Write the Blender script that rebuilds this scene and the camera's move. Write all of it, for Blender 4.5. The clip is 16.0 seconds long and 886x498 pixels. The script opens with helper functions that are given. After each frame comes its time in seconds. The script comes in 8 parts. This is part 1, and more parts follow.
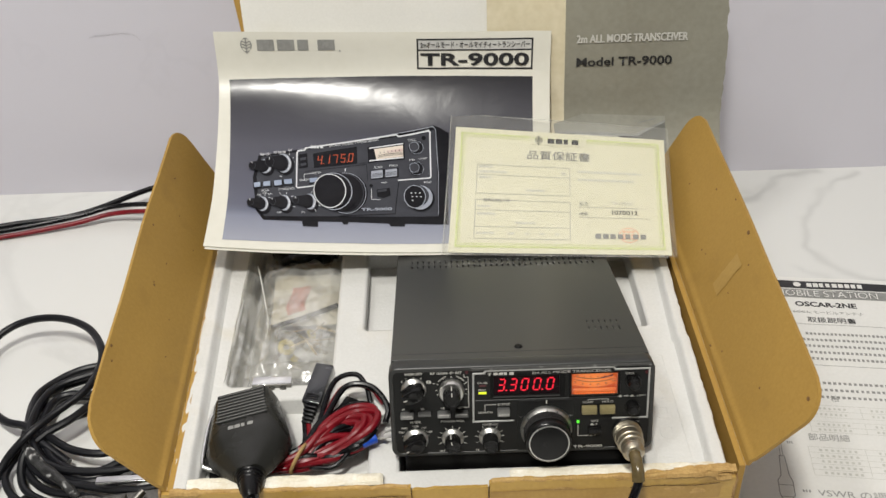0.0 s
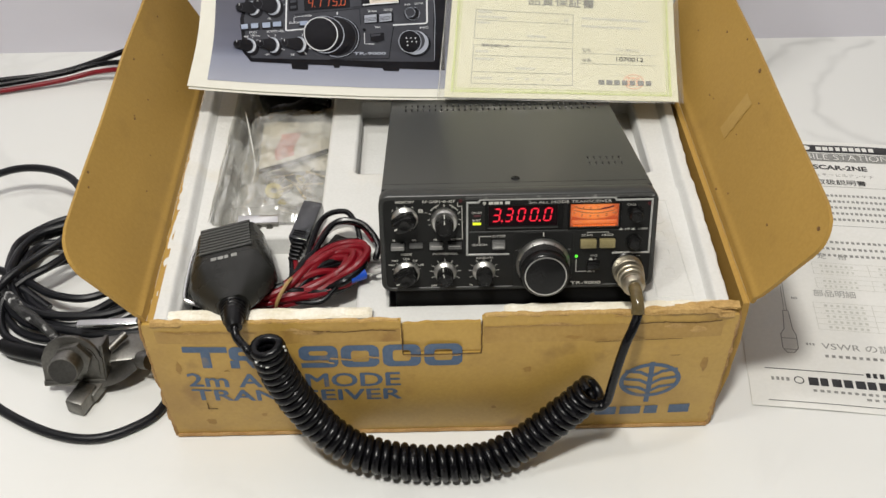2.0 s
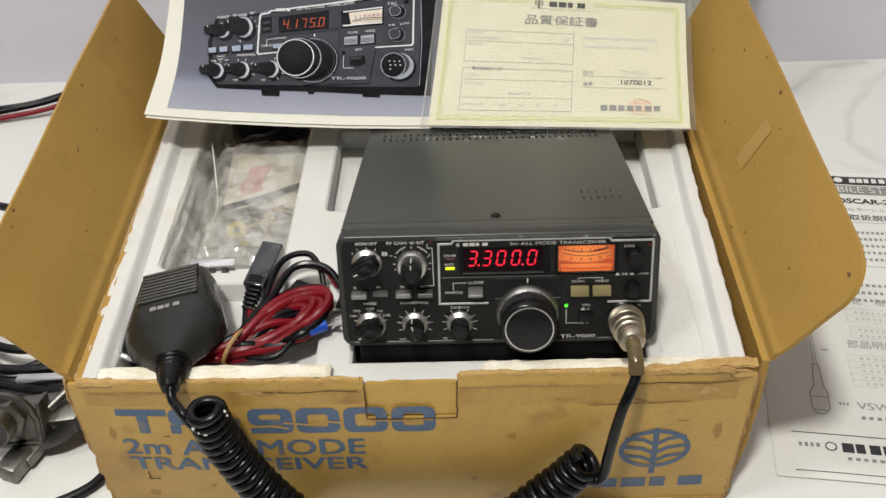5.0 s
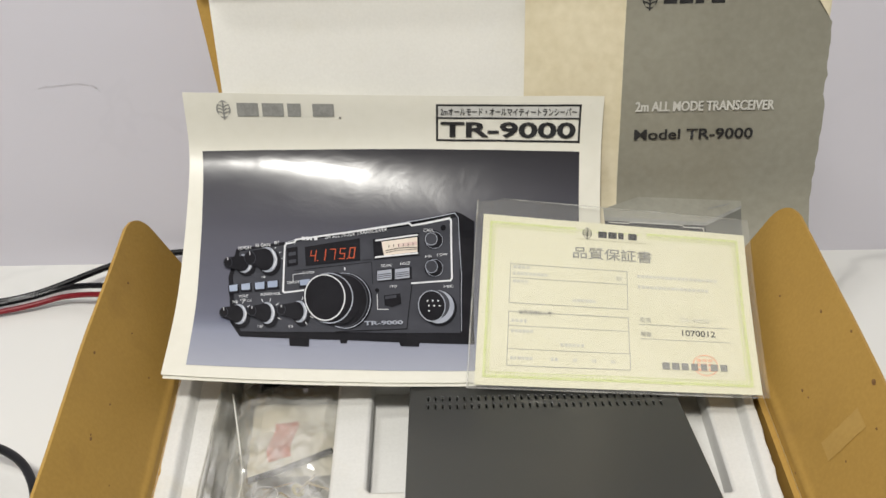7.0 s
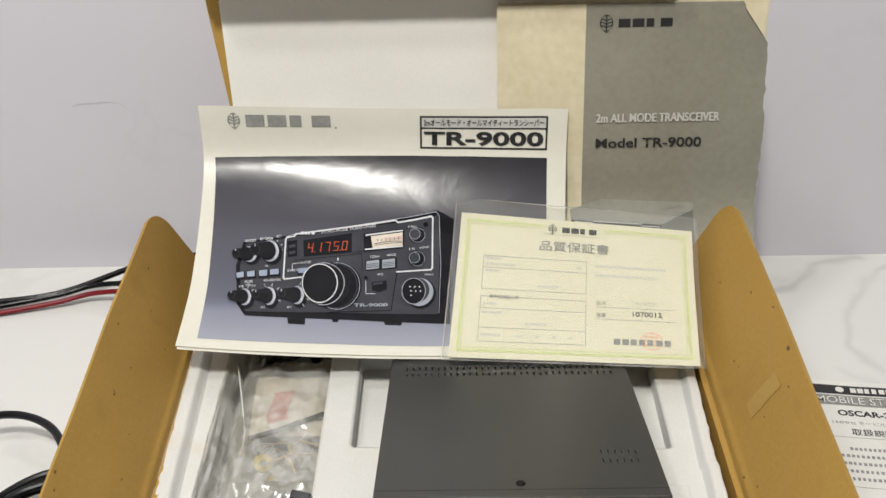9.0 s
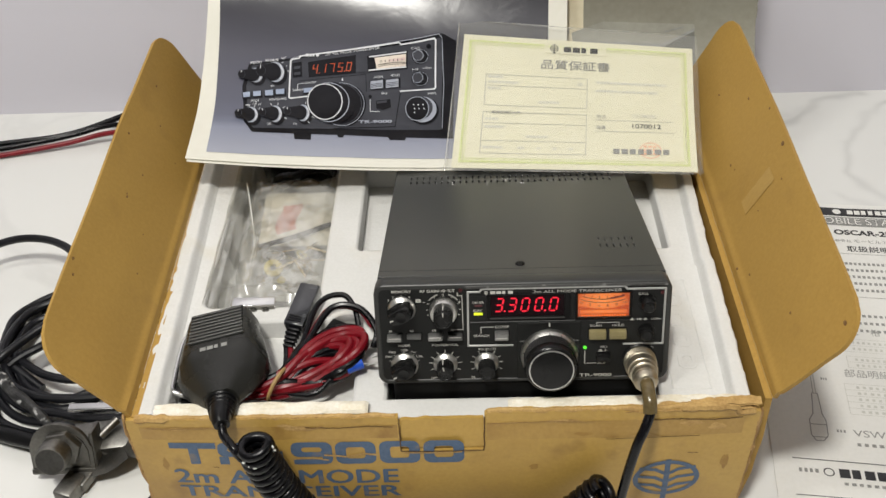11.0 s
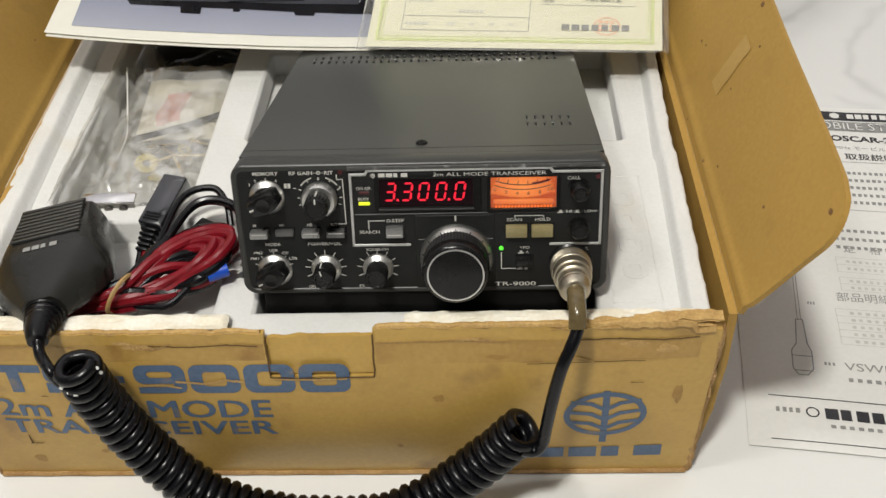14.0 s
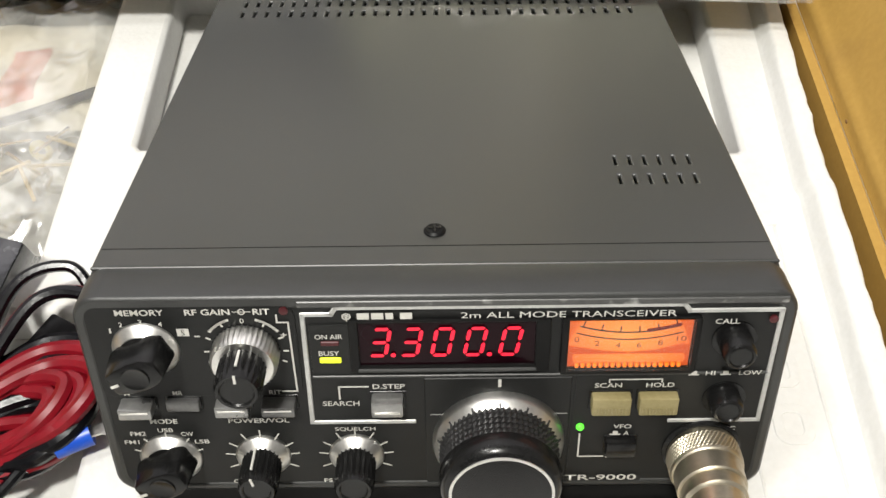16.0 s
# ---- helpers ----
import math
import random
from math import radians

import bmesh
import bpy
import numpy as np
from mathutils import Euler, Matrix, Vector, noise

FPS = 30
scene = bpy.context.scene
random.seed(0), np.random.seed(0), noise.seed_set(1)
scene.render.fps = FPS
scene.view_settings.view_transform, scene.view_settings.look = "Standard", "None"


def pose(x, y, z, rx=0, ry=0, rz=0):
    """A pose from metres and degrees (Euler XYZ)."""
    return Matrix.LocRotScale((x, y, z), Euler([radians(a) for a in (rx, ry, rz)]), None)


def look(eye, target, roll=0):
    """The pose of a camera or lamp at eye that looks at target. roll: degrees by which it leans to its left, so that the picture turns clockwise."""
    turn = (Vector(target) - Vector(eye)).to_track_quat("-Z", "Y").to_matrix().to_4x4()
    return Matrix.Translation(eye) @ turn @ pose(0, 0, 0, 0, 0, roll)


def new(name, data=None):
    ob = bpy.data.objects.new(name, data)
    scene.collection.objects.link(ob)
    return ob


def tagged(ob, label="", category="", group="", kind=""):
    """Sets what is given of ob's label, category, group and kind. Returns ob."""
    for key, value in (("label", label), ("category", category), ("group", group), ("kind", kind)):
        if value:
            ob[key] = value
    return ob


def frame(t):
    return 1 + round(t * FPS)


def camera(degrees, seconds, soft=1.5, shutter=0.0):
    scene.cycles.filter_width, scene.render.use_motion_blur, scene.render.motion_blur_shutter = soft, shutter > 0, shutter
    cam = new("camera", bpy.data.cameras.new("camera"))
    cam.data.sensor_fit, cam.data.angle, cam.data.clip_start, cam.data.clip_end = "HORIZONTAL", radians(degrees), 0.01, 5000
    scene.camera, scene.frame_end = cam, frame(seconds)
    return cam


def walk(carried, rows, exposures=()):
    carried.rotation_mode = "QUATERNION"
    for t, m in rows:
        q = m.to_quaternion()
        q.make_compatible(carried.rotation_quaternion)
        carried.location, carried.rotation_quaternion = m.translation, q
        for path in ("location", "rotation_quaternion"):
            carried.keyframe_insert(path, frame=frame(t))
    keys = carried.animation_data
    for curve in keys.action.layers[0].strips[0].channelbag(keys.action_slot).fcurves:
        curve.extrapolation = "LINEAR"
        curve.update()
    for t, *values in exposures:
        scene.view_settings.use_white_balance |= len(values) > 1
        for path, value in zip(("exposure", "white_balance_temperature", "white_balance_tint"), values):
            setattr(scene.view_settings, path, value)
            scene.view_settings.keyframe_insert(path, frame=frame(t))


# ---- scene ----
import functools
cam = camera(47.00, 16.0)
PATH = [
    (0, (-0.00182, -0.44088, 0.61865), (0.00308, 0.36594, 0.02786), -1.68),
    (0.5, (-0.03951, -0.42986, 0.62911), (-0.02211, 0.35620, 0.01119), -1.04),
    (1, (-0.06884, -0.43179, 0.61010), (-0.04675, 0.33871, -0.02696), -0.87),
    (1.5, (-0.03676, -0.44928, 0.60166), (-0.01923, 0.31108, -0.04760), -0.76),
    (2, (0.00068, -0.45328, 0.54990), (0.00386, 0.30791, -0.09862), -1.02),
    (2.5, (0.04023, -0.43019, 0.51429), (0.01289, 0.33613, -0.12759), -2.10),
    (3, (0.05510, -0.40954, 0.49170), (0.00489, 0.36617, -0.13738), -2.94),
    (3.2, (0.06089, -0.39837, 0.49506), (-0.00553, 0.36688, -0.14523), -3.76),
    (5.5, (0.01214, -0.37578, 0.50125), (-0.01355, 0.40948, -0.11739), -2.51),
    (5.7, (-0.00044, -0.33971, 0.50369), (-0.02516, 0.44400, -0.11695), -2.44),
    (6, (-0.01132, -0.29584, 0.52110), (-0.02828, 0.48618, -0.10193), -1.93),
    (6.5, (-0.02049, -0.26711, 0.55261), (-0.02441, 0.52144, -0.06234), -1.22),
    (7, (-0.01347, -0.24733, 0.57746), (-0.01122, 0.56225, -0.00954), -1.00),
    (7.5, (-0.00234, -0.24630, 0.60027), (0.00152, 0.58146, 0.03921), -0.93),
    (8, (0.00628, -0.27588, 0.61850), (0.00723, 0.56893, 0.08343), -0.88),
    (8.5, (0.01370, -0.31064, 0.61708), (0.00195, 0.53361, 0.08126), -1.32),
    (9, (0.01860, -0.34633, 0.60264), (-0.00110, 0.48572, 0.04829), -1.71),
    (9.5, (0.02607, -0.36698, 0.59087), (-0.00440, 0.44489, 0.00782), -2.48),
    (10, (0.02966, -0.37965, 0.57896), (-0.00644, 0.40802, -0.03607), -2.99),
    (10.2, (0.02890, -0.38382, 0.57616), (-0.00648, 0.39421, -0.05107), -3.06),
    (12.3, (0.01725, -0.43997, 0.50814), (-0.01079, 0.34702, -0.10818), -2.36),
    (12.5, (0.02327, -0.44414, 0.50370), (-0.00752, 0.34431, -0.11062), -2.45),
    (13, (0.03765, -0.44324, 0.49571), (0.00699, 0.34266, -0.12189), -2.40),
    (13.5, (0.05721, -0.39725, 0.46664), (0.01941, 0.37629, -0.16598), -2.68),
    (14, (0.07911, -0.32874, 0.44117), (0.03692, 0.42592, -0.21358), -2.93),
    (14.5, (0.05745, -0.23246, 0.40038), (0.01927, 0.49671, -0.28288), -2.94),
    (14.8, (0.05010, -0.17540, 0.36460), (-0.00140, 0.53260, -0.33990), -3.40),
    (15, (0.04839, -0.14934, 0.34809), (0.00955, 0.54370, -0.37177), -3.15),
    (15.2, (0.05040, -0.13510, 0.34350), (0.01340, 0.54390, -0.39000), -2.70),
    (15.5, (0.04638, -0.11036, 0.34667), (0.03559, 0.54885, -0.40521), -1.43),
    (16, (0.05290, -0.10321, 0.36159), (0.04774, 0.53664, -0.40690), -1.02),
]
EXPOSURES = [(0, 0.0), (6.5, 0.0), (7.5, 0.08), (8.5, 0.06), (9.5, 0.0), (13.0, 0.0), (14.0, 0.03), (14.5, 0.12), (15.0, 0.32), (15.5, 0.52), (16, 0.62)]
walk(cam, [(t, look(eye, target, roll)) for t, eye, target, roll in PATH], EXPOSURES)

# ---- world and lights ----
world = bpy.data.worlds.new("world")
scene.world = world
world.use_nodes = True
world.node_tree.nodes["Background"].inputs["Color"].default_value = (0.80, 0.84, 0.92, 1)
world.node_tree.nodes["Background"].inputs["Strength"].default_value = 0.0


def area_lamp(name, eye, target, size, watts, colour):
    data = bpy.data.lights.new(name, "AREA")
    data.shape, data.energy, data.color = "ELLIPSE", watts, colour
    data.size, data.size_y = size
    ob = new(name, data)
    ob.matrix_world = look(eye, target)
    return tagged(ob, "round white ceiling lamp giving neutral light", "lamp", kind="structure")


area_lamp("ceiling_lamp", (-0.24, -0.78, 2.05), (0.16, 0.1, 0), (0.22, 0.22), 37.5, (0.98, 0.955, 0.89))
area_lamp("rear_ceiling_lamp", (-0.80, -0.30, 2.15), (0.05, 0.40, 0), (0.30, 0.15), 10.0, (0.98, 0.965, 0.92))

# ---- materials ----
def mat(name, low, high, rough=0.5, metal=0.0, grain=200.0, patch=12.0, bump=0.0, bump_scale=600.0, rough_var=0.08,
        spots=None, spot_scale=30.0, spot_amount=0.0, coat=0.0, spec=0.5, broad=None):
    """A surface with colour varied at two scales, grain relief, uneven gloss and, where asked, stains."""
    m = bpy.data.materials.new(name)
    m.use_nodes = True
    nodes, links = m.node_tree.nodes, m.node_tree.links
    bsdf = nodes["Principled BSDF"]
    at = nodes.new("ShaderNodeTexCoord")

    def noise_at(scale, detail=4.0):
        n = nodes.new("ShaderNodeTexNoise")
        n.inputs["Scale"].default_value, n.inputs["Detail"].default_value = scale, detail
        links.new(at.outputs["Object"], n.inputs["Vector"])
        return n.outputs["Fac"]

    def math_node(op, a, b):
        n = nodes.new("ShaderNodeMath")
        n.operation = op
        for socket, v in zip(n.inputs, (a, b)):
            if isinstance(v, (int, float)):
                socket.default_value = v
            else:
                links.new(v, socket)
        return n.outputs[0]

    fine, wide = noise_at(grain), noise_at(patch, 3.0)
    both = math_node("ADD", math_node("MULTIPLY", fine, 0.45), math_node("MULTIPLY", wide, 0.55))
    ramp = nodes.new("ShaderNodeValToRGB")
    ramp.color_ramp.elements[0].position, ramp.color_ramp.elements[1].position = 0.36, 0.64
    ramp.color_ramp.elements[0].color, ramp.color_ramp.elements[1].color = (*low, 1), (*high, 1)
    links.new(both, ramp.inputs["Fac"])
    colour = ramp.outputs["Color"]
    if spots:
        dirt = nodes.new("ShaderNodeValToRGB")
        dirt.color_ramp.elements[0].position, dirt.color_ramp.elements[1].position = 0.60, 0.76
        dirt.color_ramp.elements[0].color, dirt.color_ramp.elements[1].color = (0, 0, 0, 1), (spot_amount,) * 3 + (1,)
        links.new(noise_at(spot_scale, 6.0), dirt.inputs["Fac"])
        mix = nodes.new("ShaderNodeMix")
        mix.data_type = "RGBA"
        links.new(dirt.outputs["Color"], mix.inputs[0])
        links.new(colour, mix.inputs[6])
        mix.inputs[7].default_value = (*spots, 1)
        colour = mix.outputs[2]
    if broad:
        # wide faded stains: colour, scale, strength
        soak = nodes.new("ShaderNodeValToRGB")
        soak.color_ramp.elements[0].position, soak.color_ramp.elements[1].position = 0.50, 0.72
        soak.color_ramp.elements[0].color, soak.color_ramp.elements[1].color = (0, 0, 0, 1), (broad[2],) * 3 + (1,)
        links.new(noise_at(broad[1], 5.0), soak.inputs["Fac"])
        mix = nodes.new("ShaderNodeMix")
        mix.data_type = "RGBA"
        links.new(soak.outputs["Color"], mix.inputs[0])
        links.new(colour, mix.inputs[6])
        mix.inputs[7].default_value = (*broad[0], 1)
        colour = mix.outputs[2]
    links.new(colour, bsdf.inputs["Base Color"])
    bsdf.inputs["Metallic"].default_value = metal
    bsdf.inputs["Coat Weight"].default_value = coat
    bsdf.inputs["Specular IOR Level"].default_value = spec
    gloss = math_node("ADD", math_node("MULTIPLY", math_node("SUBTRACT", wide, 0.5), 2 * rough_var), rough)
    links.new(gloss, bsdf.inputs["Roughness"])
    if bump:
        b = nodes.new("ShaderNodeBump")
        b.inputs["Strength"].default_value, b.inputs["Distance"].default_value = bump, 0.0006
        links.new(noise_at(bump_scale, 5.0), b.inputs["Height"])
        links.new(b.outputs["Normal"], bsdf.inputs["Normal"])
    return m


def glow(name, colour, strength):
    m = bpy.data.materials.new(name)
    m.use_nodes = True
    b = m.node_tree.nodes["Principled BSDF"]
    b.inputs["Base Color"].default_value = (*[c * 0.4 for c in colour], 1)
    b.inputs["Emission Color"].default_value = (*colour, 1)
    b.inputs["Emission Strength"].default_value = strength
    return m


def glow_spot(name, inner, outer, centre, reach, strength):
    """A translucent face lit from behind by one small bulb: brightest in front of the bulb."""
    m = glow(name, tuple(c * 0.3 for c in outer), strength)
    nodes, links = m.node_tree.nodes, m.node_tree.links
    at, off, ramp = nodes.new("ShaderNodeTexCoord"), nodes.new("ShaderNodeVectorMath"), nodes.new("ShaderNodeValToRGB")
    scale = nodes.new("ShaderNodeVectorMath")
    scale.operation, off.operation = "MULTIPLY", "DISTANCE"
    scale.inputs[1].default_value = (1 / reach, 0, 1.5 / reach)
    off.inputs[1].default_value = (centre[0] / reach, 0, 1.5 * centre[1] / reach)
    links.new(at.outputs["Object"], scale.inputs[0])
    links.new(scale.outputs[0], off.inputs[0])
    links.new(off.outputs["Value"], ramp.inputs["Fac"])
    e = ramp.color_ramp.elements
    e[0].position, e[0].color, e[1].position, e[1].color = 0.0, (*inner, 1), 1.0, (*outer, 1)
    links.new(ramp.outputs["Color"], nodes["Principled BSDF"].inputs["Emission Color"])
    return m


def marble(name, base, vein, scale, amount, rough, placed=False):
    """Pale polished stone with thin drifting veins and clouding."""
    m = bpy.data.materials.new(name)
    m.use_nodes = True
    nodes, links = m.node_tree.nodes, m.node_tree.links
    bsdf, at = nodes["Principled BSDF"], nodes.new("ShaderNodeTexCoord")
    warp = nodes.new("ShaderNodeTexNoise")
    warp.inputs["Scale"].default_value, warp.inputs["Detail"].default_value = scale, 7.0
    warp.inputs["Distortion"].default_value = 1.3
    links.new(at.outputs["Object"], warp.inputs["Vector"])
    ramp = nodes.new("ShaderNodeValToRGB")
    e = ramp.color_ramp.elements
    e[0].position, e[0].color = 0.485, (0, 0, 0, 1)
    e[1].position, e[1].color = 0.525, (0, 0, 0, 1)
    mid = e.new(0.505)
    mid.color = (1, 1, 1, 1)
    links.new(warp.outputs["Fac"], ramp.inputs["Fac"])
    cloud = nodes.new("ShaderNodeTexNoise")
    cloud.inputs["Scale"].default_value, cloud.inputs["Detail"].default_value = scale * 0.8, 4.0
    links.new(at.outputs["Object"], cloud.inputs["Vector"])
    keep = nodes.new("ShaderNodeValToRGB")
    keep.color_ramp.elements[0].position, keep.color_ramp.elements[1].position = 0.46, 0.66
    links.new(cloud.outputs["Fac"], keep.inputs["Fac"])
    fac = nodes.new("ShaderNodeMath")
    fac.operation = "MULTIPLY"
    links.new(ramp.outputs["Color"], fac.inputs[0])
    links.new(keep.outputs["Color"], fac.inputs[1])
    part_fac = nodes.new("ShaderNodeMath")
    part_fac.operation = "MULTIPLY_ADD"
    links.new(fac.outputs[0], part_fac.inputs[0])
    part_fac.inputs[1].default_value = amount
    dim = nodes.new("ShaderNodeMath")
    dim.operation = "MULTIPLY"
    links.new(keep.outputs["Color"], dim.inputs[0])
    dim.inputs[1].default_value = amount * 0.16
    links.new(dim.outputs[0], part_fac.inputs[2])
    mix = nodes.new("ShaderNodeMix")
    mix.data_type = "RGBA"
    links.new(part_fac.outputs[0], mix.inputs[0])
    mix.inputs[6].default_value, mix.inputs[7].default_value = (*base, 1), (*vein, 1)
    colour = mix.outputs[2]
    if placed:
        # the slab's own large veins, stored on its mesh
        own, over = nodes.new("ShaderNodeAttribute"), nodes.new("ShaderNodeMix")
        own.attribute_name, over.data_type = "vein", "RGBA"
        links.new(own.outputs["Fac"], over.inputs[0])
        links.new(colour, over.inputs[6])
        over.inputs[7].default_value = (*vein, 1)
        colour = over.outputs[2]
    links.new(colour, bsdf.inputs["Base Color"])
    bsdf.inputs["Roughness"].default_value = rough
    return m


def film(name, tint, haze, gloss_rough, shine, crease=0.0):
    """Clear plastic film: mostly see-through, with a little haze and a glossy face."""
    m = bpy.data.materials.new(name)
    m.use_nodes = True
    nodes, links = m.node_tree.nodes, m.node_tree.links
    nodes.remove(nodes["Principled BSDF"])
    out = nodes["Material Output"]
    clear, white, gloss = nodes.new("ShaderNodeBsdfTransparent"), nodes.new("ShaderNodeBsdfDiffuse"), nodes.new("ShaderNodeBsdfGlossy")
    clear.inputs["Color"].default_value = (*tint, 1)
    white.inputs["Color"].default_value = (0.8, 0.8, 0.78, 1)
    gloss.inputs["Roughness"].default_value = gloss_rough
    first, second, facing = nodes.new("ShaderNodeMixShader"), nodes.new("ShaderNodeMixShader"), nodes.new("ShaderNodeLayerWeight")
    curve, scale = nodes.new("ShaderNodeMath"), nodes.new("ShaderNodeMath")
    curve.operation, scale.operation = "POWER", "MULTIPLY_ADD"
    links.new(facing.outputs["Facing"], curve.inputs[0])
    curve.inputs[1].default_value = 4.0
    links.new(curve.outputs[0], scale.inputs[0])
    scale.inputs[1].default_value, scale.inputs[2].default_value = 0.5, shine
    first.inputs[0].default_value = haze
    if crease:
        # whitened folds and an uneven, wrinkled gloss
        at, folds, ramp, fac = nodes.new("ShaderNodeTexCoord"), nodes.new("ShaderNodeTexNoise"), nodes.new("ShaderNodeValToRGB"), nodes.new("ShaderNodeMath")
        folds.inputs["Scale"].default_value, folds.inputs["Detail"].default_value, folds.inputs["Distortion"].default_value = 15.0, 2.5, 0.8
        links.new(at.outputs["Object"], folds.inputs["Vector"])
        e = ramp.color_ramp.elements
        e[0].position, e[0].color, e[1].position, e[1].color = 0.40, (0, 0, 0, 1), 0.60, (0, 0, 0, 1)
        e.new(0.51).color = (1, 1, 1, 1)
        links.new(folds.outputs["Fac"], ramp.inputs["Fac"])
        fac.operation = "MULTIPLY_ADD"
        links.new(ramp.outputs["Color"], fac.inputs[0])
        fac.inputs[1].default_value, fac.inputs[2].default_value = crease, haze
        links.new(fac.outputs[0], first.inputs[0])
        relief = nodes.new("ShaderNodeBump")
        relief.inputs["Strength"].default_value, relief.inputs["Distance"].default_value = 0.8, 0.006
        links.new(folds.outputs["Fac"], relief.inputs["Height"])
        links.new(relief.outputs["Normal"], gloss.inputs["Normal"])
    links.new(clear.outputs[0], first.inputs[1])
    links.new(white.outputs[0], first.inputs[2])
    links.new(scale.outputs[0], second.inputs[0])
    links.new(first.outputs[0], second.inputs[1])
    links.new(gloss.outputs[0], second.inputs[2])
    links.new(second.outputs[0], out.inputs["Surface"])
    return m


M_FLOOR = marble("white_marble", (0.73, 0.73, 0.71), (0.36, 0.36, 0.355), 2.2, 0.22, 0.24, True)
M_WALL = marble("pale_wall_sheet", (0.66, 0.645, 0.71), (0.50, 0.49, 0.54), 3.0, 0.22, 0.42)
M_PLASTER = mat("unseen_wall_grey", (0.34, 0.335, 0.33), (0.38, 0.375, 0.37), 0.8, grain=60, patch=2)
M_CEILING = mat("white_ceiling_paint", (0.74, 0.74, 0.73), (0.78, 0.78, 0.77), 0.85, grain=60, patch=2)
M_CARD = mat("kraft_cardboard", (0.372, 0.221, 0.051), (0.432, 0.266, 0.064), 0.66, grain=420, patch=7, bump=0.07, bump_scale=500,
             spots=(0.25, 0.140, 0.040), spot_scale=30, spot_amount=0.30, spec=0.3, broad=((0.33, 0.195, 0.052), 6.0, 0.3))
M_CARD_OUT = mat("worn_printed_cardboard", (0.436, 0.270, 0.063), (0.506, 0.322, 0.080), 0.44, grain=380, patch=9, bump=0.12, bump_scale=420,
                 spots=(0.17, 0.080, 0.024), spot_scale=34, spot_amount=0.6, spec=0.5, broad=((0.29, 0.160, 0.038), 15.0, 0.55))
M_CARD_BAND = mat("tape_browned_card", (0.375, 0.222, 0.054), (0.455, 0.286, 0.076), 0.46, grain=380, patch=14, bump=0.14, bump_scale=420,
                  spots=(0.19, 0.090, 0.026), spot_scale=44, spot_amount=0.7, spec=0.5, broad=((0.28, 0.150, 0.036), 22.0, 0.6))
M_CARD_EDGE = mat("pale_crushed_card", (0.36, 0.215, 0.070), (0.56, 0.37, 0.14), 0.85, grain=700, patch=60, bump=0.8, bump_scale=600, spots=(0.20, 0.10, 0.03), spot_scale=60, spot_amount=0.6)
M_CARD_STAIN = mat("stained_card", (0.30, 0.168, 0.040), (0.38, 0.220, 0.054), 0.6, grain=300, patch=60)
M_RUST = mat("rust_brown_drip", (0.56, 0.36, 0.13), (0.66, 0.47, 0.21), 0.6, grain=300, patch=120)
M_SPECK = mat("brown_dirt_speck", (0.13, 0.062, 0.018), (0.22, 0.112, 0.034), 0.7, grain=500, patch=200)
M_CARD_DARK = mat("slit_and_shadow_line", (0.07, 0.036, 0.012), (0.13, 0.070, 0.022), 0.9, grain=500, patch=60)
M_CARD_TORN = mat("torn_cardboard_edge", (0.28, 0.15, 0.05), (0.46, 0.29, 0.12), 0.9, grain=900, patch=90, bump=0.8, bump_scale=900)
M_CARD_CREAM = mat("cream_coated_cardboard", (0.74, 0.61, 0.385), (0.79, 0.665, 0.435), 0.5, grain=200, patch=9, bump=0.06,
                   spots=(0.60, 0.42, 0.20), spot_scale=30, spot_amount=0.4, broad=((0.68, 0.52, 0.29), 10.0, 0.4))
M_FOAM = mat("white_styrofoam", (0.61, 0.607, 0.585), (0.665, 0.66, 0.64), 0.75, grain=500, patch=20, bump=0.55, bump_scale=260,
             spots=(0.60, 0.55, 0.44), spot_scale=22, spot_amount=0.38, spec=0.3)
M_FOAM_SHEET = mat("smooth_white_foam", (0.77, 0.76, 0.72), (0.82, 0.81, 0.77), 0.6, grain=500, patch=9, bump=0.12, bump_scale=120, spots=(0.68, 0.64, 0.52), spot_scale=12, spot_amount=0.3, spec=0.4)
M_FOAM_WORN = mat("yellowed_styrofoam_lip", (0.70, 0.64, 0.50), (0.83, 0.80, 0.71), 0.75, grain=500, patch=60, bump=0.5, bump_scale=300,
                  spots=(0.50, 0.36, 0.16), spot_scale=55, spot_amount=0.6)
M_CASE = mat("charcoal_enamel", (0.0275, 0.0285, 0.0268), (0.0325, 0.0336, 0.0316), 0.31, grain=2500, patch=9, bump=0.08, bump_scale=2600, rough_var=0.03, spec=0.95)
M_BEZEL = mat("dark_grey_plastic", (0.024, 0.0247, 0.0238), (0.030, 0.0308, 0.0297), 0.38, grain=1800, patch=20, bump=0.08, bump_scale=2000, spec=0.5)
M_PANEL = mat("matt_black_panel", (0.0095, 0.0098, 0.0096), (0.0128, 0.0131, 0.0128), 0.42, grain=2200, patch=25, bump=0.06, bump_scale=2200, spec=0.22)
M_BASE = mat("black_base", (0.003, 0.003, 0.003), (0.005, 0.005, 0.005), 0.45, grain=900, patch=20, bump=0.05, spec=0.18)
M_BLACK = mat("black_plastic", (0.006, 0.006, 0.006), (0.009, 0.009, 0.009), 0.24, grain=900, patch=60, rough_var=0.06, spec=0.28)
M_KNURL = mat("knurled_black_grip", (0.012, 0.012, 0.012), (0.018, 0.018, 0.018), 0.34, grain=700, patch=40, spec=0.5)
M_RUBBER = mat("black_rubber", (0.0035, 0.0035, 0.004), (0.006, 0.006, 0.0065), 0.30, grain=700, patch=40, bump=0.08, spec=0.25)
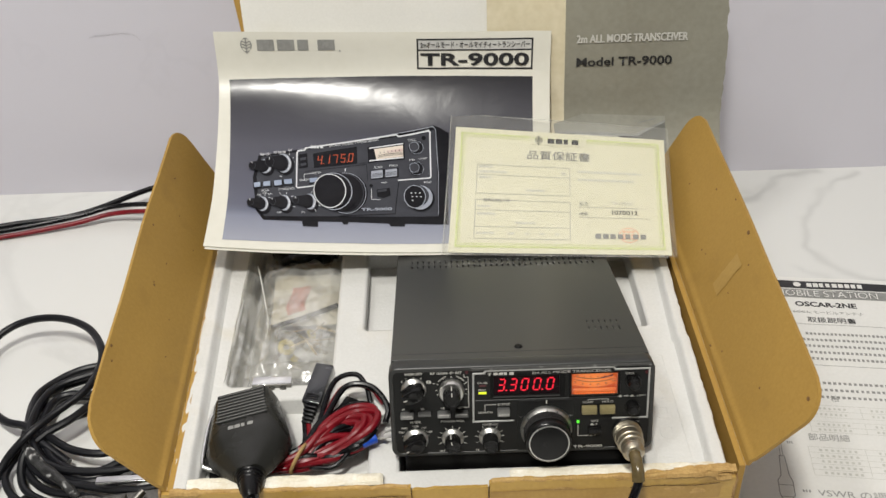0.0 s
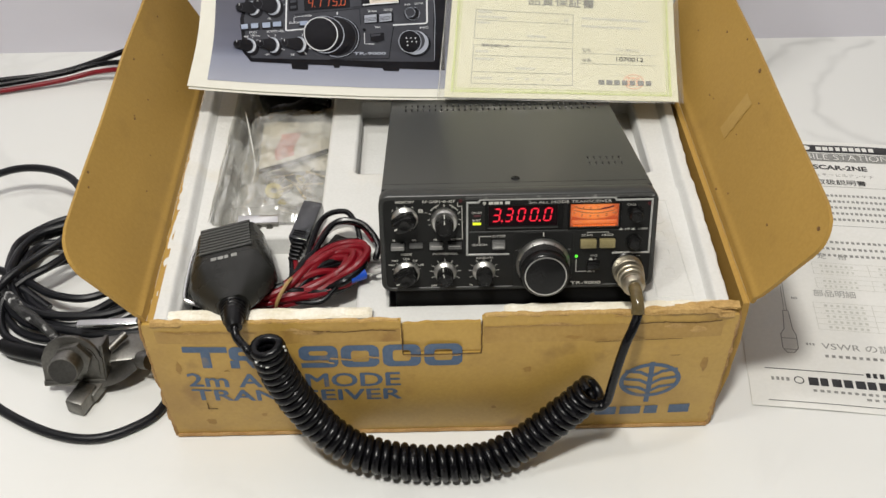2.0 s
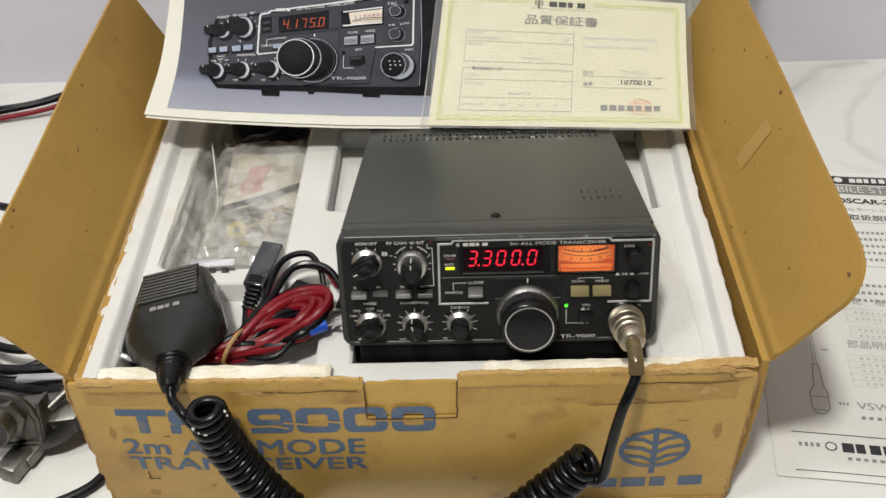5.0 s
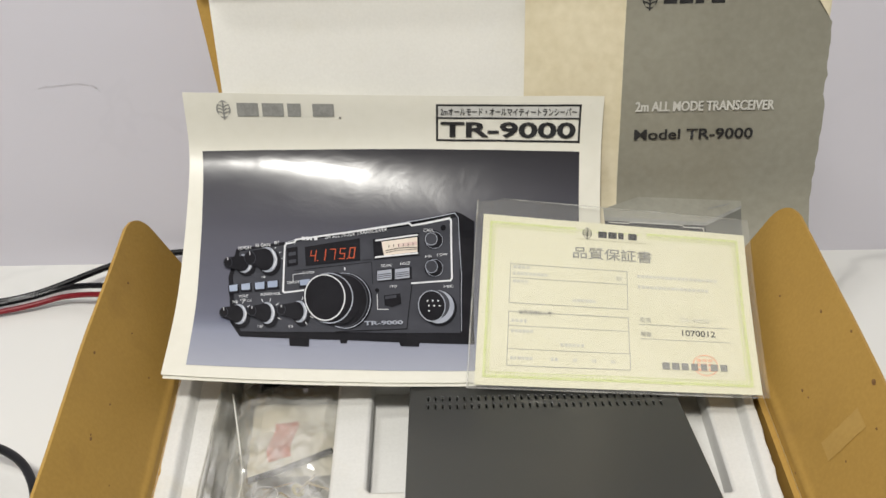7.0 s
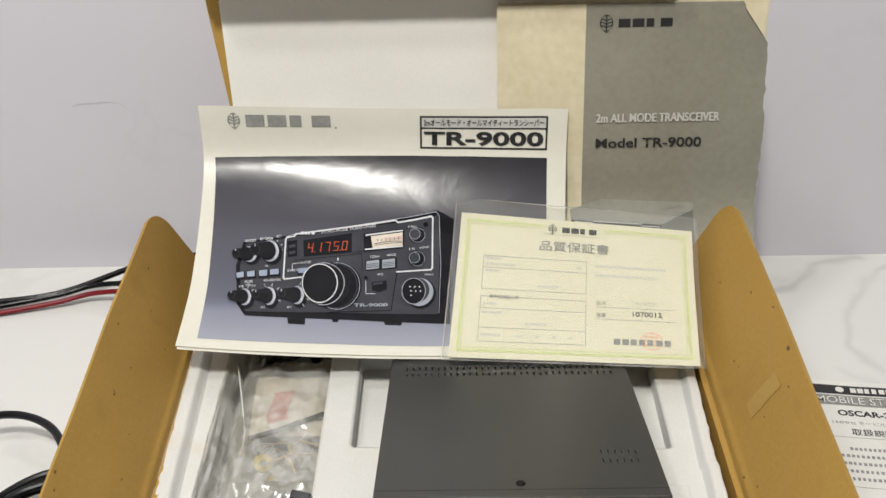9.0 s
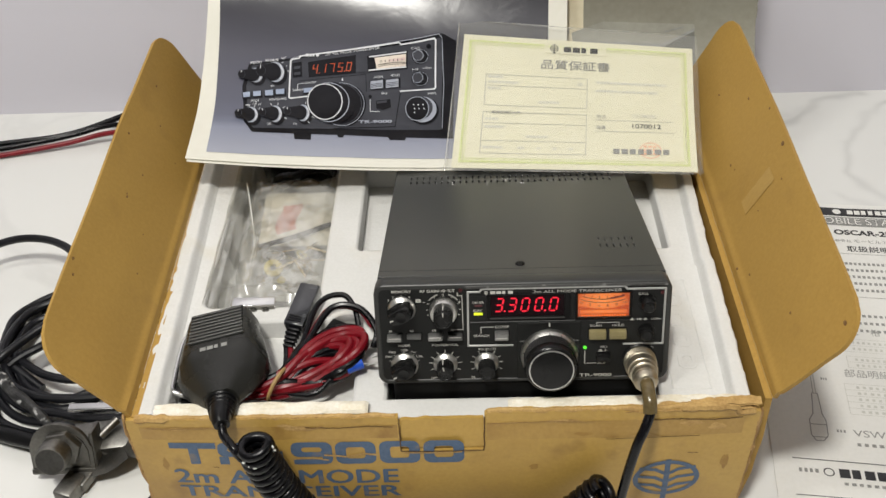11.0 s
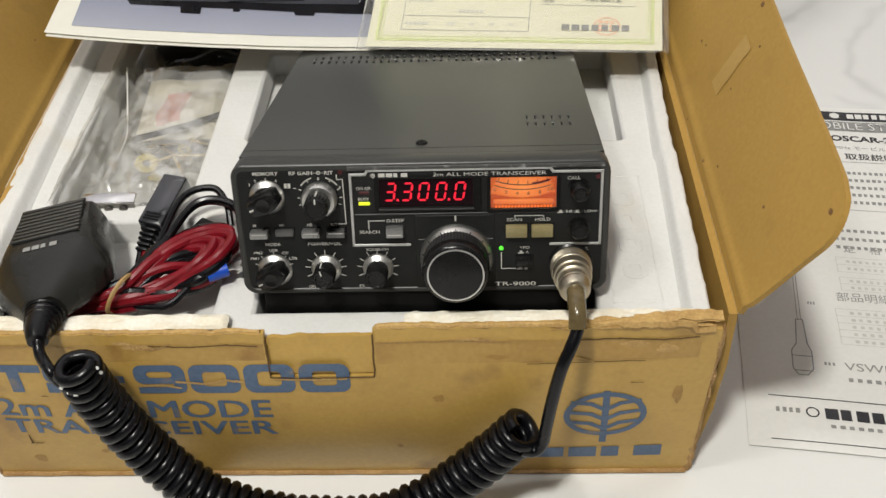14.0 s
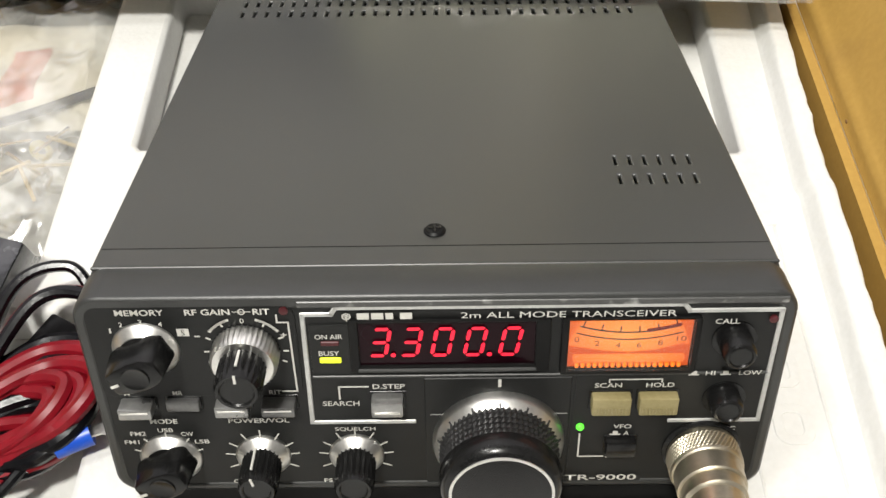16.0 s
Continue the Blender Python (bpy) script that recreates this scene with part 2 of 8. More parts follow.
M_CABLE = mat("black_cable_sheath", (0.0022, 0.0022, 0.0030), (0.004, 0.004, 0.0055), 0.26, grain=600, patch=60, bump=0.10, spec=0.28)
M_CABLE_MATT = mat("dull_black_cable_sheath", (0.0048, 0.0050, 0.0068), (0.0085, 0.0088, 0.0115), 0.40, grain=600, patch=60, bump=0.10, spec=0.32)
M_MIC = mat("dark_olive_grey_plastic", (0.0145, 0.0145, 0.0128), (0.0195, 0.0195, 0.0172), 0.27, grain=1500, patch=40, bump=0.08, spec=0.35)
# paler than the shell so that the slat tops look lit
M_MIC_RIB = mat("lit_grey_ribs", (0.026, 0.026, 0.023), (0.036, 0.036, 0.032), 0.34, grain=1500, patch=60, spec=0.45)
M_SILVER = mat("spun_aluminium", (0.62, 0.61, 0.58), (0.74, 0.73, 0.70), 0.36, metal=1.0, grain=900, patch=60)
M_STEEL = mat("dull_zinc_steel", (0.165, 0.160, 0.147), (0.25, 0.243, 0.225), 0.42, metal=1.0, grain=500, patch=50, bump=0.15, spots=(0.12, 0.115, 0.10), spot_scale=80, spot_amount=0.6)
M_CHROME = mat("chrome_wire", (0.66, 0.66, 0.65), (0.76, 0.76, 0.75), 0.16, metal=1.0, grain=400, patch=40)
M_NICKEL = mat("warm_nickel_plate", (0.44, 0.40, 0.31), (0.56, 0.51, 0.41), 0.42, metal=1.0, grain=600, patch=90)
M_BUTTON = mat("satin_grey_button", (0.24, 0.24, 0.235), (0.32, 0.32, 0.31), 0.30, metal=0.7, grain=900, patch=90)
M_BUTTON_DARK = mat("dark_satin_button", (0.10, 0.10, 0.10), (0.15, 0.15, 0.148), 0.32, metal=0.6, grain=900, patch=90)
M_OLIVE = mat("olive_button", (0.215, 0.180, 0.080), (0.265, 0.225, 0.110), 0.5, grain=900, patch=90)
M_PRINT = mat("pale_print", (0.48, 0.47, 0.43), (0.58, 0.57, 0.53), 0.5, grain=900, patch=100)
M_FRAME = mat("light_grey_frame", (0.38, 0.38, 0.37), (0.50, 0.50, 0.48), 0.38, metal=0.3, grain=900, patch=60)
M_WORN_EDGE = mat("worn_dark_edge", (0.045, 0.045, 0.044), (0.065, 0.065, 0.063), 0.38, grain=900, patch=60, spots=(0.50, 0.50, 0.48), spot_scale=120, spot_amount=0.7)
M_BLUE = mat("faded_blue_print", (0.056, 0.098, 0.172), (0.092, 0.140, 0.225), 0.55, grain=500, patch=40, spots=(0.34, 0.22, 0.09), spot_scale=90, spot_amount=0.5)
M_RED = mat("red_wire_sheath", (0.145, 0.003, 0.008), (0.205, 0.005, 0.012), 0.34, grain=400, patch=50, spec=0.35)
M_TERMINAL = mat("blue_terminal_sleeve", (0.004, 0.055, 0.42), (0.010, 0.085, 0.52), 0.35, grain=400, patch=90)
M_BAND = mat("tan_rubber_band", (0.30, 0.19, 0.07), (0.38, 0.25, 0.10), 0.6, grain=500, patch=90)
M_AMBER = mat("amber_sleeve", (0.085, 0.062, 0.026), (0.13, 0.098, 0.045), 0.2, grain=400, patch=90)
M_PAPER = mat("glossy_white_paper", (0.675, 0.66, 0.58), (0.71, 0.695, 0.62), 0.36, grain=120, patch=9, coat=0.05)
M_PAPER_MATT = mat("thin_white_paper", (0.70, 0.695, 0.665), (0.75, 0.745, 0.715), 0.8, grain=300, patch=9, bump=0.05)
M_CREAM = mat("aged_cream_paper", (0.62, 0.55, 0.38), (0.72, 0.65, 0.48), 0.6, grain=150, patch=14, bump=0.08, spots=(0.50, 0.40, 0.22), spot_scale=30, spot_amount=0.4)
M_GREY_COVER = mat("worn_grey_cover", (0.225, 0.215, 0.172), (0.275, 0.265, 0.215), 0.42, grain=180, patch=10, bump=0.12, bump_scale=60, spots=(0.34, 0.33, 0.27), spot_scale=22, spot_amount=0.35)
M_CERT = mat("cream_certificate_paper", (0.71, 0.685, 0.52), (0.75, 0.725, 0.57), 0.6, grain=200, patch=16, spec=0.12)
M_GREEN = mat("yellow_green_print", (0.60, 0.66, 0.28), (0.70, 0.74, 0.40), 0.6, grain=900, patch=200)
M_STAMP = mat("red_seal_ink", (0.78, 0.40, 0.26), (0.82, 0.56, 0.40), 0.6, grain=700, patch=300)
M_INK = mat("black_ink", (0.015, 0.015, 0.016), (0.028, 0.028, 0.030), 0.35, grain=400, patch=60)
M_INK_GREY = mat("grey_ink", (0.22, 0.22, 0.21), (0.30, 0.30, 0.285), 0.5, grain=700, patch=200)
M_FIELD_LINE = mat("grey_rule", (0.30, 0.30, 0.28), (0.38, 0.38, 0.35), 0.6, grain=900, patch=300)
M_INK_FAINT = mat("faint_ink", (0.50, 0.50, 0.46), (0.60, 0.60, 0.55), 0.6, grain=900, patch=300)
M_PIC_TOP = mat("printed_pale_grey", (0.27, 0.265, 0.225), (0.33, 0.325, 0.275), 0.42, grain=180, patch=20)
M_PIC_SIDE = mat("printed_mid_grey", (0.12, 0.12, 0.105), (0.16, 0.16, 0.14), 0.42, grain=180, patch=20)
M_PHOTO_LIGHT = mat("photo_pale_grey", (0.28, 0.30, 0.36), (0.42, 0.44, 0.50), 0.16, grain=60, patch=20, spec=0.15)
# raised and blued: reflection on the glossy page is put into this grey
M_PHOTO_MID = mat("photo_mid_grey", (0.042, 0.044, 0.053), (0.056, 0.058, 0.070), 0.16, grain=60, patch=30, spec=0.15)
M_PHOTO_DARK = mat("photo_black", (0.007, 0.007, 0.009), (0.012, 0.012, 0.015), 0.16, grain=60, patch=30, spec=0.15)
M_PHOTO_WHITE = mat("photo_white", (0.62, 0.63, 0.66), (0.70, 0.71, 0.74), 0.16, grain=60, patch=30, spec=0.15)
M_PHOTO_RED = mat("photo_red", (0.42, 0.07, 0.035), (0.55, 0.11, 0.05), 0.16, grain=60, patch=30, spec=0.15)
M_PHOTO_KEY = mat("photo_pale_blue", (0.24, 0.29, 0.40), (0.34, 0.39, 0.50), 0.16, grain=60, patch=20, spec=0.15)
M_PHOTO_CREAM = mat("photo_cream", (0.66, 0.58, 0.50), (0.74, 0.66, 0.58), 0.16, grain=60, patch=20, spec=0.15)
M_PHOTO_PINK = mat("photo_pink", (0.60, 0.45, 0.42), (0.68, 0.55, 0.50), 0.16, grain=60, patch=30, spec=0.15)
M_FILM = film("clear_bag_film", (0.975, 0.972, 0.955), 0.085, 0.15, 0.09, 0.20)
M_SLEEVE = film("clear_sleeve_film", (0.988, 0.988, 0.982), 0.05, 0.26, 0.012)
M_OLD_TAPE = mat("aged_clear_tape", (0.380, 0.230, 0.060), (0.435, 0.274, 0.075), 0.48, grain=300, patch=30, spec=0.35)
M_GLASS = film("meter_window", (0.98, 0.97, 0.95), 0.005, 0.06, 0.02)
M_WINDOW = mat("dark_red_window", (0.006, 0.0008, 0.0022), (0.009, 0.001, 0.003), 0.12, grain=60, patch=30, rough_var=0.02, spec=0.12)
G_DIGIT = glow("red_digit_glow", (1.0, 0.012, 0.040), 0.82)
G_METER = glow_spot("salmon_meter_glow", (1.0, 0.30, 0.060), (0.66, 0.125, 0.020), (0.0460, -0.0120), 0.017, 0.95)
G_METER_DEEP = glow_spot("orange_meter_glow", (1.0, 0.235, 0.010), (0.46, 0.060, 0.005), (0.0460, -0.0100), 0.016, 0.95)
G_METER_HOT = glow("bright_meter_glow", (1.0, 0.20, 0.012), 0.85)
G_METER_DARK = glow("dim_brown_meter_glow", (1.0, 0.13, 0.010), 0.18)
G_YELLOW = glow("yellow_lamp_glow", (0.72, 0.85, 0.02), 0.95)
G_GREEN = glow("green_lamp_glow", (0.12, 0.95, 0.05), 0.9)
M_LAMP_OFF = mat("unlit_red_lamp", (0.05, 0.004, 0.006), (0.07, 0.006, 0.009), 0.5, grain=300, patch=90)
M_YELLOW_BIT = mat("yellow_brass_hardware", (0.55, 0.45, 0.10), (0.68, 0.58, 0.20), 0.35, metal=0.5, grain=300, patch=90)
M_PINK_TAG = mat("faded_red_tag", (0.60, 0.20, 0.16), (0.70, 0.32, 0.26), 0.6, grain=200, patch=60)

M_TITLE_GREY = mat("title grey", (0.50, 0.50, 0.48), (0.56, 0.56, 0.54), 0.35, grain=300, patch=30)

def photo_backdrop():
    """The printed picture's backdrop: dark above, fading to a pale ground below, in page coordinates, with gloss sheen
    mixed into its middle tones.
    """
    m = bpy.data.materials.new("photo_backdrop_print")
    m.use_nodes = True
    nodes, links = m.node_tree.nodes, m.node_tree.links
    bsdf = nodes["Principled BSDF"]
    at, split, ramp = nodes.new("ShaderNodeUVMap"), nodes.new("ShaderNodeSeparateXYZ"), nodes.new("ShaderNodeValToRGB")
    links.new(at.outputs[0], split.inputs[0])
    links.new(split.outputs[1], ramp.inputs["Fac"])
    e = ramp.color_ramp.elements
    e[0].position, e[0].color = 0.0, (0.31, 0.325, 0.39, 1)
    e[1].position, e[1].color = 1.0, (0.026, 0.025, 0.030, 1)
    # the 0.30 and 0.6 stops are lifted to carry the page's grey sheen
    for p, c in ((0.13, (0.215, 0.23, 0.30)), (0.165, (0.135, 0.147, 0.205)), (0.20, (0.105, 0.11, 0.155)), (0.30, (0.086, 0.089, 0.124)), (0.6, (0.072, 0.072, 0.094))):
        e.new(p).color = (*c, 1)
    links.new(ramp.outputs["Color"], bsdf.inputs["Base Color"])
    n, b = nodes.new("ShaderNodeTexNoise"), nodes.new("ShaderNodeBump")
    n.inputs["Scale"].default_value, n.inputs["Detail"].default_value, n.inputs["Distortion"].default_value = 9, 5.0, 0.6
    links.new(at.outputs[0], n.inputs["Vector"])
    b.inputs["Strength"].default_value, b.inputs["Distance"].default_value = 0.10, 0.004
    links.new(n.outputs["Fac"], b.inputs["Height"])
    links.new(b.outputs["Normal"], bsdf.inputs["Normal"])
    bsdf.inputs["Roughness"].default_value = 0.24
    bsdf.inputs["Specular IOR Level"].default_value = 0.35
    bsdf.inputs["Coat Weight"].default_value = 0.4
    bsdf.inputs["Coat Roughness"].default_value = 0.25
    return m


M_PHOTO = photo_backdrop()

# ---- building helpers ----
MM = 0.001


def thing(name, label, category, m=Matrix.Identity(4), group="", kind=""):
    ob = new(name)
    ob.matrix_basis = m
    ob.empty_display_size = 0.02
    return tagged(ob, label, category, group, kind)


def root_of(ob):
    while ob.parent:
        ob = ob.parent
    return ob


def part(name, bm, material, parent=None, label="", local=False, smooth=35.0):
    """Links a bmesh (or a mesh) as one object under a thing or a part. local: built in the thing's own space."""
    if isinstance(bm, bmesh.types.BMesh):
        bmesh.ops.recalc_face_normals(bm, faces=bm.faces)
        me = bpy.data.meshes.new(name)
        bm.to_mesh(me)
        bm.free()
    else:
        me = bm
        me.name = name
    if parent is not None and not local:
        me.transform(root_of(parent).matrix_basis.inverted())
    me.materials.clear()
    me.materials.append(material)
    if smooth:
        me.shade_smooth()
        me.set_sharp_from_angle(angle=radians(smooth))
    ob = new(name, me)
    ob.parent = parent
    return tagged(ob, label) if label else ob


def block(sx, sy, sz, m=Matrix.Identity(4), bevel=0.0, segments=2):
    bm = bmesh.new()
    bmesh.ops.create_cube(bm, size=1.0, matrix=Matrix.Diagonal((sx, sy, sz, 1)))
    if bevel:
        bmesh.ops.bevel(bm, geom=bm.edges[:], offset=bevel, segments=segments, profile=0.5, affect="EDGES")
    bmesh.ops.transform(bm, matrix=m, verts=bm.verts)
    return bm


def span(x0, x1, y0, y1, z0, z1, bevel=0.0, segments=2):
    return block(x1 - x0, y1 - y0, z1 - z0, Matrix.Translation(((x0 + x1) / 2, (y0 + y1) / 2, (z0 + z1) / 2)), bevel, segments)


def prism(points, depth, m=Matrix.Identity(4), bevel=0.0, segments=2):
    """A flat outline (x, y) raised by depth along z."""
    bm = bmesh.new()
    face = bm.faces.new([bm.verts.new((x, y, 0)) for x, y in points])
    up = bmesh.ops.extrude_face_region(bm, geom=[face])
    bmesh.ops.translate(bm, vec=(0, 0, depth), verts=[v for v in up["geom"] if isinstance(v, bmesh.types.BMVert)])
    if bevel:
        bmesh.ops.bevel(bm, geom=bm.edges[:], offset=bevel, segments=segments, profile=0.5, affect="EDGES")
    bmesh.ops.transform(bm, matrix=m, verts=bm.verts)
    return bm


def lathe(profile, m=Matrix.Identity(4), seg=32, ripple=0.0, teeth=0, between=(0, 0)):
    """A turned body from (radius, height) pairs; ripple: flutes cut into the rows of the profile from between[0] to between[1]."""
    bm, rings = bmesh.new(), []
    for k, (r, z) in enumerate(profile):
        ring = []
        for i in range(seg):
            a = 2 * math.pi * i / seg
            rr = r
            if ripple and between[0] <= k <= between[1]:
                rr -= ripple * (0.5 - 0.5 * math.cos(teeth * a))
            ring.append(bm.verts.new((rr * math.cos(a), rr * math.sin(a), z)))
        rings.append(ring)
    for low, high in zip(rings, rings[1:]):
        for i in range(seg):
            bm.faces.new((low[i], low[(i + 1) % seg], high[(i + 1) % seg], high[i]))
    bm.faces.new(rings[0][::-1])
    bm.faces.new(rings[-1])
    bmesh.ops.transform(bm, matrix=m, verts=bm.verts)
    return bm


def smooth_line(points, steps=8):
    """A Catmull-Rom line through the points."""
    p = [Vector(q) for q in points]
    p = [2 * p[0] - p[1], *p, 2 * p[-1] - p[-2]]
    out = []
    for a, b, c, d in zip(p, p[1:], p[2:], p[3:]):
        for k in range(steps):
            t = k / steps
            out.append(0.5 * (2 * b + (c - a) * t + (2 * a - 5 * b + 4 * c - d) * t * t + (3 * b - a - 3 * c + d) * t ** 3))
    return out + [p[-2]]


def frames_along(line):
    """Side and up vectors carried along a line without twist."""
    out, side = [], None
    for k, q in enumerate(line):
        ahead = (line[min(k + 1, len(line) - 1)] - line[max(k - 1, 0)]).normalized()
        if side is None:
            side = ahead.cross((0, 0, 1)) if abs(ahead.z) < 0.9 else ahead.cross((0, 1, 0))
        side = (side - ahead * side.dot(ahead)).normalized()
        out.append((q, side, ahead.cross(side)))
    return out


def tube(points, radius, seg=10, steps=8, taper=None, flat=1.0, raw=False):
    """A round cord along a line. taper: function of 0..1 that scales the radius."""
    line = [Vector(q) for q in points] if raw else smooth_line(points, steps)
    bm, rings = bmesh.new(), []
    for k, (q, side, up) in enumerate(frames_along(line)):
        r = radius * (taper(k / (len(line) - 1)) if taper else 1)
        rings.append([bm.verts.new(q + r * (math.cos(a) * side + flat * math.sin(a) * up)) for a in (2 * math.pi * i / seg for i in range(seg))])
    for low, high in zip(rings, rings[1:]):
        for i in range(seg):
            bm.faces.new((low[i], low[(i + 1) % seg], high[(i + 1) % seg], high[i]))
    bm.faces.new(rings[0][::-1])
    bm.faces.new(rings[-1])
    return bm


def sheet(fn, nu, nv, thick):
    """A thin solid sheet over fn(u, v), u and v from 0 to 1, thickened away from its face."""
    bm = bmesh.new()
    e, top, low = 1e-3, [], []
    for j in range(nv + 1):
        for i in range(nu + 1):
            u, v = i / nu, j / nv
            p = Vector(fn(u, v))
            du = Vector(fn(min(u + e, 1), v)) - Vector(fn(max(u - e, 0), v))
            dv = Vector(fn(u, min(v + e, 1))) - Vector(fn(u, max(v - e, 0)))
            n = du.cross(dv).normalized()
            top.append(bm.verts.new(p))
            low.append(bm.verts.new(p - n * thick))
    w = nu + 1
    for j in range(nv):
        for i in range(nu):
            a, b, c, d = j * w + i, j * w + i + 1, (j + 1) * w + i + 1, (j + 1) * w + i
            bm.faces.new((top[a], top[b], top[c], top[d]))
            bm.faces.new((low[d], low[c], low[b], low[a]))
    rim = [i for i in range(w)] + [j * w + nu for j in range(1, nv + 1)] + [nv * w + i for i in range(nu - 1, -1, -1)] + [j * w for j in range(nv - 1, 0, -1)]
    for a, b in zip(rim, rim[1:] + rim[:1]):
        bm.faces.new((top[b], top[a], low[a], low[b]))
    return bm


def filled(loops, depth, m=Matrix.Identity(4), round_edge=0.0):
    """A plate with holes: the first loop is the outline, the others are cut out. It reaches from z = 0 to depth."""
    cu = bpy.data.curves.new("plate", "CURVE")
    cu.dimensions, cu.fill_mode = "2D", "BOTH"
    cu.extrude, cu.bevel_depth, cu.bevel_resolution = depth / 2 - round_edge, round_edge, 1
    for loop in loops:
        s = cu.splines.new("POLY")
        s.points.add(len(loop) - 1)
        for q, (x, y) in zip(s.points, loop):
            q.co = (x, y, 0, 1)
        s.use_cyclic_u = True
    me = bpy.data.meshes.new_from_object(bpy.data.objects.new("plate", cu))
    me.transform(m @ Matrix.Translation((0, 0, depth / 2)))
    return me


def round_rect(x0, x1, y0, y1, r, n=5):
    out = []
    for cx, cy, a in ((x1 - r, y1 - r, 0), (x0 + r, y1 - r, 90), (x0 + r, y0 + r, 180), (x1 - r, y0 + r, 270)):
        for k in range(n + 1):
            t = radians(a + 90 * k / n)
            out.append((cx + r * math.cos(t), cy + r * math.sin(t)))
    return out


# Printing: flat shapes laid on a surface that a function at(x, y, layer) describes.
def printed(name, polys, at, layer, material, parent, local=False, label="", step=6.0, apart=False):
    """Lays flat outlines on a surface, cut small enough to follow it. apart: each outline becomes an object of its own."""
    if apart:
        return [printed(name, [poly], at, layer, material, parent, local, label, step) for poly in polys]
    bm = bmesh.new()
    for poly in polys:
        bm.faces.new([bm.verts.new((x, y, 0)) for x, y in poly])
    bmesh.ops.remove_doubles(bm, verts=bm.verts, dist=1e-4 if step > 1 else 1e-7)
    for _ in range(6):
        long = [e for e in bm.edges if e.calc_length() > step]
        if not long:
            break
        bmesh.ops.triangulate(bm, faces=[f for f in bm.faces if len(f.verts) > 3])
        bmesh.ops.subdivide_edges(bm, edges=[e for e in bm.edges if e.calc_length() > step], cuts=1)
    bmesh.ops.triangulate(bm, faces=[f for f in bm.faces if len(f.verts) > 4])
    for v in bm.verts:
        v.co = at(v.co.x, v.co.y, layer)
    ob = part(name, bm, material, parent, label, local, smooth=0)
    return tagged(ob, kind="stuff") if name in ("small_print", "table_print", "border") else ob


def rect(x0, y0, x1, y1):
    return [(x0, y0), (x1, y0), (x1, y1), (x0, y1)]


def disc(cx, cy, rx, ry=None, n=28):
    ry = rx if ry is None else ry
    return [(cx + rx * math.cos(2 * math.pi * k / n), cy + ry * math.sin(2 * math.pi * k / n)) for k in range(n)]


def ring(cx, cy, rx, ry, w, n=36):
    out = []
    for k in range(n):
        a, b = 2 * math.pi * k / n, 2 * math.pi * (k + 1) / n
        out.append([(cx + rx * math.cos(a), cy + ry * math.sin(a)), (cx + rx * math.cos(b), cy + ry * math.sin(b)),
                    (cx + (rx - w) * math.cos(b), cy + (ry - w) * math.sin(b)), (cx + (rx - w) * math.cos(a), cy + (ry - w) * math.sin(a))])
    return out


def stroke(points, w):
    out = []
    for (ax, ay), (bx, by) in zip(points, points[1:]):
        d = math.hypot(bx - ax, by - ay)
        tx, ty = (bx - ax) / d, (by - ay) / d
        ax, ay, bx, by = ax - tx * w / 2, ay - ty * w / 2, bx + tx * w / 2, by + ty * w / 2
        nx, ny = -ty * w / 2, tx * w / 2
        out.append([(ax + nx, ay + ny), (bx + nx, by + ny), (bx - nx, by - ny), (ax - nx, ay - ny)])
    return out


def lettering(words, x0, y0, x1, y1, at, layer, material, parent, local=False, bold=0.0, slant=0.0):
    """Words from the built-in font, stretched from the corner (x0, y0) of their foot to the corner (x1, y1) of their head."""
    cu = bpy.data.curves.new("lettering", "FONT")
    cu.body, cu.offset, cu.resolution_u, cu.shear = words, bold, 3, slant
    me = bpy.data.meshes.new_from_object(bpy.data.objects.new("lettering", cu))
    xs, ys = [v.co.x for v in me.vertices], [v.co.y for v in me.vertices]
    w, h, lx, ly = max(xs) - min(xs), max(ys) - min(ys), min(xs), min(ys)
    for v in me.vertices:
        v.co = at(x0 + (x1 - x0) * (v.co.x - lx) / w, y0 + (y1 - y0) * (v.co.y - ly) / h, layer)
    return part("lettering", me, material, parent, "", local, smooth=0)


def bars(x0, y0, x1, y1, n, fill=0.72, seed=1):
    """Plain bars in place of a line of writing."""
    rng, out, x = random.Random(seed), [], x0
    step = (x1 - x0) / n
    for k in range(n):
        out.append(rect(x0 + k * step, y0, x0 + k * step + step * fill * rng.uniform(0.85, 1.1), y1))
    return out


def tree_mark(cx, cy, rx, ry, w):
    """A plain round mark: a ring with a stem and bent bars."""
    out = ring(cx, cy, rx, ry, w)
    out += stroke([(cx, cy - ry * 1.25), (cx, cy + ry * 0.95)], w * 1.1)
    for side in (-1, 1):
        for h in (-0.55, -0.1, 0.35):
            out += stroke([(cx, cy + ry * (h - 0.12)), (cx + side * rx * 0.35, cy + ry * (h + 0.16)), (cx + side * rx * 0.78, cy + ry * (h + 0.24))], w * 0.8)
    return out


def word_mark(x0, y0, x1, y1):
    """A brand name as four plain blocks."""
    w = (x1 - x0) / 4.35
    return [rect(x0 + k * w * 1.12, y0, x0 + k * w * 1.12 + w * (0.6 if k == 2 else 0.95), y1) for k in range(4)]

# the transceiver lies tilted back in its foam bed
RADIO = pose(0.0495, 0.0405, 0.1714, -15.25, 0, 0)

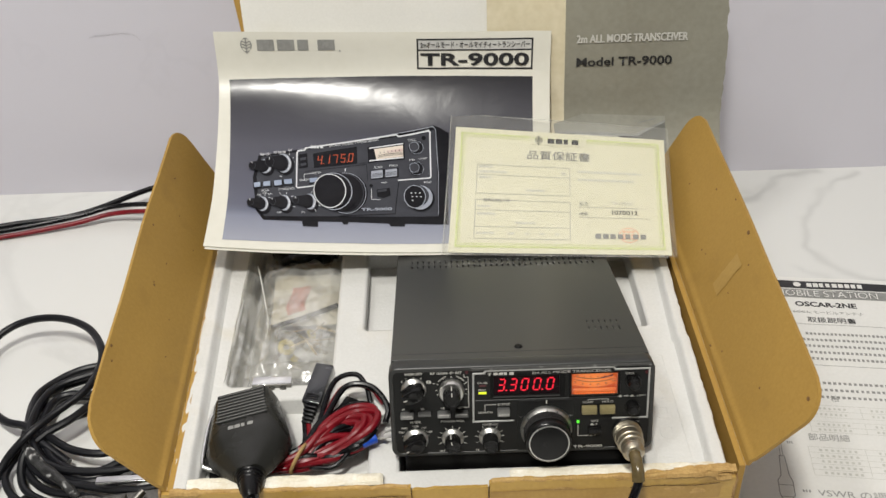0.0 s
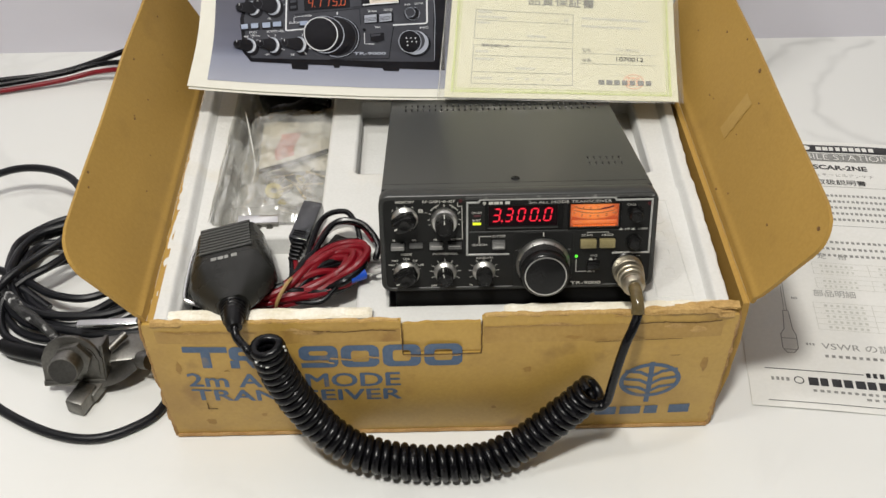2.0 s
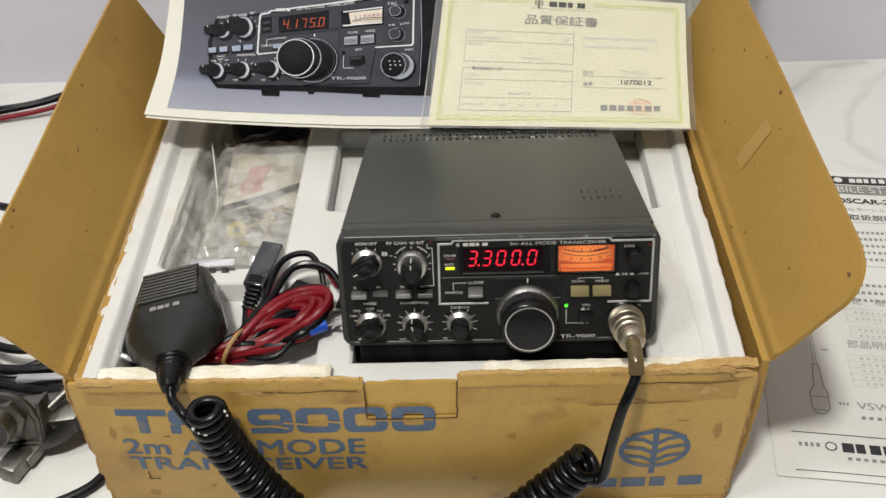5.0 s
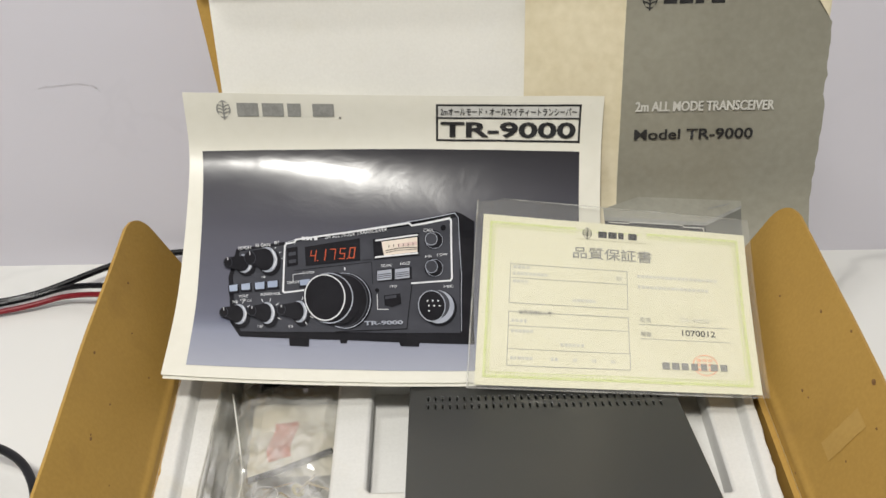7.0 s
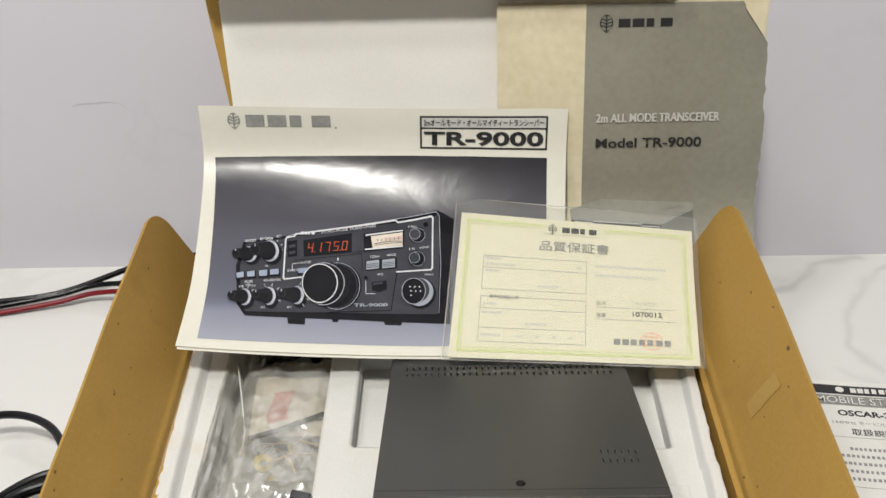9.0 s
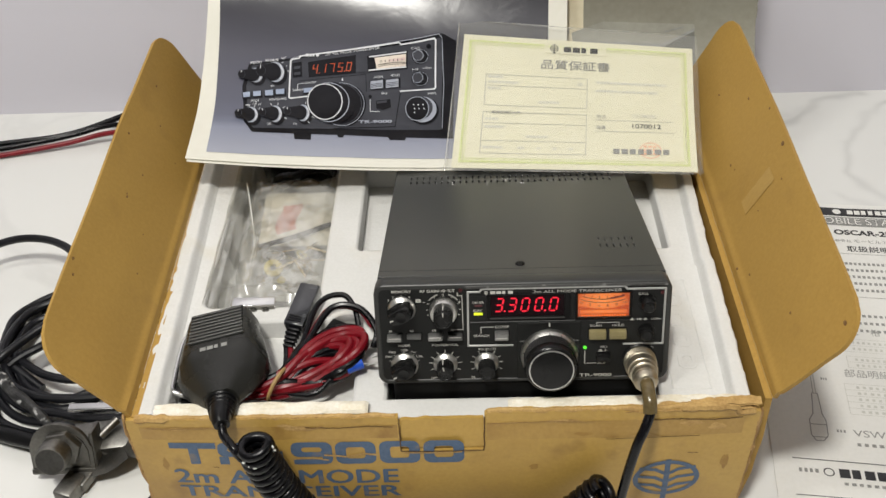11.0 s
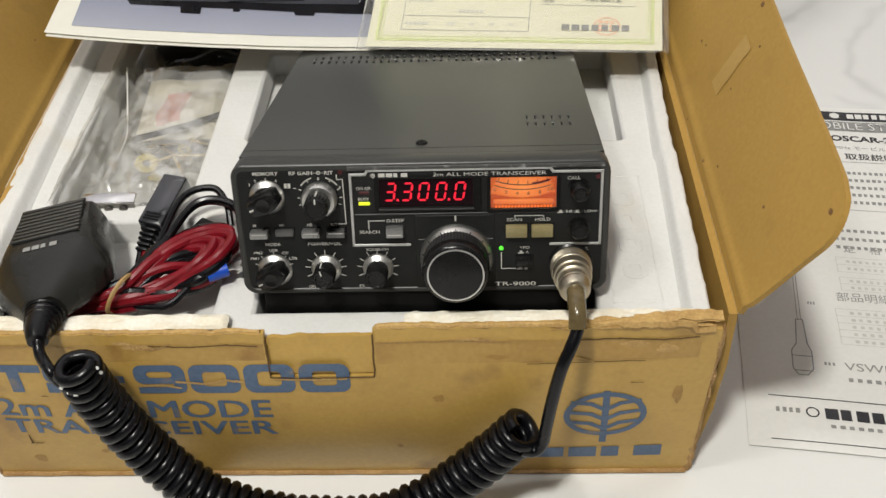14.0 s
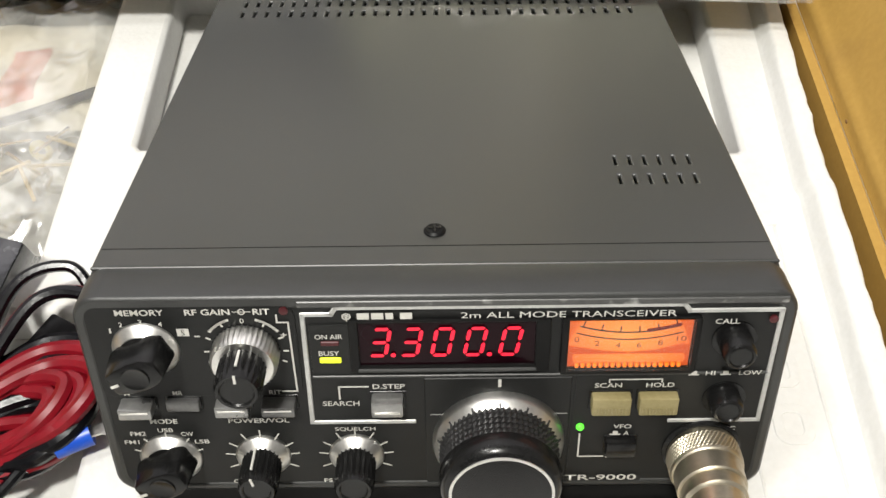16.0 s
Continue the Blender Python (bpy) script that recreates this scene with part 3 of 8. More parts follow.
# ---- the place ----
def build_floor():
    """One slab; its top is cut finer where large veins cross it."""
    xs = [-2.2, -1.4, -0.7, 0.0, 0.24] + [0.27 + 0.003 * k for k in range(78)] + [0.53, 0.9, 1.5, 2.2]
    ys = [-2.6, -1.8, -1.0, -0.5, 0.0, 0.26] + [0.29 + 0.003 * k for k in range(84)] + [0.56, 0.60]
    bm = bmesh.new()
    grid = [[bm.verts.new((x, y, 0)) for x in xs] for y in ys]
    for a, b in zip(grid, grid[1:]):
        for k in range(len(xs) - 1):
            bm.faces.new((a[k], a[k + 1], b[k + 1], b[k]))
    down = bmesh.ops.extrude_face_region(bm, geom=bm.faces[:])
    bmesh.ops.translate(bm, vec=(0, 0, -0.02), verts=[v for v in down["geom"] if isinstance(v, bmesh.types.BMVert)])
    ob = part("floor", bm, M_FLOOR, smooth=0)
    # course, width and strength of each vein
    veins = (([(0.290, 0.452), (0.318, 0.466), (0.344, 0.481), (0.364, 0.498), (0.376, 0.514), (0.396, 0.522), (0.430, 0.531)], 0.0050, 0.45), ([(0.325, 0.492), (0.348, 0.490), (0.366, 0.500)], 0.0110, 0.20),
             ([(0.470, 0.524), (0.447, 0.511), (0.422, 0.490), (0.405, 0.463), (0.384, 0.438), (0.382, 0.415), (0.372, 0.390), (0.378, 0.369), (0.391, 0.348), (0.412, 0.332), (0.440, 0.322)], 0.0048, 0.40), ([(0.355, 0.352), (0.371, 0.337), (0.390, 0.326)], 0.0045, 0.28))
    level = ob.data.attributes.new("vein", "FLOAT", "POINT")
    for v, out in zip(ob.data.vertices, level.data):
        best, q = 0.0, v.co + Vector((0.006 * noise.noise(v.co * 45), 0.006 * noise.noise(v.co * 45 + Vector((7, 0, 0))), 0))
        for line, width, strength in veins:
            for a, b in zip(line, line[1:]):
                a, b = Vector((*a, 0)), Vector((*b, 0))
                t = min(1.0, max(0.0, (q - a).dot(b - a) / (b - a).length_squared))
                d = (Vector((q.x, q.y, 0)) - a.lerp(b, t)).length / (width * (1 + 0.6 * noise.noise(v.co * 30)))
                best = max(best, strength * math.exp(-d * d) * (0.75 + 0.5 * noise.noise(v.co * 22 + Vector((0, 3, 0)))))
        out.value = best if v.co.z > -0.01 else 0.0
    return ob


tagged(build_floor(), "white marble surface with thin grey veins", "floor", kind="structure")
tagged(part("wall_north", span(-2.2, 2.2, 0.535, 0.66, 0.0, 2.5), M_WALL), "pale lavender-white wall sheet behind the box", "wall", kind="structure")
M_SCUFF = mat("grey_scuff", (0.565, 0.552, 0.60), (0.62, 0.606, 0.66), 0.6, grain=500, patch=120)
for pts in ([(-0.351, 0.186), (-0.344, 0.188), (-0.331, 0.1885), (-0.318, 0.190), (-0.309, 0.1885)], [(-0.306, 0.188), (-0.3025, 0.1855), (-0.300, 0.182)], [(0.3485, 0.2905), (0.3497, 0.2910)]):
    tagged(printed("wall_scuff", stroke(pts, 0.0010), lambda x, z, layer: Vector((x, 0.5347, z)), 0, M_SCUFF, None, step=0.05), "faint grey scuff on the wall", "scuff", kind="structure")
# walls out of view, added in mid grey to hold down bounced fill
tagged(part("wall_south", span(-2.2, 2.2, -2.7, -2.6, -0.02, 2.5), M_PLASTER), "unseen grey room wall that limits bounced light", "wall", kind="structure")
tagged(part("wall_west", span(-2.3, -2.2, -2.7, 0.66, -0.02, 2.5), M_PLASTER), "unseen grey room wall that limits bounced light", "wall", kind="structure")
tagged(part("wall_east", span(2.2, 2.3, -2.7, 0.66, -0.02, 2.5), M_PLASTER), "unseen grey room wall that limits bounced light", "wall", kind="structure")
tagged(part("ceiling", span(-2.3, 2.3, -2.7, 0.66, 2.5, 2.6), M_CEILING), "plain white ceiling", "ceiling", kind="structure")

# ---- the carton ----
BX, BY, BZ, CARD = 0.1865, 0.362, 0.107, 0.004


def front_y(x, z):
    """The front panel bellies out a little and leans back at its top."""
    return -0.006 * math.sin(math.pi * min(max(z / 0.115, 0), 1)) * (1 - (x / 0.2) ** 4)


def front_top(x):
    """The worn upper edge of the front panel, with its cut-out."""
    wear = 0.0012 * noise.noise((x * 90, 3.0, 0)) + 0.0006 * noise.noise((x * 330, 7.0, 0))
    return BZ + wear + (0.0025 if x > 0.027 else 0.0) - (0.004 if x > 0.172 else 0)




def lid_y(z):
    """How far back the raised lid stands at a height; it bends a little in the middle."""
    v = (z - BZ) / (0.361 - BZ)
    return BY + 0.002 + 0.0925 * v + 0.035 * math.sin(math.pi * v) * (1 - v)


def build_carton():
    box = thing("cardboard_box", "opened brown cardboard carton with blue print and worn edges", "box")

    def side_x(z):
        return 0.1815 + (BX - 0.1815) * z / BZ

    def front(x_low, x_high, top, low=0.0):
        def fn(u, v):
            x = (x_low + (x_high - x_low) * u)
            z = low + (top(x) - low) * v
            k = side_x(z) / BX
            return (x * k, front_y(x, z), z)
        return fn

    panel = part("front_panel", sheet(front(-BX, -0.0245, front_top), 70, 14, CARD), M_CARD_OUT, box, "brown front panel with scuffs, stains and a ragged top edge")
    part("front_panel", sheet(front(0.0262, BX, front_top), 70, 14, CARD), M_CARD_OUT, box, "brown front panel with scuffs, stains and a ragged top edge")
    part("front_panel", sheet(front(-0.0245, 0.0262, lambda x: 0.0815), 24, 10, CARD), M_CARD_OUT, box)
    part("locking_tab", sheet(lambda u, v: (-0.0240 + 0.0496 * u, front_y(0, 0.082 + 0.021 * v) + 0.0012 + 0.001 * v,
                                            0.0822 + (0.0212 + 0.0012 * noise.noise((u * 8, 1, 0)) - 0.004 * max(0, 0.3 - u)) * v), 30, 6, 0.0026), M_CARD_OUT, box, "torn cardboard tab in the lock slot")
    # crushed upper edge: a rolled, uneven band, thicker towards the corner
    rng = random.Random(5)

    def crushed(x0, x1, r0, seed):
        pts = [(x * side_x(BZ) / BX, front_y(x, BZ) + 0.0016 + 0.0006 * noise.noise((x * 140, seed, 2)), front_top(x) - 0.0004 + 0.0005 * noise.noise((x * 200, seed, 5))) for x in [x0 + (x1 - x0) * k / 70 for k in range(71)]]
        return tube(pts, r0, 7, 1, lambda t: 0.75 + 0.35 * noise.noise((t * 23, seed, 0)) + 0.25 * noise.noise((t * 71, seed, 3)) + (0.7 if x1 > 0.1 and t > 0.72 else 0.0) + (0.6 if x1 < 0 and t < 0.12 else 0.0))
    part("crushed_edge", crushed(-0.1800, -0.0260, 0.0020, 1.0), M_CARD_EDGE, box, "worn and crushed upper edge")
    part("crushed_edge", crushed(0.0275, 0.1830, 0.0020, 2.0), M_CARD_EDGE, box, "worn and crushed upper edge")
    for side in (-1, 1):
        edge_pts = [(side * (side_x(z) + 0.0004 + 0.0012 * noise.noise((z * 120, side, 1))), 0.0015 + 0.0008 * noise.noise((z * 90, side, 4)), z) for z in [BZ * k / 40 for k in range(41)]]
        part("worn_corner", tube(edge_pts, 0.0027, 7, 1, lambda t: (0.7 + 0.8 * abs(noise.noise((t * 14, side, 0)))) * min(1, 12 * (1.02 - t))), M_CARD_TORN, box, "frayed vertical corner")
        for k in range(7):
            z = rng.uniform(0.004, 0.104)
            part("torn_ply", block(0.0016, 0.0065, rng.uniform(0.006, 0.016), pose(side * (side_x(z) + 0.0010), 0.002, z, rng.uniform(-8, 8), rng.uniform(-5, 5), side * rng.uniform(-35, 10)), 0.0005, 1), M_CARD_TORN, box)
    part("worn_bottom", tube([(x, front_y(x, 0.001) - 0.0004, 0.0016 + 0.0006 * noise.noise((x * 80, 0, 0))) for x in [-0.181 + 0.362 * k / 60 for k in range(61)]], 0.0016, 6, 1), M_CARD_TORN, box)
    # the side panels spread a little from the torn front corners
    def fold(side, u):
        """The crease between a side panel and its flap, from the front to the rear."""
        a, b = (Vector((-0.1825, 0.002, 0.1080)), Vector((-0.1930, 0.358, 0.107))) if side < 0 else (Vector((0.1940, 0.007, 0.1085)), Vector((0.1950, 0.358, 0.107)))
        return a.lerp(b, u)
    for side in (-1, 1):
        def wall(u, v, side=side):
            top = fold(side, u)
            low_y = 0.004 + (BY - 0.004) * u
            ragged = 0.0016 * noise.noise((v * 9, side, 3)) * max(0, 1 - 12 * u)
            k = 1 - (1 - v) ** 3
            return (side * 0.1815 * (1 - k) + top.x * k, low_y * (1 - k) + top.y * k + ragged, (top.z - 0.0005) * v)
        part("side_panel", sheet(wall, 40, 10, CARD * side), M_CARD, box)
    part("back_panel", sheet(lambda u, v: ((-BX + 2 * BX * u), BY, BZ * v), 12, 4, CARD), M_CARD, box)
    part("bottom_panel", span(-0.177, 0.177, 0.001, BY - 0.001, 0.0005, 0.0040), M_CARD, box)
    # plies of torn card curling along the upper right corner
    for k, (xa, xb, lift) in enumerate(((0.108, 0.150, 0.0012), (0.128, 0.181, 0.0022), (0.146, 0.184, 0.0040), (0.160, 0.186, 0.0052))):
        part("torn_ply", sheet(lambda u, v, k=k, xa=xa, xb=xb, lift=lift: (xa + (xb - xa) * u, -0.0015 + 0.0004 * k + (0.0052 + 0.0015 * noise.noise((u * 6, k, 0))) * v, BZ + lift + 0.0012 * noise.noise((u * 5, v * 2, k * 3)) - 0.0035 * max(0, 0.3 - u) - 0.002 * max(0, u - 0.8) + 0.001 * v), 22, 5, 0.0007), M_CARD_EDGE, box)
    # side flaps folded outwards
    edges = {-1: (Vector((-0.2214, -0.0021, 0.1668)), Vector((-0.2252, 0.3423, 0.1897))), 1: (Vector((0.2265, -0.0131, 0.1803)), Vector((0.2298, 0.3458, 0.1876)))}
    marks = {-1: ((0.619, 0.891, 1.4), (0.456, 0.696, 1.5), (0.178, 0.913, 1.2), (0.820, 0.807, 1.3), (0.463, 0.708, 0.9), (0.299, 0.354, 1.0), (0.544, 0.619, 1.0), (0.20, 0.965, 1.6), (0.40, 0.42, 0.7), (0.66, 0.33, 0.8), (0.72, 0.62, 0.8)),
             1: ((0.585, 0.361, 1.3), (0.421, 0.804, 1.1), (0.446, 0.03, 1.1), (0.317, 0.081, 1.3), (0.282, 0.175, 1.2), (0.133, 0.430, 1.3), (0.03, 0.852, 2.2), (0.497, 0.935, 2.6), (0.808, 0.520, 1.2), (0.406, 0.471, 0.9), (0.461, 0.632, 0.8), (0.563, 0.386, 1.0), (0.70, 0.80, 1.6), (0.62, 0.95, 1.4))}
    for side in (-1, 1):
        def flap(u, v, side=side):
            # u runs along the fold, v from the fold to the free edge; the free corners are rounded
            trim = [0.0, 0.0]
            for n, r in enumerate((0.30, 0.26)):
                t = max(0.0, (v - 1 + r) / r)
                trim[n] = 0.072 * r / 0.30 * (1 - math.sqrt(max(0.0, 1 - t * t)))
            u = trim[0] + (1 - trim[0] - trim[1]) * u
            p = fold(side, u).lerp(edges[side][0].lerp(edges[side][1], u), v)
            sag = 0.0016 * math.sin(math.pi * u) * v + 0.0009 * noise.noise((u * 4, v * 2, side * 3.0)) * min(1, 4 * v)
            crease = 0.0012 * math.exp(-((v - 0.07) / 0.03) ** 2)
            return p + Vector((side * (sag - crease), 0, 0.4 * crease))

        def lie(u, v, up):
            p = flap(u, v)
            n = (flap(u + 0.01, v) - p).cross(flap(u, v + 0.01) - p).normalized()
            n = n if n.z > 0 else -n
            return p + n * up, n
        f = part("side_flap", sheet(flap, 60, 40, -0.0026 * side), M_CARD, box, "folded-out side flap of plain brown card with dark specks")
        for u, v, s in marks[side]:
            p, n = lie(u, v, 0)
            rot = n.to_track_quat("Z", "Y").to_matrix().to_4x4()
            part("speck", lathe([(s * MM * 0.9, -0.0002), (s * MM * 0.8, 0.00025), (s * MM * 0.3, 0.0004)], Matrix.Translation(p) @ rot @ Matrix.Diagonal((1, 0.7, 1, 1)), 9), M_SPECK, f)
        if side > 0:
            part("tape_strip", sheet(lambda a, b: lie(0.425 + 0.012 * b + 0.040 * a - 0.003 * noise.noise((a * 5, b * 7, 1)), 0.34 + 0.40 * b, 0.0004)[0], 8, 12, 0.00012), M_OLD_TAPE, f, "strip of old clear tape")
    # lid leaning back
    head = Vector((0, lid_y(0.361), 0.361))
    lid = part("lid", sheet(lambda u, v: ((0.1580 + 0.0325 * v) * (2 * u - 1), lid_y(BZ + (head.z - BZ) * v), BZ + (head.z - BZ) * v), 20, 20, CARD), M_CARD, box, "raised carton lid leaning back")

    def tuck(u, v):
        w = 0.1885 - 0.006 * max(0, v - 0.75) ** 2 * 16 - 0.0015 * v
        bend = math.sin(v * 1.57)
        return (-w + 2 * w * u, head.y + 0.003 - 0.052 * v, head.z + 0.0010 - 0.0182 * v * v + 0.002 * bend)
    t = part("tuck_flap", sheet(tuck, 40, 14, -CARD), M_CARD_CREAM, lid, "cream outer face of the tuck flap with brown stains")
    part("tuck_edge", tube([Vector(tuck(u, 1.0)) - Vector((0, 0, 0.002)) for u in [k / 20 for k in range(21)]], 0.0013, 6, 1), M_CARD_TORN, t)
    # rust-brown drips, a scratch and specks on the tuck flap
    def on_tuck(u, v, layer):
        return Vector(tuck(u, v)) + Vector((0, -0.0001, 0.0004))
    rng_t = random.Random(8)
    for u, v, w, h in ((0.135, 0.86, 0.006, 0.13), (0.148, 0.80, 0.004, 0.18), (0.160, 0.85, 0.003, 0.14), (0.182, 0.78, 0.004, 0.17), (0.145, 0.93, 0.020, 0.05)):
        printed("stain", [[(u + w * math.cos(a) * rng_t.uniform(0.6, 1.1), min(0.99, v + h * math.sin(a) * rng_t.uniform(0.6, 1.1))) for a in (2 * math.pi * k / 14 for k in range(14))]], on_tuck, 0, M_RUST, t, step=0.2)
    printed("stain", stroke([(0.085, 0.62), (0.098, 0.50), (0.112, 0.44)], 0.004), on_tuck, 0, M_RUST, t, step=0.2)
    for u, v, r in ((0.590, 0.86, 0.0030), (0.912, 0.32, 0.0032), (0.790, 0.62, 0.0018), (0.876, 0.22, 0.0018), (0.40, 0.30, 0.0015), (0.56, 0.10, 0.0022)):
        printed("speck", [disc(u, v, r, 0.028 * r / 0.003, 9)], on_tuck, 0, M_SPECK, t, step=0.2)
    for x in (-0.0165, 0.0178):
        part("lock_tongue", block(0.0155, 0.008, 0.0028, pose(x, head.y + 0.005, head.z + 0.0028, 18, 5 if x < 0 else -4, 0), 0.0011), M_CARD_TORN, lid, "frayed brown lock tongue")

    # creases and torn slits on the front
    def on_panel(x, z, layer):
        return Vector((x * side_x(z) / BX, front_y(x, z) - 0.0003 * layer, z))

    def worn_line(points, w, seed, m):
        fine = [(x + 0.0006 * noise.noise((k * 0.9, seed, 0)), z + 0.0005 * noise.noise((k * 1.1, seed, 4))) for k, (x, z) in enumerate((ax + (bx - ax) * j / 6, az + (bz - az) * j / 6) for (ax, az), (bx, bz) in zip(points, points[1:]) for j in range(7)) if True]
        fine = [q for i, q in enumerate(fine) if i == 0 or math.hypot(q[0] - fine[i - 1][0], q[1] - fine[i - 1][1]) > 1e-4]
        printed("crease", stroke(fine, w), on_panel, 2, m, panel, step=0.02)
    worn_line([(-0.0242, 0.1030), (-0.0240, 0.0815)], 0.0007, 1.0, M_CARD_DARK)
    worn_line([(0.0262, 0.1060), (0.0258, 0.0815)], 0.0008, 2.0, M_CARD_DARK)
    worn_line([(-0.0240, 0.0812), (0.0000, 0.0806), (0.0258, 0.0812)], 0.0006, 3.0, M_CARD_DARK)
    worn_line([(-0.0225, 0.0800), (-0.0010, 0.0795), (0.0120, 0.0800)], 0.0009, 4.0, M_CARD_EDGE)
    worn_line([(-0.0700, 0.0790), (-0.0560, 0.0775), (-0.0470, 0.0800), (-0.0380, 0.0785)], 0.0013, 5.0, M_CARD_EDGE)
    worn_line([(-0.0900, 0.0760), (-0.0780, 0.0770), (-0.0690, 0.0750)], 0.0011, 6.0, M_CARD_EDGE)
    worn_line([(-0.1578, 0.0372), (-0.1583, 0.0308), (-0.1523, 0.0312)], 0.0007, 7.0, M_CARD_DARK)
    worn_line([(-0.0800, 0.0985), (-0.0740, 0.0998), (-0.0690, 0.1018)], 0.0006, 8.0, M_CARD_TORN)
    worn_line([(0.0620, 0.0250), (0.0680, 0.0190), (0.0700, 0.0130)], 0.0006, 9.0, M_CARD_EDGE)
    worn_line([(0.1120, 0.0900), (0.1220, 0.0910), (0.1290, 0.0885)], 0.0008, 10.0, M_CARD_EDGE)

    # dark lines below the lip: fissures, and the lip's shadow line drawn in colour
    for k, (line, w, m) in enumerate((([(-0.0790, 0.1008), (-0.0600, 0.1000), (-0.0420, 0.1012), (-0.0280, 0.1002)], 0.0005, M_CARD_DARK), ([(0.0300, 0.1015), (0.0600, 0.1022), (0.0900, 0.1012)], 0.0004, M_CARD_TORN), ([(0.1180, 0.1015), (0.1400, 0.1022), (0.1600, 0.1008), (0.1760, 0.1020)], 0.0006, M_CARD_DARK),
                                      ([(0.0980, 0.0880), (0.1260, 0.0884), (0.1530, 0.0886)], 0.0004, M_CARD_DARK), ([(-0.1740, 0.1010), (-0.1600, 0.1002), (-0.1380, 0.1010), (-0.1150, 0.1004)], 0.0005, M_CARD_TORN), ([(0.1480, 0.0745), (0.1540, 0.0743)], 0.0004, M_CARD_DARK), ([(-0.1400, 0.0690), (-0.1370, 0.0690)], 0.0005, M_CARD_DARK))):
        worn_line(line, w, 20.0 + k, m)
    # brown residue of old packing tape under the upper edge
    for x0, x1, low in ((-0.1790, -0.0252, 0.0915), (0.0272, 0.1780, 0.0886)):
        top_edge = [(x0 + (x1 - x0) * j / 40, 0.1015 + 0.0012 * noise.noise((j * 0.9, x0, 1))) for j in range(41)]
        low_edge = [(x0 + (x1 - x0) * j / 40, low + 0.0010 * noise.noise((j * 0.35, x1, 2)) + 0.0004 * noise.noise((j * 1.7, x1, 5))) for j in range(40, -1, -1)]
        printed("tape_residue", [[top_edge[j], top_edge[j + 1], low_edge[39 - j], low_edge[40 - j]] for j in range(40)], on_panel, 0.4, M_CARD_BAND, panel, step=0.02)

    # old stains and rubbed patches with ragged outlines
    def blot(x, z, rx, rz, seed):
        return [(x + rx * (1 + 0.55 * noise.noise((math.cos(a) * 1.6, math.sin(a) * 1.6, seed))) * math.cos(a), z + rz * (1 + 0.55 * noise.noise((math.cos(a) * 1.6, math.sin(a) * 1.6, seed + 7))) * math.sin(a)) for a in (2 * math.pi * k / 28 for k in range(28))]
    for k, (x, z, rx, rz) in enumerate(((-0.1586, 0.0165, 0.0036, 0.0034), (-0.1215, 0.0240, 0.0022, 0.0016), (0.0560, 0.0660, 0.0030, 0.0022), (0.0840, 0.0920, 0.0050, 0.0016), (0.1720, 0.0640, 0.0024, 0.0060), (-0.1700, 0.0700, 0.0020, 0.0050), (0.0350, 0.0280, 0.0018, 0.0016))):
        printed("stain", [blot(x, z, rx, rz, k * 3.1)], on_panel, 0.5, M_CARD_STAIN, panel, step=0.02)
    for k, (x, z, rx, rz) in enumerate(((-0.0840, 0.1000, 0.0085, 0.0022), (-0.0920, 0.1020, 0.0040, 0.0012), (0.1480, 0.0985, 0.0070, 0.0024), (0.1620, 0.0950, 0.0050, 0.0030), (-0.1560, 0.1000, 0.0060, 0.0012), (0.0720, 0.1020, 0.0090, 0.0012))):
        printed("rubbed_patch", [blot(x, z, rx, rz, k * 2.3 + 40)], on_panel, 0.7, M_CARD_EDGE, panel, step=0.02)

    # print on the front
    def on_front(x, z, layer):
        k = side_x(z) / BX
        return Vector((x, front_y(x / k, z) - 0.0003 * layer, z))

    # wide square-cornered figures
    def hoop(x0, x1, z0, z1, wx, wz, r):
        outer, inner = round_rect(x0, x1, z0, z1, r), round_rect(x0 + wx, x1 - wx, z0 + wz, z1 - wz, r * 0.45)
        n = len(outer)
        return [[outer[k], outer[(k + 1) % n], inner[(k + 1) % n], inner[k]] for k in range(n)]

    z0, z1 = 0.0712, 0.0892
    figures = [[rect(-0.1634, z1 - 0.0048, -0.1350, z1), rect(-0.1522, z0, -0.1461, z1 - 0.0048)],
               hoop(-0.1341, -0.1150, z0 + 0.0066, z1, 0.0058, 0.0040, 0.0040) + [rect(-0.1341, z0, -0.1283, z0 + 0.0066), [(-0.1240, z0 + 0.0068), (-0.1205, z0), (-0.1135, z0), (-0.1172, z0 + 0.0068)]],
               [rect(-0.1110, z0 + 0.0068, -0.0950, z0 + 0.0112)],
               hoop(-0.0899, -0.0652, z0 + 0.0062, z1, 0.0062, 0.0040, 0.0046) + [[(-0.0714, z0 + 0.0100), (-0.0652, z0 + 0.0100), (-0.0652, z0 + 0.004), (-0.0664, z0 + 0.0012), (-0.0692, z0), (-0.0714, z0)], rect(-0.0890, z0, -0.0714, z0 + 0.0042)]]
    figures += [hoop(x, x + 0.0242, z0, z1, 0.0064, 0.0044, 0.0048) for x in (-0.0633, -0.0369, -0.0105)]
    for polys in figures:
        printed("figure", polys, on_front, 1, M_BLUE, panel, step=0.02)
    # each line printed three times, a hair apart, for its heavy strokes
    for k, (dx, dz) in enumerate(((-0.0005, -0.0002), (0.0, 0.0002), (0.0005, 0.0))):
        lettering("2m ALL MODE", -0.1640 + dx, 0.0535 + dz, -0.0269 + dx, 0.0660 + dz, on_front, 1 + 0.12 * k, M_BLUE, panel)
        lettering("TRANSCEIVER", -0.1630 + dx, 0.0398 + dz, -0.0263 + dx, 0.0508 + dz, on_front, 1 + 0.12 * k, M_BLUE, panel)
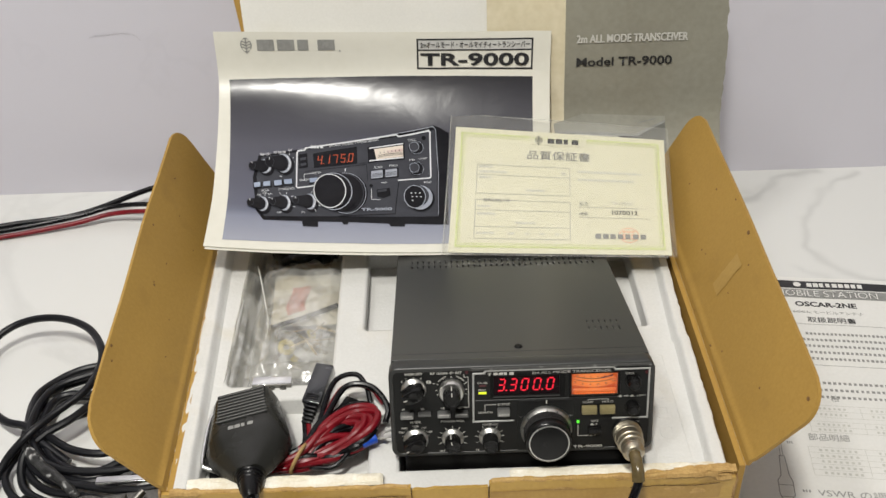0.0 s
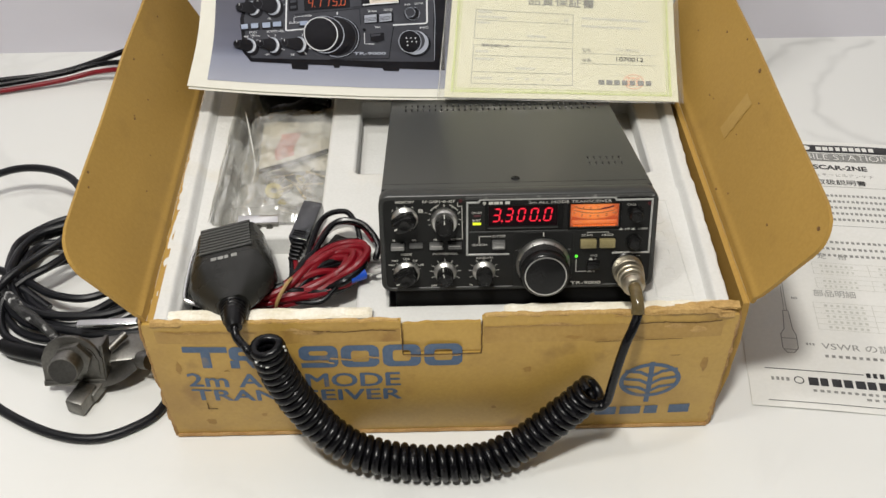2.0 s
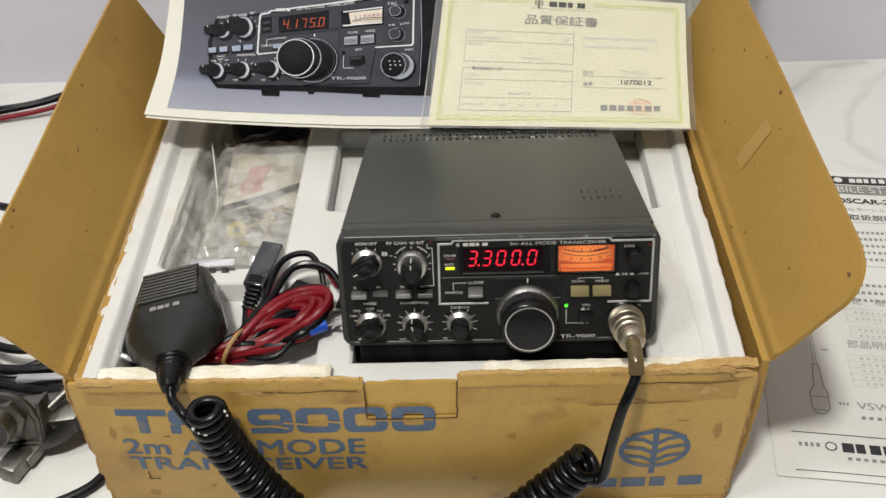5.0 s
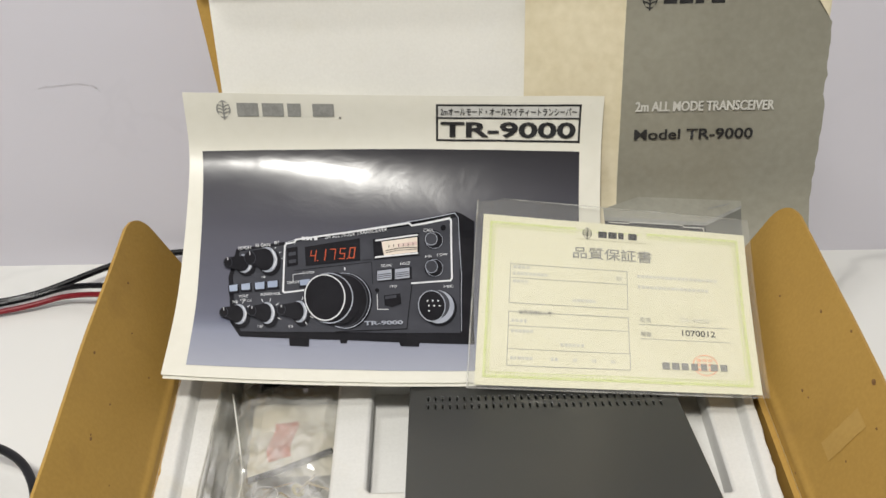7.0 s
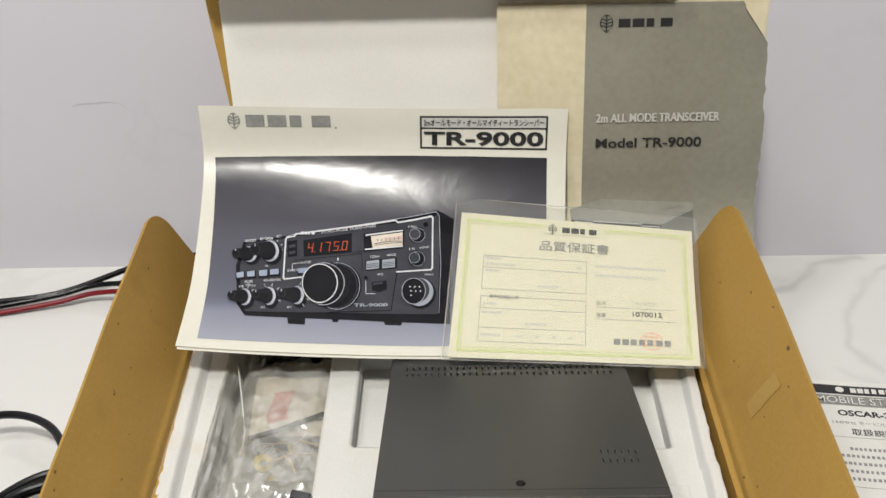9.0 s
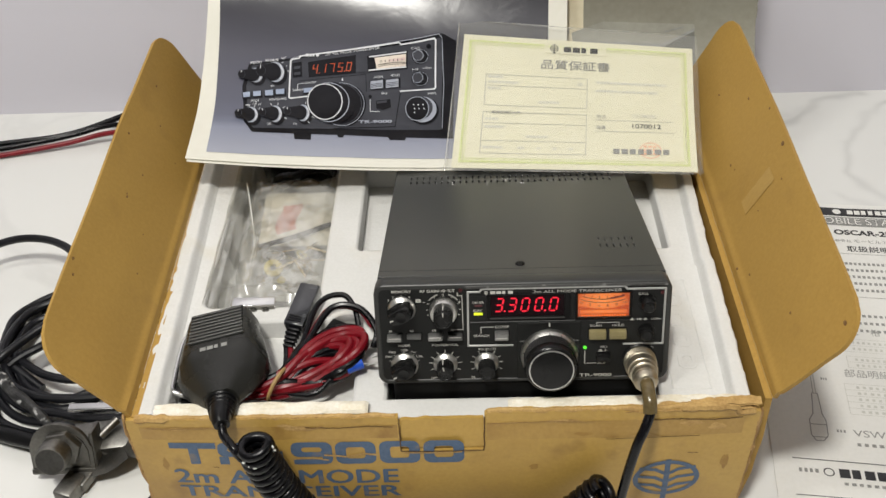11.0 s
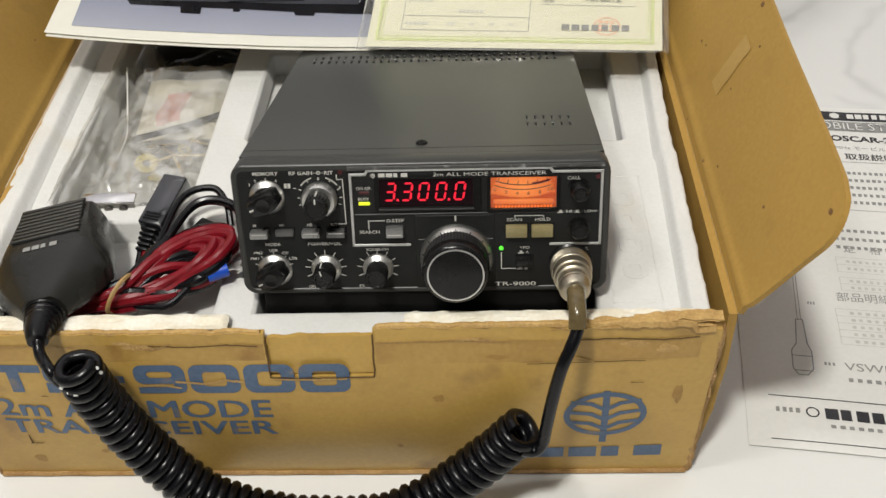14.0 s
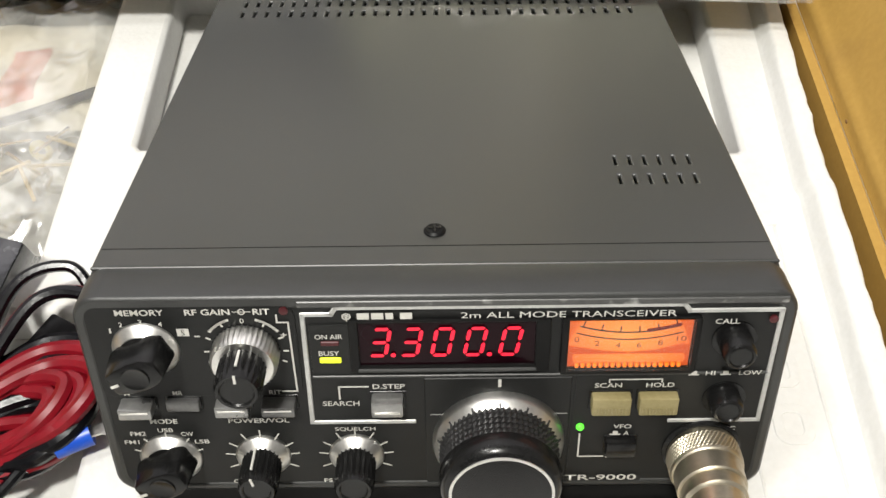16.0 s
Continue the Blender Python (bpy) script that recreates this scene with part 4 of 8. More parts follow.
    printed("round_mark", tree_mark(0.1360, 0.0515, 0.0203, 0.0165, 0.0031), on_front, 1, M_BLUE, panel, step=0.02, apart=True)
    printed("word_mark", word_mark(0.1030, 0.0158, 0.1672, 0.0248), on_front, 1, M_BLUE, panel, step=0.02, apart=True)
    return box


build_carton()

# ---- foam ----
FT = 0.1005  # level of the tray inside its raised rim
RIM = 0.0068


def build_tray():
    tray = thing("foam_tray", "white styrofoam packing tray with moulded recesses, yellowed front lip", "packing tray")
    outer = [(-0.1790, 0.006), (-0.1775, 0.004), (0.1795, 0.004), (0.1805, 0.006), (0.1830, 0.110), (0.1850, 0.350), (0.1830, 0.352), (-0.1860, 0.352), (-0.1880, 0.350)]
    rear_bay = round_rect(-0.1630, -0.0815, 0.1030, 0.330, 0.009)
    front_bay = [(-0.1675, 0.0120), (-0.0515, 0.0120), (-0.0508, 0.0860), (-0.0522, 0.0905), (-0.0560, 0.0925), (-0.1590, 0.0915), (-0.1650, 0.0885), (-0.1680, 0.0810)]
    # the radio's bed with a hollow on each side
    bed = [(-0.0345, 0.0175), (0.1335, 0.0175), (0.1335, 0.1565)] + [(0.158, 0.1565), (0.1610, 0.1590), (0.1610, 0.262), (0.157, 0.2655), (0.1335, 0.2655)]
    bed += [(0.1335, 0.285), (-0.0345, 0.285), (-0.0345, 0.2655), (-0.0600, 0.2655), (-0.0630, 0.262), (-0.0630, 0.1650), (-0.0600, 0.1615), (-0.0345, 0.1615)]
    part("tray_body", filled([outer, rear_bay, front_bay, bed], FT - 0.040, Matrix.Translation((0, 0, 0.040)), 0.0022), M_FOAM, tray, smooth=50)
    part("tray_floor", filled([round_rect(-0.1775, 0.1795, 0.005, 0.351, 0.006)], 0.0350, Matrix.Translation((0, 0, 0.0045)), 0.002), M_FOAM, tray, smooth=50)
    part("front_bay_floor", filled([round_rect(-0.166, -0.053, 0.013, 0.091, 0.006)], 0.0455, Matrix.Translation((0, 0, 0.040)), 0.001), M_FOAM, tray, smooth=50)
    for x0, x1, y0 in ((-0.0625, -0.0350, 0.162), (0.1340, 0.1605, 0.157)):
        part("hollow_floor", filled([round_rect(x0, x1, y0, 0.2650, 0.002)], 0.044, Matrix.Translation((0, 0, 0.040)), 0.0008), M_FOAM, tray, smooth=50)
    part("rear_bay_floor", filled([round_rect(-0.162, -0.083, 0.104, 0.329, 0.008)], 0.014, Matrix.Translation((0, 0, 0.040)), 0.001), M_FOAM, tray, smooth=50)

    def lip(x0, x1):
        def fn(u, v):
            x = x0 + (x1 - x0) * u
            y = 0.0032 + 0.0108 * v
            rough_edge = 0.0010 * noise.noise((x * 120, v * 6, 0)) - 0.0035 * max(0, noise.noise((x * 42, v * 2, 6)) - 0.32) - 0.0030 * (max(0, v - 0.72) * 3) ** 2 - 0.002 * (max(0, 0.2 - v) * 4) ** 2
            end = min(u, 1 - u) * (x1 - x0)
            return (x, y + 0.0006 * noise.noise((x * 70, 2, 8)), FT + RIM - 0.0004 + rough_edge - 0.0018 * max(0, 1 - end / 0.003) ** 2)
        return sheet(fn, 70, 10, 0.0080)
    part("front_lip", lip(-0.1795, -0.0425), M_FOAM_WORN, tray, "chipped and yellowed foam lip")
    part("front_lip", lip(0.0403, 0.1822), M_FOAM_WORN, tray, "chipped and yellowed foam lip")

    # raised side rims, rounded off towards the inside, bruised along the outside
    def rim(side):
        def fn(u, v):
            y = 0.004 + 0.346 * u
            if side < 0:
                out, width, foot = 0.1823 + 0.0305 * y, 0.0108 - 0.0125 * y, 0.0070
            else:
                out, width, foot = 0.1824 + 0.024 * y + (-0.0012 + 0.012 * (y - 0.137) if y > 0.137 else 0.0), 0.0078 - 0.008 * y, 0.0050
            dent = (0.0009 * noise.noise((y * 60, side, 1)) + 0.0005 * noise.noise((y * 190, side, 5))) * (0.4 if side < 0 else 1.0)
            reach = width + foot
            if v < 0.12:
                d, h = 0.0, RIM * (0.2 + 0.8 * v / 0.12) - 0.001
            elif v < 0.55:
                t = (v - 0.12) / 0.43
                d, h = width * t, RIM - 0.0008 * (1 - min(1, t * 5)) ** 2
            else:
                t = (v - 0.55) / 0.45
                d, h = width + foot * t, RIM * (0.5 + 0.5 * math.cos(math.pi * min(1, t * 1.02)))
            h += 0.0004 * noise.noise((y * 110, d * 300, side * 4)) * (1 if h > 0.001 else 0)
            edge = dent * max(0, 1 - d / 0.004)
            return (side * (out + edge - d), y, FT + h - (0.0012 if v >= 0.999 else 0))
        return sheet(fn, 110, 18, 0.0075 * side)
    for side in (-1, 1):
        part("side_rim", rim(side), M_FOAM, tray, "raised bumpy rim of the tray", smooth=60)
    # raised mould marks beside the radio
    for x0, x1, y0, y1 in ((0.139, 0.1630, 0.0225, 0.0235), (0.141, 0.1640, 0.1225, 0.1235), (0.1395, 0.1405, 0.0225, 0.1235), (0.1625, 0.1635, 0.0225, 0.1235)):
        part("mould_ridge", span(x0, x1, y0, y1, FT - 0.001, FT + 0.0004, 0.0003, 1), M_FOAM, tray)
    for k in range(4):
        part("mould_mark", filled([round_rect(0.147, 0.158, 0.040 + 0.019 * k, 0.053 + 0.019 * k, 0.004), round_rect(0.1495, 0.1555, 0.0425 + 0.019 * k, 0.0505 + 0.019 * k, 0.002)], 0.0013, Matrix.Translation((0, 0, FT - 0.001)), 0.0003), M_FOAM, tray)
    return tray


build_tray()
tagged(part("foam_rest", block(0.150, 0.170, 0.050, RADIO @ Matrix.Translation((0, 0.140, -0.1055)), 0.002), M_FOAM), "white foam block under the radio", "foam block")
# foam sheet inside the lid
tagged(part("foam_sheet", sheet(lambda u, v: ((0.1690 + 0.0045 * v - 0.005 * max(0.0, v - 0.97) / 0.03) * (2 * u - 1), lid_y(0.185 + 0.1405 * v) - 0.0052, 0.185 + 0.1405 * v + 0.0012 * noise.noise((u * 9, v * 5, 2))), 40, 30, 0.0040), M_FOAM_SHEET),
       "smooth white foam sheet lining the raised lid", "foam sheet")

# ---- the transceiver, in its own space: x to its right, y into its depth, z down from its top edge ----

def face(x, z, layer=0):
    """A place on the front panel, in millimetres from its top centre."""
    return Vector((x * MM, -layer * 0.0002, z * MM))


def on_face(x, z, out=0.0):
    """A pose on the panel: local z looks out of it, local y up."""
    return Matrix.Translation((x * MM, -out * MM, z * MM)) @ pose(0, 0, 0, 90, 0, 0)


def build_radio():
    radio = thing("transceiver", "charcoal table-top radio transceiver with lit red display and orange meter", "radio", RADIO)

    def p(name, bm, material, label="", parent=radio, smooth=35.0):
        return part(name, bm, material, parent, label, local=True, smooth=smooth)

    # case: top cover with vents, sides, rear, base
    def slot(cx, cy, w, h):
        return [(cx - w / 2, cy - h / 2), (cx + w / 2, cy - h / 2), (cx + w / 2, cy + h / 2), (cx - w / 2, cy + h / 2)]
    loops = [round_rect(-0.0838, 0.0838, 0.0128, 0.2360, 0.002)]
    for k in range(33):
        for row in (0.1745, 0.1845):
            loops.append(slot((-72.6 + 4.53 * k) * MM, row, 0.0021, 0.0068))
    for k in range(6):
        loops.append(slot((51.0 + 4.16 * k) * MM, 0.0525, 0.0017, 0.0062))
        loops.append(slot((51.0 + 4.16 * k) * MM, 0.0628, 0.0017, 0.0062))
    cover = p("top_cover", filled(loops, 0.0018, Matrix.Translation((0, 0, -0.0018)), 0.0005), M_CASE, "charcoal top cover with rows of slots", smooth=50)
    for side in (-1, 1):
        p("side_cover", span(side * 0.0838 - 0.0009, side * 0.0838 + 0.0009, 0.0128, 0.2360, -0.062, -0.0012, 0.0008), M_CASE)
        p("side_rail", span(side * 0.0850 - 0.0012, side * 0.0850 + 0.0012, 0.020, 0.200, -0.060, -0.050, 0.0006), M_BASE)
    p("cover_ridge", span(-0.0842, 0.0842, 0.0126, 0.0136, -0.0006, 0.0004, 0.0003, 1), M_BEZEL)
    p("cover_groove", span(-0.0836, 0.0836, 0.0211, 0.0213, -0.0004, 0.00008), M_BASE)
    p("rear_panel", span(-0.0828, 0.0828, 0.2340, 0.2360, -0.062, -0.002, 0.0005), M_BASE)
    p("inner_chassis", span(-0.0815, 0.0815, 0.014, 0.233, -0.060, -0.0075), M_BASE)
    p("base_cover", span(-0.0775, 0.0775, 0.0020, 0.2340, -0.0800, -0.0610, 0.0014), M_BASE, "black lower cover")
    for x in (-0.060, 0.060):
        p("front_foot", span(x - 0.012, x + 0.012, 0.0045, 0.016, -0.0825, -0.0795, 0.0006), M_RUBBER)
    s = p("top_screw", lathe([(2.9 * MM, -0.0004), (2.9 * MM, 0.0003), (2.3 * MM, 0.0009), (0.3 * MM, 0.0011)], Matrix.Translation((0, 0.0277, 0)), 20), M_BASE, "black cross-head screw")
    p("cross_slot", block(3.2 * MM, 0.6 * MM, 0.0004, Matrix.Translation((0, 0.0277, 0.00105))), M_BLACK, parent=s)
    p("cross_slot", block(0.6 * MM, 3.2 * MM, 0.0004, Matrix.Translation((0, 0.0277, 0.00105))), M_BLACK, parent=s)

    # bezel: a hood with a sloping brow round the panel
    bez = round_rect(-0.0850, 0.0850, -0.0638, 0.0000, 0.0055, 6)
    opening = round_rect(-0.0836, 0.0836, -0.0628, -0.0022, 0.0045, 6)
    p("bezel", filled([bez, opening], 0.0125, Matrix.Translation((0, 0.0122, 0)) @ pose(0, 0, 0, 90, 0, 0), 0.0010), M_BEZEL, "dark grey plastic bezel with rounded corners", smooth=50)
    p("brow", prism([(0.0008, -0.0026), (0.0030, -0.0012), (0.0105, 0.0002), (0.0124, 0.0002), (0.0124, -0.004), (0.0008, -0.004)], 0.1640,
                    Matrix(((0, 0, 1, -0.0820), (1, 0, 0, 0), (0, 1, 0, 0), (0, 0, 0, 1))), 0.0003, 1), M_BEZEL)
    panel = p("front_panel", filled([round_rect(-0.0836, 0.0836, -0.0628, -0.0018, 0.0045, 6)], 0.0020, Matrix.Translation((0, 0.0020, 0)) @ pose(0, 0, 0, 90, 0, 0), 0.0002), M_PANEL, "black control panel with white lettering")
    p("upper_left_plate", filled([round_rect(-0.0830, -0.0333, -0.0300, -0.0020, 0.0030)], 0.0006, Matrix.Translation((0, 0.0002, 0)) @ pose(0, 0, 0, 90, 0, 0), 0.0001), M_PANEL, parent=panel)
    p("brow_strip", span(-0.0325, 0.0832, -0.0006, 0.0008, -0.0024, -0.0006, 0.0002, 1), M_WORN_EDGE, "dark strip above the display, scuffed along its edge", parent=panel)
    p("right_plate", filled([[(35 * MM, -24.5 * MM), (82 * MM, -24.5 * MM), (82 * MM, -41 * MM), (57 * MM, -41 * MM), (54 * MM, -62.5 * MM), (34 * MM, -62.5 * MM)]], 0.0003, Matrix.Translation((0, 0.0001, 0)) @ pose(0, 0, 0, 90, 0, 0)), M_PANEL, parent=panel)
    p("step_edge", span(-0.0305, 0.0820, -0.0005, 0.0003, -0.0247, -0.0239, 0.0002, 1), M_BEZEL, parent=panel)
    p("dial_plate", span(-0.0030, 0.0338, -0.0003, 0.0003, -0.0625, -0.0252, 0.0002, 1), M_PANEL, parent=panel)

    def lead(points, w, layer=3, m=M_FRAME, name="frame_line"):
        printed(name, stroke(points, w), face, layer, m, panel, local=True)

    frame_pts = [(-5.9, -39.8), (-31.8, -39.8), (-31.4, -4.6), (-24.6, -4.6), (-23.4, -2.7), (58.9, -2.7), (60.3, -4.6), (82.2, -4.6), (82.0, -40.4), (59.5, -40.4)]
    for a, b in zip(frame_pts, frame_pts[1:]):
        d = math.hypot(b[0] - a[0], b[1] - a[1])
        ang = math.degrees(math.atan2(b[1] - a[1], b[0] - a[0]))
        p("frame_bar", block((d + 1.2) * MM, 1.25 * MM, 0.0006, on_face((a[0] + b[0]) / 2, (a[1] + b[1]) / 2, 0.2) @ pose(0, 0, 0, 0, 0, ang), 0.0002, 1), M_FRAME, parent=panel)

    def words(s, x0, z0, x1, z1, bold=0.01, m=M_PRINT, layer=4):
        lettering(s, x0, z0, x1, z1, face, layer, m, panel, local=True, bold=bold)

    # lettering over the panel
    words("MEMORY", -75.4, -4.0, -63.8, -2.2, 0.02)
    words("RF GAIN", -58.9, -4.0, -48.2, -2.2, 0.02)
    words("RIT", -42.8, -4.0, -38.8, -2.2, 0.02)
    lead([(-47.6, -3.1), (-43.4, -3.1)], 0.25, 4, M_PRINT)
    printed("ring_mark", ring(-45.5, -3.1, 0.9, 0.9, 0.3, 16), face, 4, M_PRINT, panel, local=True)
    for s, x, z in (("1", -77.4, -8.4), ("2", -74.6, -6.6), ("3", -69.9, -5.9), ("4", -65.2, -6.6), ("0", -45.7, -5.8)):
        words(s, x - (0.22 if s == "1" else 0.5), z - 0.75, x + (0.22 if s == "1" else 0.5), z + 0.75)
    printed("number_tile", [rect(-61.6, -10.3, -58.7, -8.0)], face, 4, M_PRINT, panel, local=True)
    lettering("5", -60.6, -9.9, -59.7, -8.4, face, 5, M_PANEL, panel, local=True)
    words("M", -78.0, -29.4, -76.6, -28.0)
    words("MR", -65.8, -29.4, -63.4, -28.0)
    words("NB", -52.7, -29.4, -50.5, -28.0)
    words("RIT", -41.7, -29.4, -38.6, -28.0)
    words("MODE", -73.2, -39.2, -66.2, -37.6, 0.02)
    words("POWER/VOL", -53.2, -39.2, -37.6, -37.6, 0.02)
    words("SQUELCH", -26.2, -42.6, -15.8, -41.1)
    words("FM1", -81.0, -46.4, -77.2, -45.0)
    words("FM2", -79.0, -43.4, -75.0, -42.0)
    words("USB", -71.8, -42.2, -67.8, -40.8)
    words("CW", -66.0, -43.6, -62.8, -42.2)
    words("LSB", -62.8, -46.4, -59.0, -45.0)
    words("OFF", -54.6, -61.4, -51.0, -60.0)
    words("FS", -30.4, -61.4, -28.2, -60.0)
    words("ON AIR", -28.9, -11.8, -22.2, -10.3)
    words("BUSY", -28.3, -17.0, -23.3, -15.5)
    words("SEARCH", -28.6, -33.6, -19.4, -32.0)
    words("D.STEP", -15.8, -28.0, -7.8, -26.4)
    lead([(-24.2, -31.2), (-24.2, -27.2), (-17.0, -27.2)], 0.45, 4, M_PRINT)
    words("2m ALL MODE TRANSCEIVER", 6.2, -5.75, 57.2, -3.95, 0.0)
    printed("round_mark", tree_mark(-20.9, -4.9, 1.1, 1.0, 0.26), face, 4, M_PRINT, panel, local=True)
    printed("word_mark", word_mark(-18.4, -5.8, -5.2, -3.9), face, 4, M_PRINT, panel, local=True, apart=True)
    words("CALL", 66.6, -8.3, 72.4, -6.8)
    words("HI", 66.4, -24.6, 68.8, -23.2)
    words("LOW", 74.6, -24.6, 80.2, -23.2)
    for x in (63.4, 71.2):
        printed("switch_mark", [rect(x - 1.1, -24.6, x + 1.5, -24.2), rect(x - 0.5, -24.2, x + 0.9, -23.2)], face, 4, M_PRINT, panel, local=True)
    words("SCAN", 39.4, -28.4, 46.2, -26.9)
    words("HOLD", 52.2, -28.4, 59.2, -26.9)
    lead([(43.0, -26.6), (43.0, -25.7), (56.0, -25.7), (56.0, -26.6)], 0.4, 4, M_PRINT)
    words("VFO", 45.2, -42.6, 49.8, -41.1)
    words("A", 48.0, -44.9, 49.4, -43.5)
    words("B", 47.6, -53.2, 48.8, -51.8)
    printed("switch_mark", [rect(44.4, -44.9, 47.2, -44.4), rect(45.2, -44.4, 46.5, -43.4)], face, 4, M_PRINT, panel, local=True)
    printed("switch_mark", [rect(44.0, -53.2, 46.8, -52.7), rect(44.8, -52.7, 46.1, -52.0)], face, 4, M_PRINT, panel, local=True)
    lead([(36.7, -44.4), (36.7, -52.6), (43.2, -52.6)], 0.45, 4, M_PRINT)
    words("MIC", 72.4, -43.6, 76.6, -42.2)
    words("TR-9000", 33.6, -61.7, 52.8, -59.6, 0.01, M_PRINT)
    lead([(15.8, -27.4), (15.8, -25.6)], 0.8, 4, M_PRINT)
    for a, b in ((-1.5, 3.5), (28.5, 33.0)):
        lead([(a, -37.0), (b, -37.0)], 0.25, 4, M_FRAME)
    lead([(-37.4, -4.2), (-37.4, -6.4), (-34.8, -6.4), (-34.6, -28.4), (-38.2, -28.4)], 0.45, 4, M_PRINT)

    def ticks(cx, cz, r0, r1, angles, w=0.4):
        for a in angles:
            c, s_ = math.cos(radians(a)), math.sin(radians(a))
            lead([(cx + r0 * c, cz + r0 * s_), (cx + r1 * c, cz + r1 * s_)], w, 4, M_PRINT, "tick")

    ticks(-70.0, -52.0, 7.4, 9.4, (22, 52, 90, 128, 158))
    for cx in (-45.7, -21.2):
        ticks(cx, -51.6, 7.4, 9.6, (-22, 8, 32, 60, 90, 120, 148, 172, 202))
    ticks(-45.7, -15.2, 9.2, 10.0, (-20, 0, 25, 58, 122, 155, 180, 200), 0.5)
    for a0, a1 in ((38, 70), (110, 142)):
        lead([(-45.7 + 10.2 * math.cos(radians(a)), -15.2 + 10.2 * math.sin(radians(a))) for a in range(a0, a1 + 1, 4)], 0.7, 4, M_PRINT, "arc")
    words("-", -57.6, -10.6, -56.2, -10.2)
    words("+", -36.9, -10.9, -35.5, -9.6)
    for x, z in ((-35.6, -3.1), (80.4, -7.2)):
        p("lamp_hole", lathe([(1.1 * MM, 0), (1.1 * MM, 0.0005), (0.2 * MM, 0.0007)], on_face(x, z, 0.3), 16), M_LAMP_OFF, "unlit dark red lamp", parent=panel)

    # display
    p("display_surround", filled([round_rect(-0.0205, 0.0275, -0.0222, -0.0062, 0.0006), round_rect(-0.0187, 0.0244, -0.0207, -0.0066, 0.0003)], 0.0014, Matrix.Translation((0, 0.0003, 0)) @ pose(0, 0, 0, 90, 0, 0), 0.0003), M_BASE, parent=panel)
    win = p("display_window", span(-0.0187, 0.0244, -0.0003, 0.0004, -0.0207, -0.0066), M_WINDOW, "dark red display window reading 3.300.0", parent=panel)
    p("window_sill", block(0.0436, 0.0024, 0.0007, Matrix.Translation((0.0028, -0.0006, -0.0212)) @ pose(0, 0, 0, 28, 0, 0), 0.0002, 1), M_BEZEL, parent=panel)

    def digit(cx, which):
        on = {"3": "abcdg", "0": "abcdef"}[which]
        w, h, t, lean = 2.0, 4.1, 0.95, 0.17
        mid = -13.0
        seg = {"a": ((-w, h), (w, h)), "g": ((-w, 0), (w, 0)), "d": ((-w, -h), (w, -h)), "b": ((w, h), (w, 0)), "c": ((w, 0), (w, -h)), "f": ((-w, h), (-w, 0)), "e": ((-w, 0), (-w, -h))}
        for name in on:
            (ax, ay), (bx, by) = seg[name]
            d = math.hypot(bx - ax, by - ay)
            tx, ty = (bx - ax) / d, (by - ay) / d
            g, half = 0.28, t / 2
            pts = [(ax + tx * g, ay + ty * g), (ax + tx * (g + half) - ty * half, ay + ty * (g + half) + tx * half), (bx - tx * (g + half) - ty * half, by - ty * (g + half) + tx * half),
                   (bx - tx * g, by - ty * g), (bx - tx * (g + half) + ty * half, by - ty * (g + half) - tx * half), (ax + tx * (g + half) + ty * half, ay + ty * (g + half) - tx * half)]
            printed("digit_segment", [[(cx + x + lean * y, mid + y) for x, y in pts]], face, 4, G_DIGIT, win, local=True)
    for cx, which in ((-13.4, "3"), (-5.8, "3"), (1.8, "0"), (9.7, "0"), (18.2, "0")):
        digit(cx, which)
    for cx in (-10.2, 13.1):
        printed("digit_point", [disc(cx, -17.0, 0.65, 0.65, 12)], face, 4, G_DIGIT, win, local=True)

    # lamps beside the display
    p("lamp_bay", filled([round_rect(-0.0302, -0.0206, -0.0232, -0.0078, 0.0005)], 0.0006, Matrix.Translation((0, 0.0002, 0)) @ pose(0, 0, 0, 90, 0, 0), 0.0002), M_PANEL, parent=panel)
    p("on_air_lamp", span(-0.0276, -0.0232, -0.0009, 0, -0.0139, -0.0126, 0.0002, 1), M_LAMP_OFF, "unlit dark red lamp", parent=panel)
    p("busy_lamp", span(-0.0282, -0.0230, -0.0009, 0, -0.0194, -0.0178, 0.0002, 1), G_YELLOW, "lit yellow-green lamp", parent=panel)
    p("vfo_lamp", lathe([(1.05 * MM, 0), (1.05 * MM, 0.0006), (0.7 * MM, 0.0011), (0.1 * MM, 0.0013)], on_face(36.7, -42.2, 0.1), 18), G_GREEN, "lit round green lamp", parent=panel)

    # meter
    meter = p("meter_case", filled([round_rect(0.0306, 0.0632, -0.0232, -0.0061, 0.0006), round_rect(0.0318, 0.0620, -0.0220, -0.0064, 0.0003)], 0.0016, Matrix.Translation((0, 0.0003, 0)) @ pose(0, 0, 0, 90, 0, 0), 0.0003), M_BASE, "black rim of the lit meter")
    p("meter_scale", span(0.0318, 0.0620, -0.0002, 0.0006, -0.0220, -0.0064), G_METER_DEEP, "orange lit meter face", parent=meter)
    cx, cz, R = 46.6, 26.0, 38.5
    arc = [(cx + R * math.cos(radians(a)), cz - R * math.sin(radians(a))) for a in range(70, 111, 2)]
    low = [(cx + (R + 4.6) * math.cos(radians(a)), cz - (R + 4.6) * math.sin(radians(a))) for a in range(110, 69, -2)]
    up = [(cx + (R - 5.6) * math.cos(radians(a)), cz - (R - 5.6) * math.sin(radians(a))) for a in range(110, 69, -2)]
    printed("scale_band", [[(x, max(min(z, -6.6), -21.8)) for x, z in arc + low]], face, 3, G_METER, meter, local=True)
    printed("scale_band", [[(x, max(min(z, -6.6), -21.8)) for x, z in arc + up]], face, 3, G_METER, meter, local=True)
